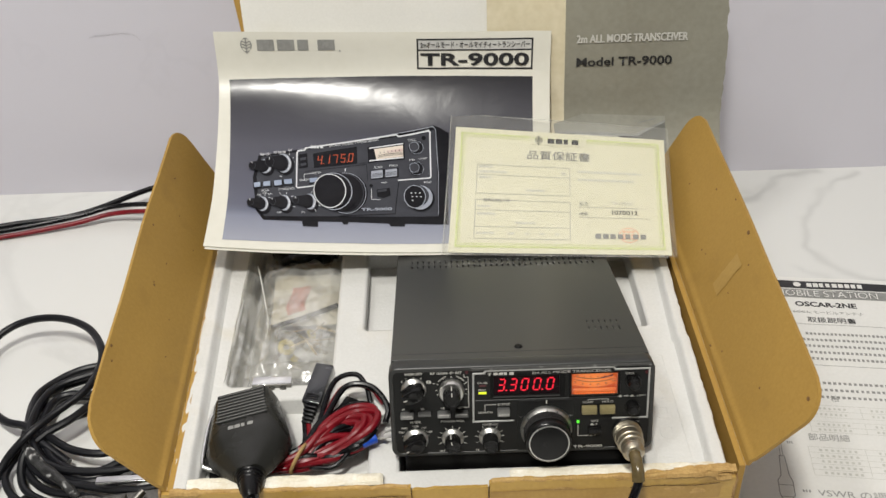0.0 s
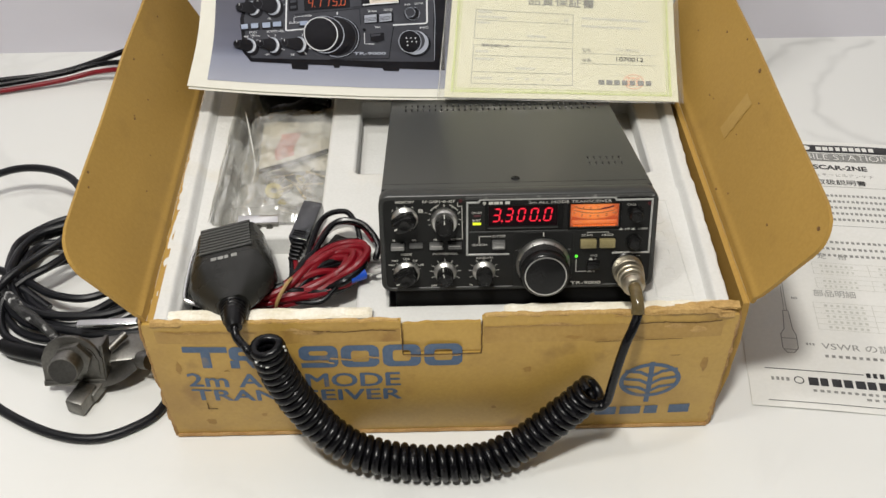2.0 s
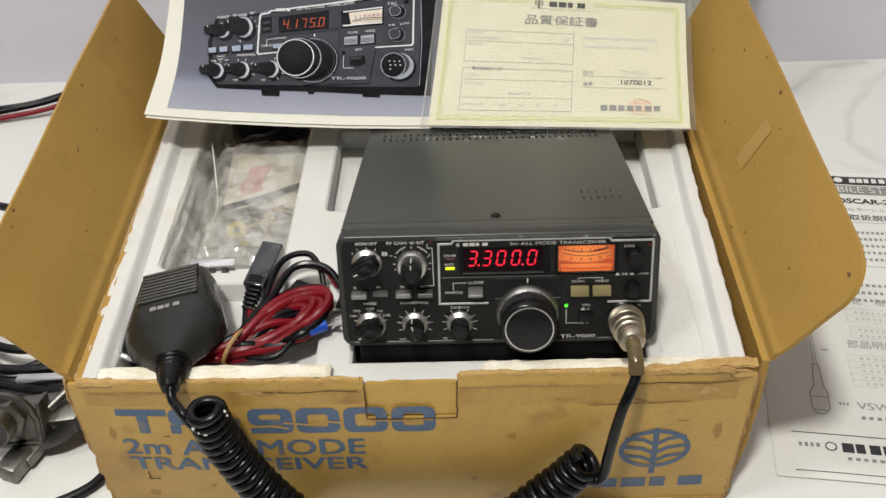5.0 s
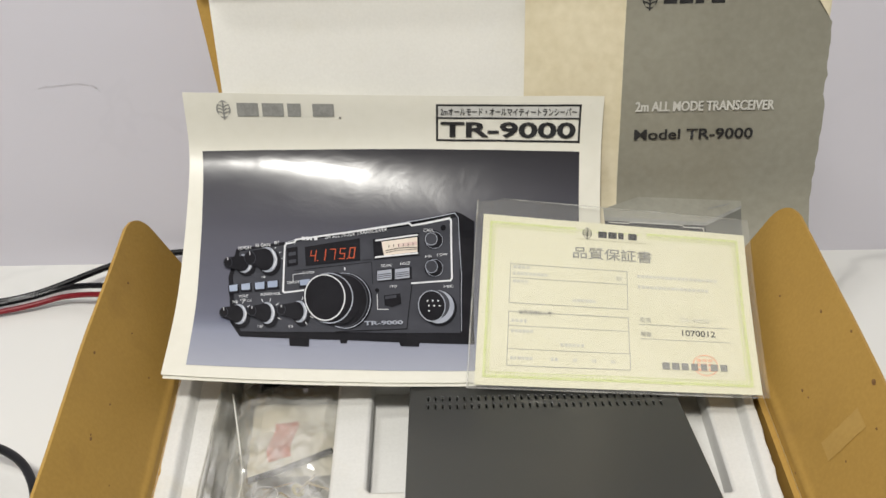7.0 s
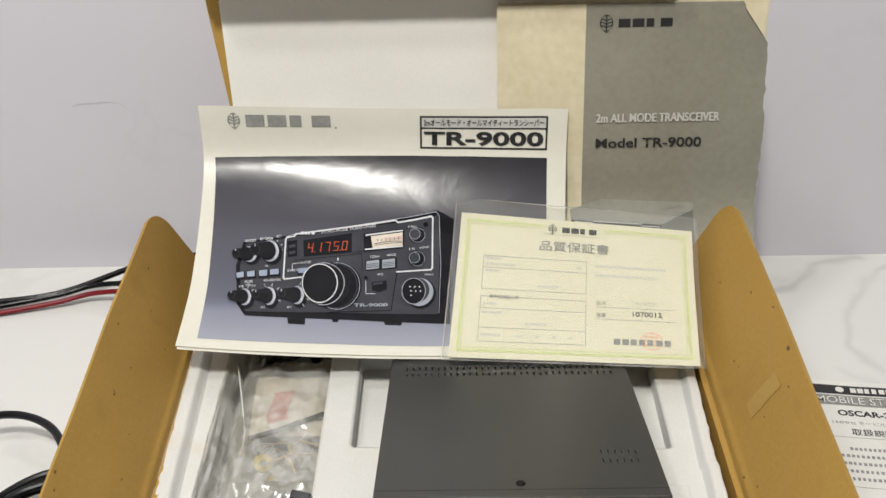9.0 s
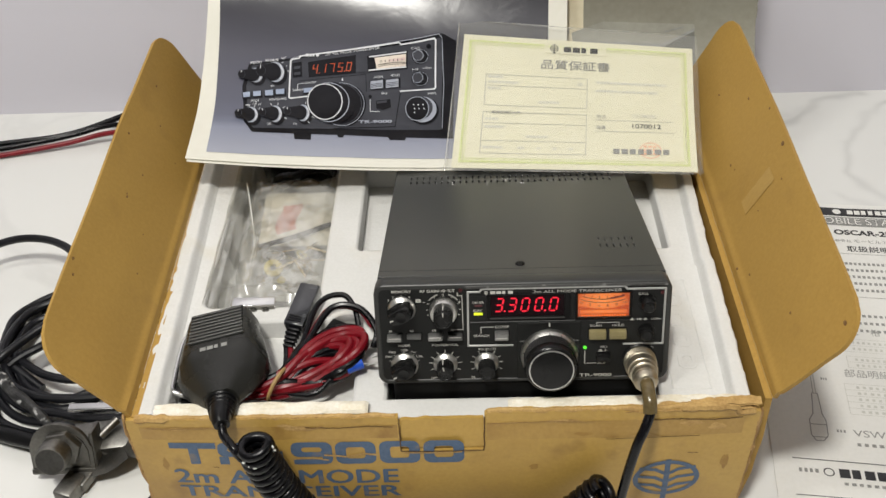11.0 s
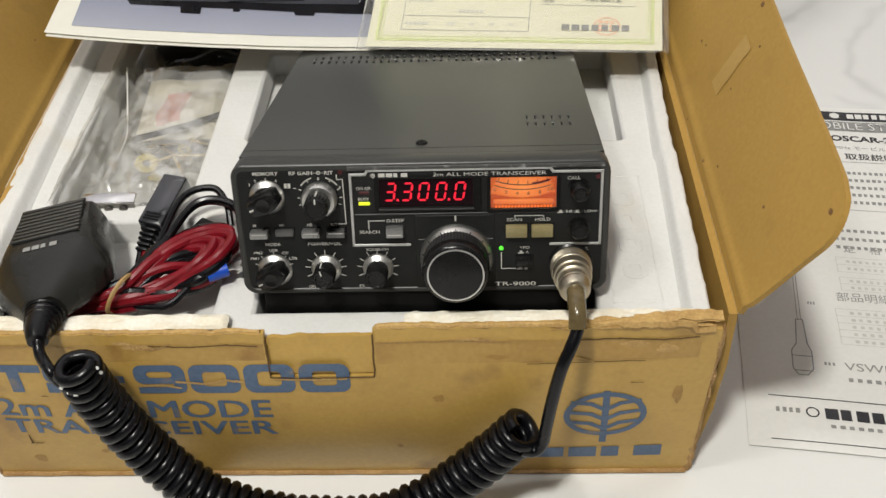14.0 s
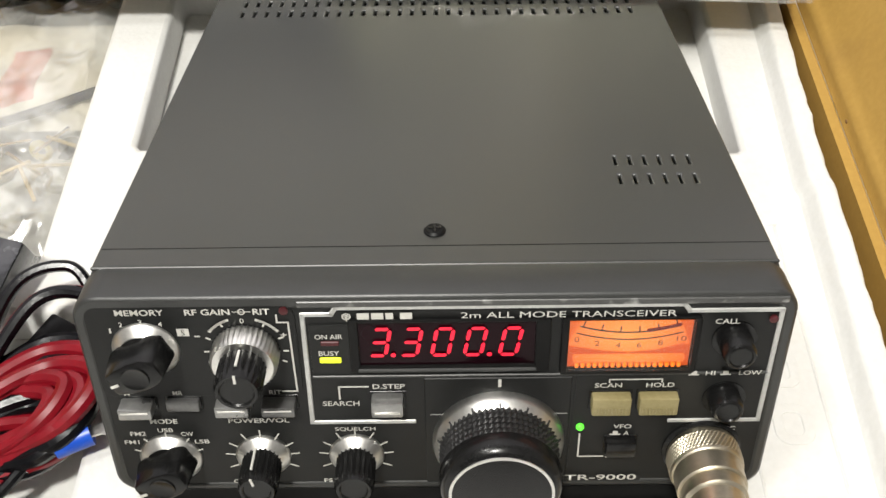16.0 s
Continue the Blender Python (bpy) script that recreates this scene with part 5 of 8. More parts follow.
    arc_a = [(cx + (R - 1.9) * math.cos(radians(a)), cz - (R - 1.9) * math.sin(radians(a))) for a in range(71, 110, 2)]
    arc_b = [(cx + (R + 0.3) * math.cos(radians(a)), cz - (R + 0.3) * math.sin(radians(a))) for a in range(71, 110, 2)]
    printed("scale_line", stroke(arc_a, 0.45), face, 4, M_INK, meter, local=True)
    printed("scale_line", stroke(arc_b, 0.40), face, 4, M_INK, meter, local=True)
    printed("scale_line", stroke([(cx + (R - 2.5) * math.cos(radians(a)), cz - (R - 2.5) * math.sin(radians(a))) for a in range(71, 85, 2)], 0.8), face, 5, M_RED, meter, local=True)
    for k, s in enumerate(("0", "2", "4", "6", "8", "10")):
        a = radians(108 - 7.2 * k)
        x, z = cx + (R + 2.2) * math.cos(a), cz - (R + 2.2) * math.sin(a)
        lettering(s, x - 0.6 * len(s), z - 0.8, x + 0.6 * len(s), z + 0.8, face, 4, M_INK, meter, local=True)
        b = radians(108 - 7.2 * k)
        printed("scale_line", stroke([(cx + (R - 2) * math.cos(b), cz - (R - 2) * math.sin(b)), (cx + (R - 3.6) * math.cos(b), cz - (R - 3.6) * math.sin(b))], 0.35), face, 4, M_INK, meter, local=True)
    printed("scale_shade", [[(33.2, -14.8), (41.0, -16.3), (46.4, -16.7), (46.4, -17.3), (33.2, -17.3)], [(60.2, -14.0), (60.2, -17.3), (46.8, -17.3), (46.8, -16.7), (53.0, -16.2)]], face, 4, G_METER_DARK, meter, local=True)
    p("meter_ledge", block(0.0270, 0.0018, 0.0022, Matrix.Translation((0.0469, -0.0008, -0.0185)) @ pose(0, 0, 0, 18, 0, 0), 0.0003, 1), G_METER, "clear ledge glowing orange", parent=meter)
    for k in range(18):
        p("ledge_rib", block(0.0008, 0.0008, 0.0013, Matrix.Translation((0.0345 + 0.00147 * k, -0.0004, -0.0213)), 0.0001, 1), G_METER_HOT, parent=meter)
    p("meter_glass", span(0.0319, 0.0619, -0.0020, -0.0016, -0.0219, -0.0065), M_GLASS, "clear meter window", parent=meter)

    # push buttons
    def key(name, x0, x1, z0, z1, out, m, label, parent=radio, lines=()):
        p("key_well", span((x0 - 0.5) * MM, (x1 + 0.5) * MM, -0.0004, 0.0004, (z1 - 0.5) * MM, (z0 + 0.6) * MM, 0.0001, 1), M_BLACK, parent=panel)
        k = p(name, span(x0 * MM, x1 * MM, -out * MM, 0.0005, z1 * MM, z0 * MM, 0.0005, 2), m, label)
        for z in lines:
            p("key_line", span((x0 + 0.8) * MM, (x1 - 0.8) * MM, -out * MM - 0.0002, -out * MM, (z - 0.2) * MM, (z + 0.2) * MM), M_SILVER, parent=k)
        return k
    key("memory_key", -79.2, -70.8, -30.6, -34.0, 5.0, M_BUTTON, "satin grey push key", lines=(-31.6,))
    key("recall_key", -67.8, -59.4, -30.6, -34.0, 2.2, M_BUTTON_DARK, "dark push key pressed in")
    key("blanker_key", -55.2, -46.8, -30.6, -34.0, 4.6, M_BUTTON, "satin grey push key", lines=(-31.6,))
    key("rit_key", -43.6, -35.2, -30.6, -34.0, 4.6, M_BUTTON_DARK, "dark push key", lines=(-31.6,))
    key("step_key", -16.2, -8.2, -29.8, -34.6, 4.4, M_BUTTON, "satin grey push key", lines=(-33.0,))
    for name, x0 in (("scan_key", 38.8), ("hold_key", 50.6)):
        k = key(name, x0, x0 + 9.8, -30.2, -35.8, 3.4, M_OLIVE, "olive square push key with ribbed face")
        for j in range(10):
            p("key_rib", span((x0 + 0.7 + 0.86 * j) * MM, (x0 + 1.15 + 0.86 * j) * MM, -0.00365, -0.0034, -0.0353, -0.0330), M_OLIVE, parent=k)
    key("vfo_key", 43.6, 51.4, -46.0, -51.2, 3.0, M_BLACK, "black push key")
    for name, x, z, out in (("call_knob", 72.0, -13.4, 7.5), ("power_knob", 72.2, -32.6, 6.0)):
        p("knob_well", lathe([(5.4 * MM, 0), (5.4 * MM, 0.0006), (4.6 * MM, 0.0006)], on_face(x, z), 28), M_BLACK, parent=panel)
        p(name, lathe([(4.1 * MM, 0), (4.0 * MM, (out - 1) * MM), (3.5 * MM, (out - 0.2) * MM), (2.9 * MM, out * MM), (2.6 * MM, (out - 0.4) * MM)], on_face(x, z), 28), M_BLACK, "round black push knob")

    # rotary knobs
    def skirt(x, z, r):
        return p("knob_skirt", lathe([(r * MM, 0), (r * MM, 0.0006), ((r - 0.4) * MM, 0.0012), ((r - 2.4) * MM, 0.0029), ((r - 2.6) * MM, 0.0022)], on_face(x, z), 40), M_SILVER, "spun silver skirt")

    def pointer_knob(name, x, z, turn):
        k = skirt(x, z, 8.2)
        # a bar-shaped body that narrows to its face
        outline = [(a * MM, b_ * MM) for a, b_ in ((-3.4, -8.3), (3.4, -8.3), (4.8, -4.2), (5.3, 0), (4.9, 4), (3.2, 7.0), (-3.2, 7.0), (-4.9, 4), (-5.3, 0), (-4.8, -4.2))]
        bm = prism(outline, 0.0094, Matrix.Identity(4), 0.0009, 2)
        low = min(v.co.z for v in bm.verts)
        for v in bm.verts:
            k_ = 1 - 16 * (v.co.z - low)
            v.co.x, v.co.y = v.co.x * k_, v.co.y * k_
        turned = on_face(x, z, 1.5) @ pose(0, 0, 0, 0, 0, turn)
        bmesh.ops.transform(bm, matrix=turned, verts=bm.verts)
        b = p(name, bm, M_BLACK, "chunky black knob with a white pointer line")
        top = max(v.co.z for v in prism(outline, 0.0094, Matrix.Identity(4)).verts) / MM
        p("knob_cap", lathe([(3.4 * MM, -0.0002), (3.2 * MM, 0.0005), (2.7 * MM, 0.0003), (0.2 * MM, 0.0001)], on_face(x, z, 1.5 + top), 24), M_BLACK, parent=b)
        p("pointer", block(0.7 * MM, 2.0 * MM, 0.0003, on_face(x, z, 1.6 + top) @ pose(0, 0, 0, 0, 0, turn) @ Matrix.Translation((0, -5.8 * MM, 0))), M_PRINT, parent=b)
        return k
    pointer_knob("memory_knob", -70.0, -14.6, -66)
    pointer_knob("mode_knob", -70.0, -52.0, -64)

    def fluted(name, x, z, r, out, mark, base=1.5):
        b = p(name, lathe([(r * MM, 0), (r * MM, (out - 2.6) * MM), ((r - 0.2) * MM, (out - 1.0) * MM), ((r - 0.8) * MM, out * MM), ((r - 1.5) * MM, out * MM), ((r - 1.9) * MM, (out - 0.5) * MM)],
                          on_face(x, z, base), 72, 0.45 * MM, 24, (0, 2)), M_BLACK, "black fluted knob", smooth=50)
        if mark is not None:
            p("pointer", block(0.6 * MM, 0.0004, (out - 4) * MM, on_face(x, z, base + out / 2 - 1) @ pose(0, 0, 0, 0, 0, mark) @ Matrix.Translation((0, r * MM, 0))), M_PRINT, parent=b)
            p("pointer", block(0.6 * MM, 2.4 * MM, 0.0003, on_face(x, z, base + out) @ pose(0, 0, 0, 0, 0, mark) @ Matrix.Translation((0, (r - 1.6) * MM, 0))), M_PRINT, parent=b)
        return b
    p("gain_ring", lathe([(8.2 * MM, 0), (8.1 * MM, 0.0048), (7.3 * MM, 0.0058), (5.0 * MM, 0.0058)], on_face(-45.7, -15.2, 0.8), 120, 0.42 * MM, 40, (0, 1)), M_SILVER, "silver ribbed outer ring knob", smooth=50)
    fluted("gain_knob", -45.7, -15.2, 5.7, 9.4, 0, 6.2)
    for name, x, mark in (("volume_knob", -45.7, 14), ("squelch_knob", -21.2, None)):
        skirt(x, -51.6, 7.2)
        fluted(name, x, -51.6, 5.2, 11.4, mark)

    # main dial
    dial = p("dial_skirt", lathe([(17.0 * MM, 0), (17.0 * MM, 0.0012), (16.4 * MM, 0.0030), (14.2 * MM, 0.0052)], on_face(15.8, -46.6, 0.2), 64), M_SILVER, "silver dial skirt with black marks")
    for a in range(12, 170, 26):
        p("skirt_mark", block(0.5 * MM, 1.4 * MM, 0.0004, on_face(15.8, -46.6, 4.1) @ pose(0, 0, 0, 0, 0, a - 90) @ Matrix.Translation((0, 15.5 * MM, 0)) @ pose(0, 0, 0, -45, 0, 0)), M_INK, parent=dial)
    seg, rows, bm = 128, [], bmesh.new()
    for j in range(11):
        h = 0.0035 + 0.0090 * j / 10
        r = (15.0 - 0.2 * j / 10) * MM
        rows.append([bm.verts.new(((r + (0.50 * MM if i % 2 and j % 2 else 0)) * math.cos(2 * math.pi * i / seg), (r + (0.50 * MM if i % 2 and j % 2 else 0)) * math.sin(2 * math.pi * i / seg), h)) for i in range(seg)])
    for low_, high_ in zip(rows, rows[1:]):
        for i in range(seg):
            bm.faces.new((low_[i], low_[(i + 1) % seg], high_[(i + 1) % seg], high_[i]))
    bm.faces.new(rows[0][::-1])
    bm.faces.new(rows[-1])
    bmesh.ops.transform(bm, matrix=on_face(15.8, -46.6), verts=bm.verts)
    knob = p("main_dial", bm, M_KNURL, "large black tuning knob with knurled rubber grip", smooth=0)
    p("dial_nose", lathe([(14.6 * MM, 0.0120), (15.4 * MM, 0.0128), (15.5 * MM, 0.0146), (15.1 * MM, 0.0168), (14.1 * MM, 0.0184), (12.9 * MM, 0.0190)], on_face(15.8, -46.6), 64), M_BLACK, parent=knob)
    p("dial_ring", lathe([(13.1 * MM, 0.0182), (13.0 * MM, 0.0192), (12.3 * MM, 0.0193), (12.2 * MM, 0.0186)], on_face(15.8, -46.6), 64), M_SILVER, "thin silver ring", parent=knob)
    p("dial_face", lathe([(12.2 * MM, 0.0182), (12.1 * MM, 0.0188), (0.3 * MM, 0.0190)], on_face(15.8, -46.6), 64), M_BASE, parent=knob)
    p("socket", lathe([(10.2 * MM, 0), (10.2 * MM, 0.0008), (9.4 * MM, 0.0014), (8.5 * MM, 0.0014)], on_face(68.8, -50.6), 40), M_BLACK, "black round microphone socket rim", parent=panel)
    return radio


build_radio()

# ---- printed matter ----
def page(tl, tr, bl, br, w, h, bow=0.0, ripple=0.0):
    """A page between four corners, bellied by bow; returns at(x, y, layer) in millimetres from its upper left corner."""
    tl, tr, bl, br = (Vector(q) for q in (tl, tr, bl, br))
    n = (tr - tl).cross(bl - tl).normalized()
    n = -n if n.z < 0 else n

    def at(x, y, layer=0):
        u, v = x / w, y / h
        p = (tl * (1 - u) + tr * u) * (1 - v) + (bl * (1 - u) + br * u) * v
        lift = bow * math.sin(math.pi * min(max(v, 0), 1)) + ripple * noise.noise((u * 3.1, v * 2.3, w))
        return p + n * (lift + 0.00028 * layer)
    return at


def sheet_on(at, x0, y0, x1, y1, nu, nv, layer, thick):
    return sheet(lambda u, v: at(x0 + (x1 - x0) * u, y1 + (y0 - y1) * v, layer), nu, nv, thick)


def build_brochure():
    # how the sheet hangs: (y, z) from its upper edge to its foot, along its left side, past its middle, and on its right
    rows = (0, 42, 85, 128, 168, 210)
    sides = (((0.406, 0.2455), (0.394, 0.204), (0.3605, 0.179), (0.321, 0.160), (0.283, 0.1475), (0.2265, 0.141)),
             ((0.407, 0.2385), (0.3955, 0.201), (0.362, 0.1645), (0.328, 0.1475), (0.290, 0.1345), (0.234, 0.122)),
             ((0.4065, 0.236), (0.3925, 0.198), (0.362, 0.156), (0.325, 0.138), (0.287, 0.127), (0.237, 0.120)))

    def hang(line, y):
        k = max(i for i in range(5) if rows[i] <= y or i == 0)
        h = rows[k + 1] - rows[k]
        slope = []
        for i in (k, k + 1):
            a, b_ = max(i - 1, 0), min(i + 1, 5)
            slope.append((Vector(line[b_]) - Vector(line[a])) / (rows[b_] - rows[a]) * h)
        t = (y - rows[k]) / h
        return Vector(line[k]) * (2 * t ** 3 - 3 * t * t + 1) + slope[0] * (t ** 3 - 2 * t * t + t) + Vector(line[k + 1]) * (3 * t * t - 2 * t ** 3) + slope[1] * (t ** 3 - t * t)

    @functools.lru_cache(maxsize=None)
    def lines(y):
        return [hang(line, y) for line in sides]

    def bare(x, y):
        u, v = x / 297, y / 210
        l, m, r = lines(round(y, 2))
        yz = l * ((u - 0.6) * (u - 1) / 0.6) - m * (u * (u - 1) / 0.24) + r * (u * (u - 0.6) / 0.4)
        wave = 0.0005 * noise.noise((x / 75, y / 60, 3)) + 0.0003 * noise.noise((x / 22, y / 70, 8))
        return Vector(((-0.195 + 0.0043 * v) * (1 - u) + (0.106 - 0.008 * v) * u, yz[0] - 0.4 * wave, yz[1] + wave))

    def at(x, y, layer=0):
        p = bare(x, y)
        if layer:
            d = bare(x, y + 1) - bare(x, y - 1)
            p += Vector((0, d.z, -d.y)).normalized() * 0.00028 * layer
        return p
    bl, br = bare(0, 210), bare(297, 210)
    b = thing("brochure", "glossy white sales brochure with a dark printed radio picture, leaning back", "brochure", Matrix.Translation(((bl[0] + br[0]) / 2, bl[1], bl[2])))
    cover = part("cover", sheet_on(at, 0, 0, 297, 210, 30, 44, 0, 0.0003), M_PAPER, b)
    part("inner_page", sheet_on(lambda x, y, k: at(x, y, k) - Vector((0, 0.0004 * y / 210, 0.0005 + 0.0004 * y / 210)), 1.0, 0.0, 297, 211.0, 20, 40, -1.5, 0.0003), M_PAPER, b)
    # the picture's backdrop, with coordinates of its own for the fade
    y0, y1 = 42.0, 203.5
    bm, nu, nv = bmesh.new(), 36, 42
    uv = bm.loops.layers.uv.new("page")
    grid = [[bm.verts.new(at((14.3 - 4.9 * j / nv) * (1 - i / nu) + 281.5 * i / nu, y1 + (y0 - y1) * j / nv, 1)) for i in range(nu + 1)] for j in range(nv + 1)]
    for j in range(nv):
        for i in range(nu):
            f = bm.faces.new((grid[j][i], grid[j][i + 1], grid[j + 1][i + 1], grid[j + 1][i]))
            for loop, (a, c) in zip(f.loops, ((i, j), (i + 1, j), (i + 1, j + 1), (i, j + 1))):
                loop[uv].uv = (a / nu, c / nv)
    part("picture", bm, M_PHOTO, cover, "printed dark studio picture of a radio")

    def ink(polys, m, layer, name="picture_shape"):
        printed(name, polys, at, layer, m, cover, apart=len(polys) < 12)

    # the pictured radio, in units of the picture, which lie a little askew on the page
    def pic(x, y, layer=0):
        u, v = (x - 580) / 220, (y - 650) / 120
        return at(114.66 + 91.5 * u + 3.49 * v + 0.94 * u * u - 3.44 * u * v + 0.61 * v * v,
                  145.86 - 2.78 * u + 55.98 * v - 0.79 * u * u + 1.61 * u * v - 6.58 * v * v, layer)

    def shot(m, layer, *polys):
        printed("picture_shape", list(polys), pic, layer, m, cover, step=18.0, apart=len(polys) < 12)

    def caption(words, xa, ya, xb, yb, slope=-0.13, m=M_PHOTO_WHITE, bold=0.0):
        lettering(words, xa, ya, xb, yb, lambda x, y, k: pic(x, y + (x - xa) * slope, k), 8, m, cover, bold=bold)

    # case, front, feet
    shot(M_PHOTO_DARK, 2, [(383, 640), (398, 592), (480, 580), (495, 575), (690, 546), (763, 533), (774, 536), (795, 546), (791, 756), (640, 750), (400, 743), (384, 720)])
    shot(M_PHOTO_DARK, 2, [(481, 742), (516, 744), (515, 758), (483, 757)], [(566, 746), (580, 747), (578, 753), (568, 753)], [(664, 749), (700, 751), (698, 758), (668, 757)])
    shot(M_PHOTO_MID, 3, [(391, 640), (404, 596), (478, 586), (474, 671), (509, 668), (560, 736), (402, 735), (391, 715)])
    shot(M_PHOTO_MID, 3, [(478, 586), (497, 580), (690, 552), (752, 543), (765, 540), (771, 565), (768, 738), (560, 736), (509, 668), (474, 671)])
    shot(M_PHOTO_DARK, 4, *stroke([(690, 656), (679, 731), (560, 736)], 1.6))
    shot(M_PHOTO_DARK, 4, *stroke([(494, 631), (623, 616), (624, 655)], 1.0))
    shot(M_PHOTO_LIGHT, 4, *stroke([(480, 582), (495, 577), (688, 546), (762, 535), (768, 541), (773, 640), (770, 735)], 1.1))
    shot(M_PHOTO_WHITE, 5, *stroke([(509, 667), (476, 671), (473.5, 668), (479, 588), (482, 584), (495, 581.5), (498, 577), (686, 548.5), (691, 552.5), (753, 542), (756, 545), (757, 646), (754, 650), (690, 655)], 2.9))
    # lamp bay, display, meter
    shot(M_PHOTO_DARK, 5, [(482, 592), (500, 589), (500, 621), (482, 624)], [(512, 590), (604, 574), (604, 614), (513, 623)])
    shot(M_PHOTO_MID, 6, [(485, 600), (497, 598), (497, 604), (485, 606)], [(485, 613), (497, 611), (497, 617), (485, 619)], [(607, 574), (622, 572), (622, 612), (607, 614)])
    lit = {"4": "bcfg", "1": "bc", "7": "abc", "5": "acdfg", "0": "abcdef"}
    ends = {"a": ((0, 0), (1, 0)), "b": ((1, 0), (1, 1)), "c": ((1, 1), (1, 2)), "d": ((0, 2), (1, 2)), "e": ((0, 1), (0, 2)), "f": ((0, 0), (0, 1)), "g": ((0, 1), (1, 1))}
    for n, which in enumerate("41750"):
        x0_ = 522 + 16.2 * n
        for name_ in lit[which]:
            (ax, ay), (bx, by) = ends[name_]
            places = [(x0_ + 8.0 * px_ + 1.4 * (1 - py_), 597.5 + 9.0 * py_ - 0.08 * (x0_ - 519)) for px_, py_ in ((ax, ay), (bx, by))]
            shot(M_PHOTO_RED, 7, *stroke(places, 1.5))
    shot(M_PHOTO_RED, 7, disc(533.5, 615, 1.1, 1.1, 8), disc(582.5, 611, 1.1, 1.1, 8))
    shot(M_PHOTO_DARK, 5, [(626, 576), (703, 564), (703, 605), (627, 613)])
    shot(M_PHOTO_WHITE, 6, [(630, 577.5), (701, 566.5), (701, 569.5), (630, 580.5)], [(629, 607.5), (701, 600), (701, 603), (629, 610.5)])
    shot(M_PHOTO_CREAM, 6, [(640, 581), (700, 572), (700, 599.5), (644, 606)])
    shot(M_PHOTO_PINK, 7, [(666, 585), (699, 580), (699, 586), (667, 591)])
    shot(M_PHOTO_DARK, 8, *stroke([(647, 598), (665, 594), (684, 592), (699, 592)], 1.0), *stroke([(648, 601.5), (666, 597.5), (698, 595)], 0.7), *[rect(652 + 8 * k, 588 - k, 653.2 + 8 * k, 593 - k) for k in range(6)])
    # push knobs and keys
    for cx, cy in ((726, 577), (726, 627)):
        shot(M_PHOTO_DARK, 6, disc(cx + 1, cy, 16, 17))
        shot(M_PHOTO_LIGHT, 7, *ring(cx + 2, cy + 1, 14.5, 15.5, 0.8))
        shot(M_PHOTO_MID, 7, disc(cx - 3, cy - 1, 10.5, 11.5))
        shot(M_PHOTO_LIGHT, 8, *ring(cx - 3, cy - 1, 10.5, 11.5, 1.0))
    shot(M_PHOTO_DARK, 6, disc(743, 556, 4.5, 4.5))
    for x, y, w, h in ((384, 656, 14, 12), (404, 654, 15, 12), (427, 652, 16, 13), (448, 650, 17, 12), (502, 648, 17, 11)):
        shot(M_PHOTO_DARK, 5, [(x - 2, y + 1), (x + w + 2, y - 2), (x + w + 3, y + h + 3), (x - 1, y + h + 4)])
        shot(M_PHOTO_KEY, 6, [(x, y + 1), (x + w, y - 1), (x + w - 0.5, y + h - 1), (x + 0.5, y + h)])
    for x, y in ((632, 632), (662, 629)):
        shot(M_PHOTO_DARK, 5, [(x - 2, y - 1), (x + 28, y - 4), (x + 28, y + 18), (x, y + 21)])
        shot(M_PHOTO_LIGHT, 6, [(x, y + 1), (x + 24, y - 2), (x + 24, y + 16), (x, y + 19)])
        shot(M_PHOTO_MID, 7, *[[(x + 1, y + 8 + 3.4 * k), (x + 23, y + 5 + 3.4 * k), (x + 23, y + 6.2 + 3.4 * k), (x + 1, y + 9.2 + 3.4 * k)] for k in range(3)])
    shot(M_PHOTO_DARK, 5, [(642, 677), (670, 673), (671, 691), (656, 697), (643, 694)])
    shot(M_PHOTO_MID, 6, [(644, 679), (663, 676), (663, 681), (644, 684)])
    shot(M_PHOTO_WHITE, 6, *stroke([(631, 675), (631, 701), (649, 701)], 1.0))
    shot(M_PHOTO_DARK, 6, disc(631, 668, 3.6, 3.6))
    shot(M_PHOTO_WHITE, 6, *stroke([(491, 653), (491, 639), (507, 636.5)], 0.9), rect(577, 626, 579, 632))
    # tuning dial: skirt, grip, face
    shot(M_PHOTO_DARK, 5, disc(578, 684, 45, 49))
    shot(M_PHOTO_LIGHT, 6, *ring(576, 684, 44, 48, 1.2))
    shot(M_PHOTO_MID, 6, *ring(574, 684, 41, 46, 1.6))
    shot(M_PHOTO_DARK, 7, disc(560, 682, 44, 46))
    shot(M_PHOTO_LIGHT, 8, *ring(551, 681, 40, 44, 1.8))
    shot(M_PHOTO_DARK, 9, disc(546, 681, 38, 42))
    shot(M_PHOTO_WHITE, 10, *ring(543.5, 681, 34.5, 40.5, 2.0))
    # microphone socket
    shot(M_PHOTO_DARK, 5, disc(734, 698, 30, 30))
    shot(M_PHOTO_LIGHT, 6, disc(732, 696, 27.5, 28))
    shot(M_PHOTO_MID, 7, disc(727, 693, 25, 25))
    shot(M_PHOTO_DARK, 8, disc(722, 696, 22.5, 26))
    shot(M_PHOTO_LIGHT, 9, *ring(722, 696, 23, 26.5, 1.4))
    shot(M_PHOTO_WHITE, 9, *[disc(715 + 9 * (k % 3) + (2 if k > 2 else 0), 688 + 8.5 * (k // 3), 1.5, 1.5, 8) for k in range(7)])
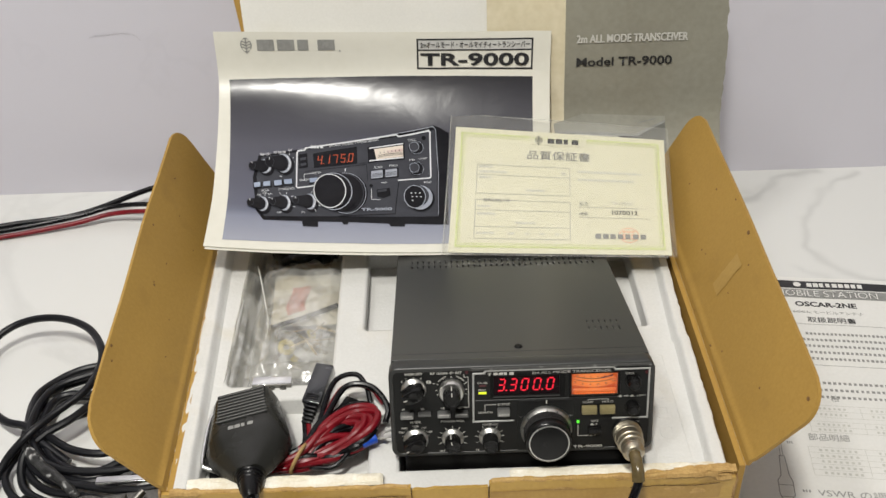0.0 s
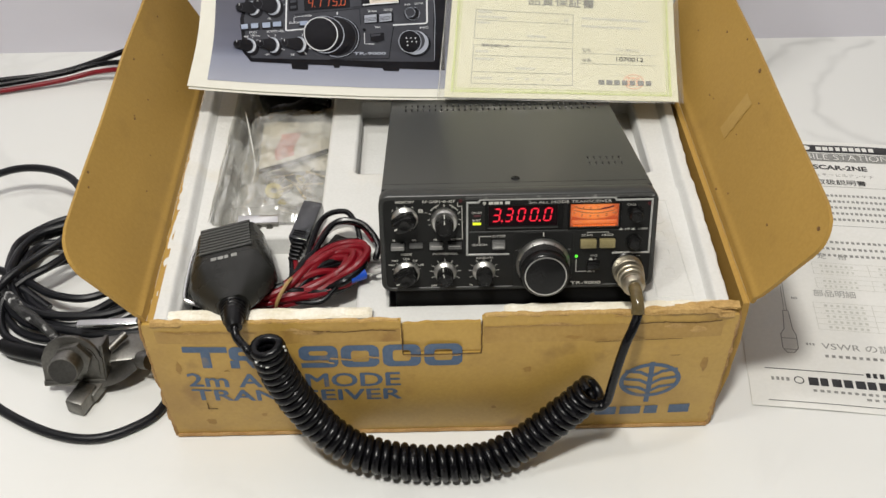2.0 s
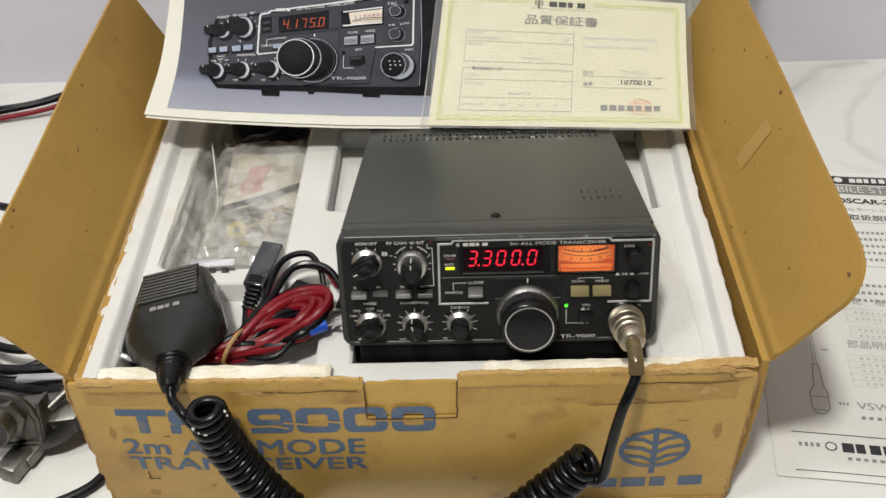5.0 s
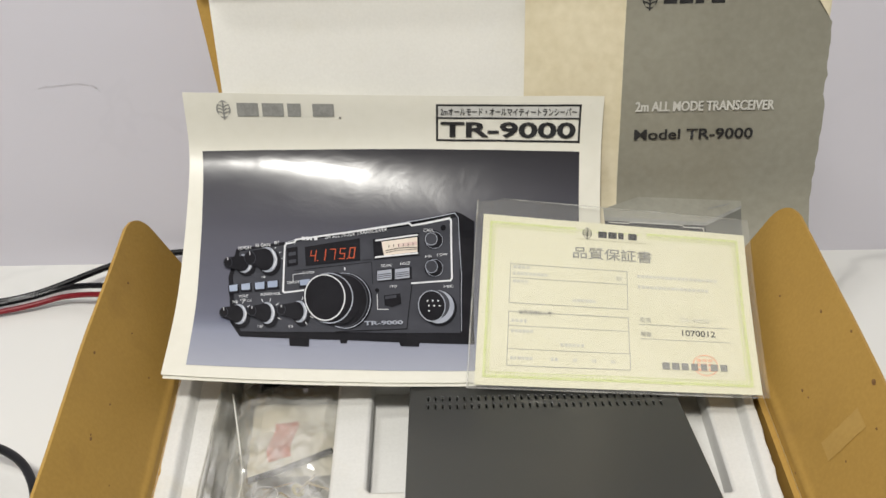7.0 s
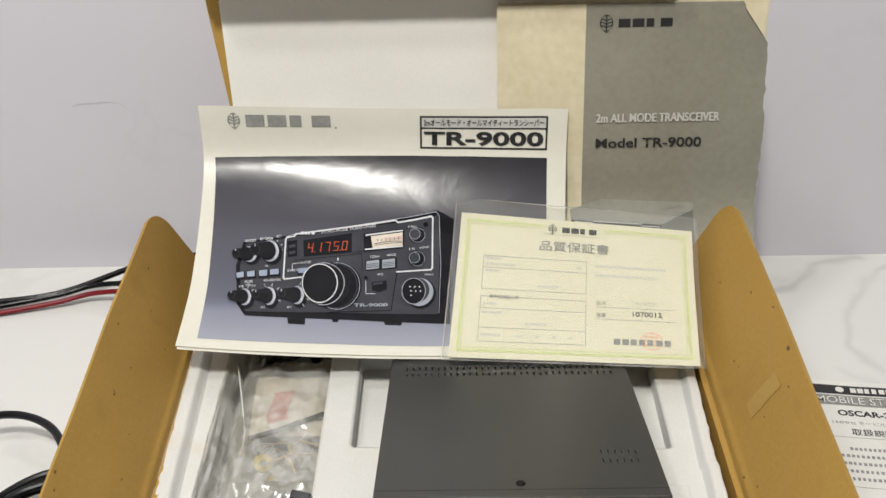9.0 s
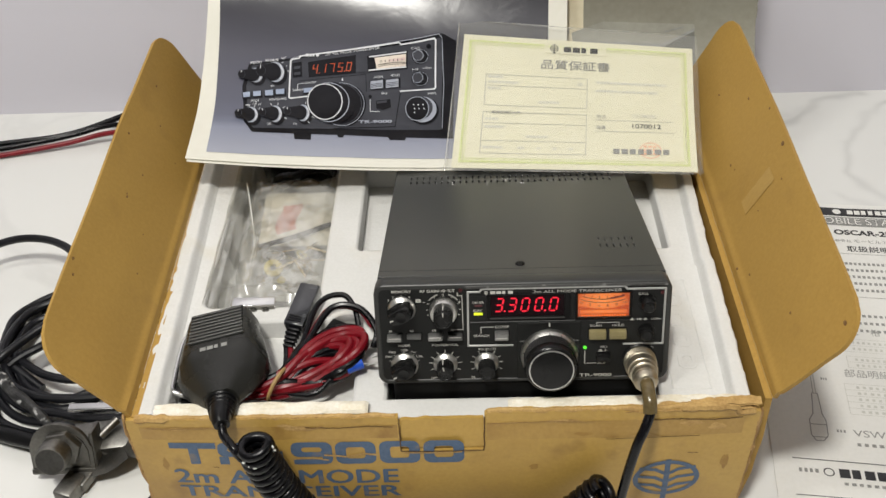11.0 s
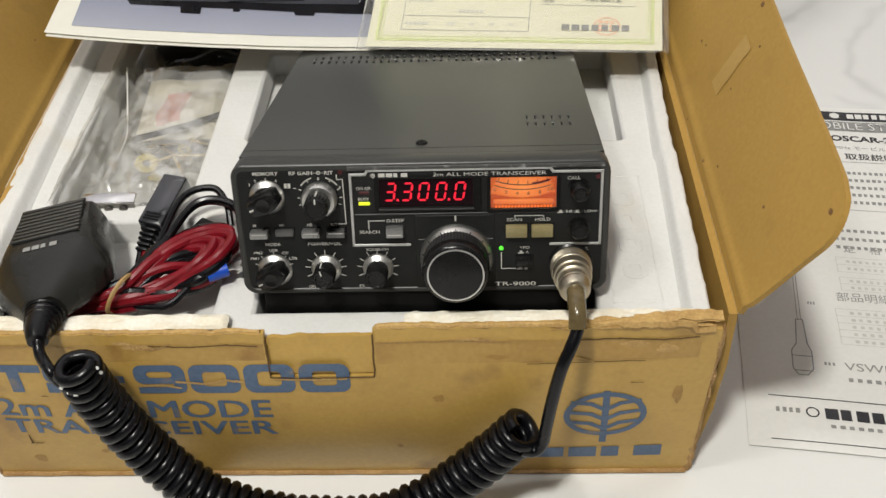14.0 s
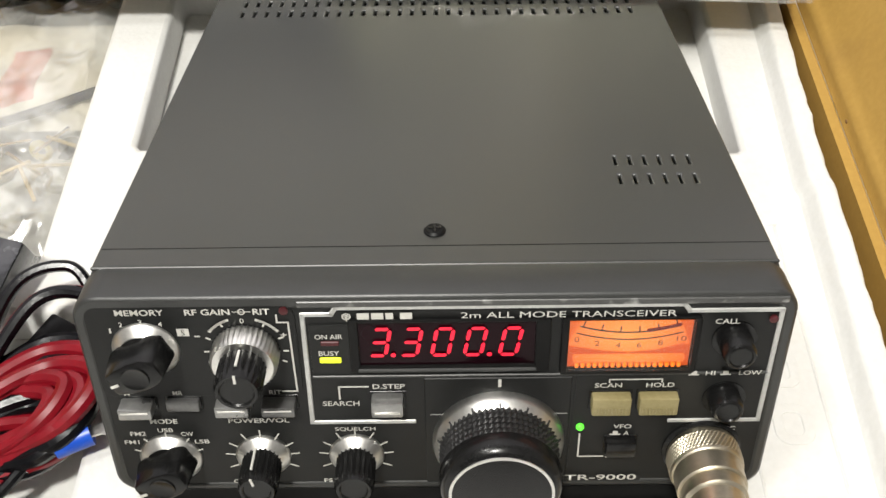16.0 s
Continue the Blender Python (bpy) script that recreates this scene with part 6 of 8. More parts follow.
    # small rotary knobs, each a turned skirt and a long cap seen from the side
    for cx, cy, rx, ry, fx, fy, fr in ((410, 618, 14, 16, 384, 616, 9), (449, 612, 17, 22, 421, 609, 12), (399, 708, 13, 17, 374, 706, 9), (446, 706, 13, 18, 421, 704, 9), (500, 704, 13, 18, 470, 702, 9)):
        shot(M_PHOTO_DARK, 5, disc(cx + 4, cy + 4, rx + 2, ry + 2))
        shot(M_PHOTO_LIGHT, 6, disc(cx, cy, rx, ry))
        shot(M_PHOTO_WHITE, 7, *[stroke([(cx + rx * 0.55, cy - ry * 0.7), (cx + rx * 0.93, cy)], 1.5)[0], stroke([(cx + rx * 0.93, cy), (cx + rx * 0.55, cy + ry * 0.7)], 1.5)[0]])
        shot(M_PHOTO_DARK, 7, disc(cx - 4.5, cy, rx * 0.92, ry * 0.88))
        shot(M_PHOTO_DARK, 8, [(fx, fy - fr), (cx - 4, cy - ry * 0.82), (cx - 4, cy + ry * 0.82), (fx, fy + fr)])
        shot(M_PHOTO_DARK, 8, disc(fx, fy, fr * 0.85, fr))
        shot(M_PHOTO_MID, 9, *ring(fx, fy, fr * 0.8, fr * 0.95, 0.8))
        shot(M_PHOTO_WHITE, 9, [(fx - 0.6, fy - fr * 0.9), (fx + 0.6, fy - fr * 0.9), (fx + 0.6, fy - fr * 0.4), (fx - 0.6, fy - fr * 0.4)])
    for cx, cy, r0, r1, turns in ((399, 708, 19, 23, (-100, -70, -40)), (446, 706, 20, 25, (-110, -75, -40, -10, 25)), (500, 704, 20, 25, (-75, -40, -10, 25, 60)), (449, 612, 24, 26, (-100, -80, -55, -30, -5))):
        shot(M_PHOTO_WHITE, 6, *[stroke([(cx + r0 * math.cos(radians(t)), cy + r0 * math.sin(radians(t))), (cx + r1 * math.cos(radians(t)), cy + r1 * math.sin(radians(t)))], 1.0)[0] for t in turns])
    # lettering in the picture
    shot(M_PHOTO_WHITE, 8, *word_mark(508, 579, 534, 573))
    caption("2m ALL MODE TRANSCEIVER", 546, 577, 650, 571, -0.14)
    for s_, xa, ya, xb, yb in (("MEMORY", 402, 595, 424, 589.5), ("RF GAIN", 431, 591, 455, 585.5), ("RIT", 462, 586, 470, 581), ("MODE", 400, 680.5, 415, 675.5), ("POWER/VOL", 436, 678, 470, 673), ("SCAN", 639, 627, 656, 622), ("HOLD", 671, 623.5, 688, 618.5), ("VFO", 652, 664.5, 664, 660), ("CALL", 710, 563.5, 727, 558.5),
                              ("HI", 713, 610.5, 723, 606), ("LOW", 733, 607.5, 750, 603), ("MIC", 743, 664.5, 759, 660), ("SEARCH", 481, 656.5, 501, 651.5), ("D.STEP", 508, 639.5, 527, 635), ("OFF", 430, 731.5, 439, 727.5), ("FS", 482, 731, 489, 727), ("FM2", 389, 690, 398, 686), ("USB", 402, 686.5, 411, 682.5), ("CW", 413, 688.5, 421, 684.5), ("NB", 439, 645.5, 445, 641.5)):
        caption(s_, xa, ya, xb, yb, -0.06)
    caption("TR-9000", 608, 727.5, 673, 721, -0.03, M_PHOTO_LIGHT, 0.03)
    # heading
    # marks in paler ink: the glare that fades them is put into the colour
    ink(tree_mark(27.5, 11.5, 5.0, -5.4, 1.0), M_INK_GREY, 2, "round_mark")
    ink(word_mark(37, 16.6, 106, 6.8), M_INK_GREY, 2, "word_mark")
    ink([disc(109.5, 17.4, 0.8)], M_INK_GREY, 2, "round_mark")
    ink(stroke([(178.5, 7.2), (280.5, 7.2), (280.5, 35.2), (178.5, 35.2), (178.5, 7.2)], 1.5), M_INK, 2, "title_frame")
    ink(stroke([(178.5, 17.6), (280.5, 17.6)], 1.2), M_INK, 2, "title_frame")
    ink([rect(179.2, 7.9, 279.8, 17.0)], M_TITLE_GREY, 1, "title_field")
    lettering("2mオールモード・オールマイティートランシーバー", 181, 15.4, 278, 9.2, at, 4, M_INK, cover, bold=0.012)
    lettering("TR-9000", 181, 33.0, 278, 20.4, at, 4, M_INK, cover, bold=0.028)
    return b


def build_certificate():
    tl, tr = (0.0181, 0.3625, 0.1660), (0.2015, 0.3405, 0.1580)
    bl, br = (0.0063, 0.2295, 0.1240), (0.1863, 0.2125, 0.1265)
    at = page(tl, tr, bl, br, 178, 116, -0.0030, 0.0004)
    c = thing("certificate", "cream quality certificate with green border in a clear plastic sleeve", "certificate", Matrix.Translation(bl))
    paper = part("paper", sheet_on(at, 0, 0, 178, 116, 24, 18, 0, 0.0003), M_CERT, c, "cream paper with a yellow-green border")

    def ink(polys, m, layer=1, name="small_print"):
        printed(name, polys, at, layer, m, paper, apart=name == "word_mark")

    for inset, w in ((5.2, 1.1), (8.4, 0.5)):
        ink(stroke([(inset, inset), (178 - inset, inset), (178 - inset, 116 - inset), (inset, 116 - inset), (inset, inset)], w), M_GREEN, 1, "border")
    teeth = []
    for k in range(74):
        x = 6.5 + 165 * k / 73
        teeth += [[(x - 1.1, 5.6), (x + 1.1, 5.6), (x, 7.9)], [(x - 1.1, 110.4), (x + 1.1, 110.4), (x, 108.1)]]
    for k in range(46):
        y = 7 + 102 * k / 45
        teeth += [[(5.6, y - 1.1), (5.6, y + 1.1), (7.9, y)], [(172.4, y - 1.1), (172.4, y + 1.1), (170.1, y)]]
    ink(teeth, M_GREEN, 2, "border")
    ink(tree_mark(71.5, 8.4, 3.2, -3.4, 0.6), M_INK, 3, "round_mark")
    ink([rect(64, 3.6, 112, 12.6)], M_CERT, 2, "blank_field")
    ink(word_mark(79, 11.0, 105.5, 6.4), M_INK, 3, "word_mark")
    lettering("品質保証書", 62, 27.0, 115, 18.4, at, 2, M_INK_GREY, paper, bold=0.006)
    ink(stroke([(20, 34), (98, 34), (98, 61), (20, 61), (20, 34)], 0.42) + stroke([(20, 43.5), (98, 43.5)], 0.38), M_FIELD_LINE, 1, "field_line")
    ink(stroke([(20, 67), (98, 67), (98, 103), (20, 103), (20, 67)], 0.42) + stroke([(20, 76.5), (98, 76.5)], 0.38) + stroke([(20, 92), (98, 92)], 0.38), M_FIELD_LINE, 1, "field_line")
    for n, (x0, y0, x1, m) in enumerate(((22, 37, 34, M_INK_FAINT), (22, 41.6, 46, M_INK_FAINT), (22, 47, 33, M_INK_FAINT), (62, 58, 78, M_INK_FAINT), (22, 74, 33, M_INK_FAINT), (22, 81, 37, M_INK_FAINT),
                                           (54, 89, 70, M_INK_FAINT), (22, 99, 37, M_INK_FAINT), (48, 99, 53, M_INK_FAINT), (62, 99, 65, M_INK_FAINT), (74, 99, 77, M_INK_FAINT), (86, 99, 89, M_INK_FAINT), (105, 38, 158, M_INK_FAINT), (105, 45.6, 152, M_INK_FAINT))):
        ink(bars(x0, y0, x1, y0 - 2.2, max(2, round((x1 - x0) / 2.7)), 0.66, n), m, 1, "small_print")
    lettering("型名", 105.5, 69.4, 112.5, 65.8, at, 1, M_INK_GREY, paper)
    lettering("機番", 105.5, 79.4, 112.5, 75.8, at, 1, M_INK_GREY, paper)
    lettering("TR-9000", 131, 68.2, 150, 65.0, at, 2, M_INK_FAINT, paper)
    lettering("1070012", 132, 77.8, 153, 73.6, at, 2, M_INK, paper, bold=0.008)
    lettering("販売店様記入欄", 26.5, 68.6, 48, 65.6, at, 2, M_INK_GREY, paper, bold=0.008)
    lettering("様", 90.5, 41.4, 94.5, 38.0, at, 2, M_INK_FAINT, paper)
    ink(stroke([(105, 71), (162, 71)], 0.38) + stroke([(105, 81), (162, 81)], 0.38), M_FIELD_LINE, 1, "field_line")
    ink(ring(145, 97.5, 8.0, 7.4, 0.9), M_STAMP, 1, "seal")
    ink([rect(140 + 3.4 * i, 93 + 3.2 * j, 142.6 + 3.4 * i, 95.2 + 3.2 * j) for i in range(3) for j in range(3)], M_STAMP, 1, "seal")
    ink(bars(118, 101.4, 160, 96.8, 7, 0.74, 6), M_INK_GREY, 2, "small_print")
    s = part("sleeve", sheet_on(at, -5, -11.5, 181.5, 119.0, 24, 18, 8, 0.0002), M_SLEEVE, c, "clear plastic sleeve")
    part("sleeve_seam", tube([at(-4.6, y, 8) for y in range(-11, 120, 10)], 0.0006, 6, 2), M_FILM, s)
    part("sleeve_seam", tube([at(x, 119.0, 8) for x in range(-5, 182, 12)], 0.0005, 6, 2), M_FILM, s)
    part("sleeve_seam", tube([at(x, -11.3, 8) for x in range(-5, 182, 12)], 0.0005, 6, 2), M_FILM, s)
    return c


def build_manual():
    # it leans against the lid, then its foot bends forward over the tray
    lean, radius, straight = math.atan2(1, 0.22), 75.0, 145.0

    def at(x, y, layer=0):
        a = min(max((y - straight) / radius, 0.0), lean)
        s = min(y, straight)
        flat = max(0.0, y - straight - radius * lean)
        py = 428 - s * math.cos(lean) - radius * (math.sin(lean) - math.sin(lean - a)) - flat
        pz = 315.8 - s * math.sin(lean) - radius * (math.cos(lean - a) - math.cos(lean))
        n = Vector((0, -math.sin(lean - a), math.cos(lean - a)))
        wave = 0.0007 * noise.noise((x / 60, y / 50, 4)) + 0.0004 * noise.noise((x / 24, y / 30, 9)) + 0.003 * max(0, (x - 120) / 90) ** 2 * max(0, 1 - y / 160)
        return Vector((0.0484 + x * 0.0010133, py * MM, pz * MM)) + n * (wave + 0.00028 * layer)
    bl = at(0, 282)
    m = thing("instruction_manual", "worn grey and cream instruction manual leaning against the lid", "manual", Matrix.Translation(bl))
    rng = random.Random(11)
    back = part("inner_page", sheet_on(lambda x, y, k: at(x, y, k) + Vector((0, 0.0012, 0.0010)), 1, -1.5, 211.0, 282, 20, 50, -8, 0.0018), M_CREAM, m, "yellowed inner pages")
    cover = part("cover", sheet_on(at, 0, 0, 70.5, 282, 12, 60, 0, 0.0004), M_CREAM, m, "aged cream cover")
    edge = [209.5 + 5.5 * math.sin(math.pi * min(1.0, k / 46)) - abs(noise.noise((k * 0.7, 2.0, 0))) * 2.0 - (1.8 if 9 < k < 19 else 0) * rng.random() - max(0, 7 - k) * 2.7 for k in range(61)]
    grey = bmesh.new()
    rows = [[grey.verts.new(at(69.6 + (edge[k] - 69.6) * i / 14, 282 * k / 60, 1.2)) for i in range(15)] for k in range(61)]
    for a, b in zip(rows, rows[1:]):
        for i in range(14):
            grey.faces.new((a[i], a[i + 1], b[i + 1], b[i]))
    extra = bmesh.ops.extrude_face_region(grey, geom=grey.faces[:])
    bmesh.ops.translate(grey, vec=(0, 0.0003, 0.0001), verts=[v for v in extra["geom"] if isinstance(v, bmesh.types.BMVert)])
    part("grey_panel", grey, M_GREY_COVER, m, "grey cover panel, torn and chipped along its edge")

    def ink(polys, mt, layer=3, name="small_print"):
        printed(name, polys, at, layer, mt, cover, apart=name in ("word_mark", "picture_shape") and len(polys) < 12)

    ink(tree_mark(85.4, 15.0, 5.2, -5.8, 1.0), M_INK, 3, "round_mark")
    ink(word_mark(94.8, 18.4, 137.3, 11.8), M_INK, 3, "word_mark")
    # each line struck twice, a hair apart, for its heavier strokes
    for k in range(2):
        lettering("2m ALL MODE TRANSCEIVER", 79.5 + 0.4 * k, 95.3, 178.4 + 0.4 * k, 87.9, at, 6 + 0.3 * k, M_PRINT, cover, bold=0.012)
        lettering("Model TR-9000", 79.8 + 0.3 * k, 116.6, 165.2 + 0.3 * k, 108.6, at, 6 + 0.3 * k, M_INK, cover, bold=0.010)
    # pictured radio at the foot
    def pict(polys, mt, layer, name):
        ink([[(59.7 + 1.031 * (x - 55.5), 169.5 + 0.9 * (y - 161)) for x, y in poly] for poly in polys], mt, layer, name)

    pict([[(55.5, 161), (81, 151.6), (154.5, 156.6), (154.8, 160.5), (128.5, 174), (57, 168)]], M_PIC_TOP, 2.5, "picture_shape")
    pict([[(55.5, 161), (57, 168), (128.5, 174), (154.8, 160.5), (154.6, 163.0), (128.8, 177), (56.5, 171)]], M_INK_GREY, 2.8, "picture_shape")
    pict([[(128.8, 177), (154.6, 163.0), (154.8, 196), (129, 200)]], M_PIC_SIDE, 2.8, "picture_shape")
    pict([[(56.5, 171), (128.8, 177), (129, 200), (56.5, 196)]], M_INK, 3, "picture_shape")
    pict(stroke([(60, 172.6), (73, 173.8), (75, 172.8), (112, 176.2), (113.5, 178), (127, 179), (127, 198)], 0.8), M_PRINT, 4, "picture_shape")
    pict([[(83, 178), (104, 179.8), (104, 190), (83, 188.4)]], M_PHOTO_RED, 4, "picture_shape")
    pict([[(130 + 2.2 * k, 163.4 - 0.55 * k), (131.2 + 2.2 * k, 163.4 - 0.55 * k), (133.2 + 2.2 * k, 161.6 - 0.55 * k), (132.0 + 2.2 * k, 161.6 - 0.55 * k)] for k in range(7)], M_INK_GREY, 4, "picture_shape")
    # turned-down corner
    part("folded_corner", sheet(lambda u, v: at(191 + 17 * u, 3.5 + (24 * v) * u, 5 + 5 * (1 - u)), 6, 6, 0.0003), M_CREAM, m, "dog-eared corner")
    return m


def build_leaflet():
    turn = radians(-7.6)
    ex, ey = Vector((math.cos(turn), math.sin(turn), 0)), Vector((math.sin(turn), -math.cos(turn), 0))
    tl = Vector((0.2176, 0.0160, 0.0008)) - ey * 0.3350

    def at(x, y, layer=0):
        p = tl + ex * x * MM + ey * y * MM
        return p + Vector((0, 0, 0.0012 * abs(noise.noise((x / 90, y / 90, 4))) + 0.00022 * layer))
    lf = thing("leaflet", "white single-sheet instruction leaflet lying on the marble", "leaflet", Matrix.Translation(tl))
    paper = part("paper", sheet(lambda u, v: at(212 * u, 335 * (1 - v)), 30, 40, 0.0003), M_PAPER_MATT, lf)

    def ink(polys, m=M_INK, layer=1, name="small_print"):
        printed(name, polys, at, layer, m, paper)

    ink([rect(6, 6, 206, 17.5)], M_INK, 1, "heading_band")
    ink([disc(84, 11.6, 3.6)], M_PAPER_MATT, 2, "heading_mark")
    ink(bars(93, 14.6, 146, 8.8, 9, 0.74, 2), M_PAPER_MATT, 2, "small_print")
    ink([rect(6, 19.0, 206, 31.5)], M_INK_GREY, 1, "heading_band")
    lettering("MOBILE STATION", 62, 29.6, 156, 21.0, at, 2, M_INK, paper, bold=0.012)
    lettering("MOBILE STATION", 62, 29.6, 156, 21.0, at, 3, M_PAPER_MATT, paper, bold=-0.002)
    lettering("OSCAR-2NE", 77.5, 44.6, 133.5, 37.4, at, 1, M_INK, paper, bold=0.035)
    lettering("144MHz モービルアンテナ", 71.5, 55.0, 137.5, 50.4, at, 1, M_INK_GREY, paper)
    lettering("取扱説明書", 85.0, 67.6, 128.5, 59.6, at, 1, M_INK, paper, bold=0.01)
    ink(stroke([(66, 70.5), (204, 70.5)], 0.5), M_INK_GREY, 1, "rule")
    for k in range(5):
        ink(bars(72 if k else 80, 85.4 + 8.4 * k, 204, 82.2 + 8.4 * k, 34, 0.62, k), M_INK_GREY)
    ink(stroke([(60, 126), (204, 126)], 0.5), M_INK_GREY, 1, "rule")
    for k in range(3):
        ink(bars(66, 150 + 8.6 * k, 204, 147 + 8.6 * k, 32, 0.6, 10 + k), M_INK_GREY)
    lettering("定", 70, 171, 77, 163.6, at, 1, M_INK_GREY, paper)
    lettering("格", 86, 171, 93, 163.6, at, 1, M_INK_GREY, paper)
    lettering("部品明細", 60, 217, 92, 209, at, 1, M_INK_GREY, paper)
    grid = []
    for y in (176, 183, 190, 195, 201, 207, 224, 230, 236, 242, 248, 254):
        grid += stroke([(64 if y < 210 else 58, y), (204, y)], 0.4)
    for x in (64, 108, 150):
        grid += stroke([(x, 176), (x, 190)], 0.4) + stroke([(x, 195), (x, 207)], 0.4) + stroke([(x - 6, 224), (x - 6, 254)], 0.4)
    ink(grid, M_INK_FAINT, 1, "table_rule")
    for j, y in enumerate((179.6, 186.4, 198, 204, 227, 233, 239, 245, 251)):
        for i, x in enumerate((70, 116, 158)):
            ink(bars(x - (4 if y > 210 else 0), y + 1.4, x + 28, y - 1.0, 7, 0.5, j * 3 + i), M_INK_FAINT, 1, "table_print")
    lettering("VSWR の調整", 57, 275.4, 118, 267.4, at, 1, M_INK_GREY, paper)
    ink(bars(58, 283.4, 204, 280.6, 30, 0.6, 31), M_INK_GREY)
    # antenna drawing
    ink(stroke([(37.0, 130), (34.6, 236)], 0.45) + stroke([(38.0, 130), (36.6, 236)], 0.45) + stroke([(33.6, 236), (37.6, 236), (38.2, 256), (40.0, 262), (39.6, 276), (36, 281), (31, 281), (28.4, 276), (28.8, 262), (32.0, 256), (33.6, 236)], 0.7) + stroke([(28.8, 266), (40, 266)], 0.6) + stroke([(29, 277.6), (39, 277.6)], 0.6), M_INK_GREY, 1, "drawing")
    ink(bars(42, 222, 47, 219.6, 3, 0.6, 41) + bars(46, 272, 53, 269.6, 3, 0.6, 42), M_INK_GREY)
    ink(stroke([(13, 298.4), (82, 298.4)], 0.7), M_INK, 1, "rule")
    ink(bars(84, 301, 150, 296.4, 14, 0.66, 50))
    ink(bars(16, 310.0, 30, 306.6, 4, 0.6, 51), M_INK_GREY)
    ink(ring(35.4, 308.6, 3.6, 3.6, 0.8), M_INK, 1, "round_mark")
    ink(bars(42, 312.6, 116, 305.0, 9, 0.78, 52))
    ink(bars(44, 318.8, 168, 316.4, 26, 0.55, 53), M_INK_GREY)
    ink(bars(80, 323.6, 170, 321.4, 16, 0.55, 54), M_INK_GREY)
    ink(stroke([(12, 329.4), (204, 329.4)], 0.6), M_INK, 1, "rule")
    return lf


build_brochure()
build_certificate()
build_manual()
build_leaflet()

# ---- microphone, its cord and plug ----
def helix(points, radius, pitch, steps=18):
    """A coil wound round a smooth line."""
    line = smooth_line(points, 40)
    run, out, turn = frames_along(line), [], 0.0
    total = sum((b[0] - a[0]).length for a, b in zip(run, run[1:]))
    n = int(total / pitch * steps)
    dist = [0.0]
    for a, b in zip(run, run[1:]):
        dist.append(dist[-1] + (b[0] - a[0]).length)
    k = 0
    for i in range(n + 1):
        d = total * i / n
        while k < len(dist) - 2 and dist[k + 1] < d:
            k += 1
        t = (d - dist[k]) / max(dist[k + 1] - dist[k], 1e-9)
        q, s, u = (run[k][j].lerp(run[k + 1][j], t) for j in range(3))
        a = 2 * math.pi * i / steps
        r = radius * (0.84 + 0.16 * math.sin(math.pi * min(1, max(0, i / n)) ) ** 0.6) * (1 + 0.03 * math.sin(i * 0.37) + 0.02 * math.sin(i * 1.3))
        out.append(q + r * (math.cos(a) * s.normalized() + math.sin(a) * u.normalized()))
    return out


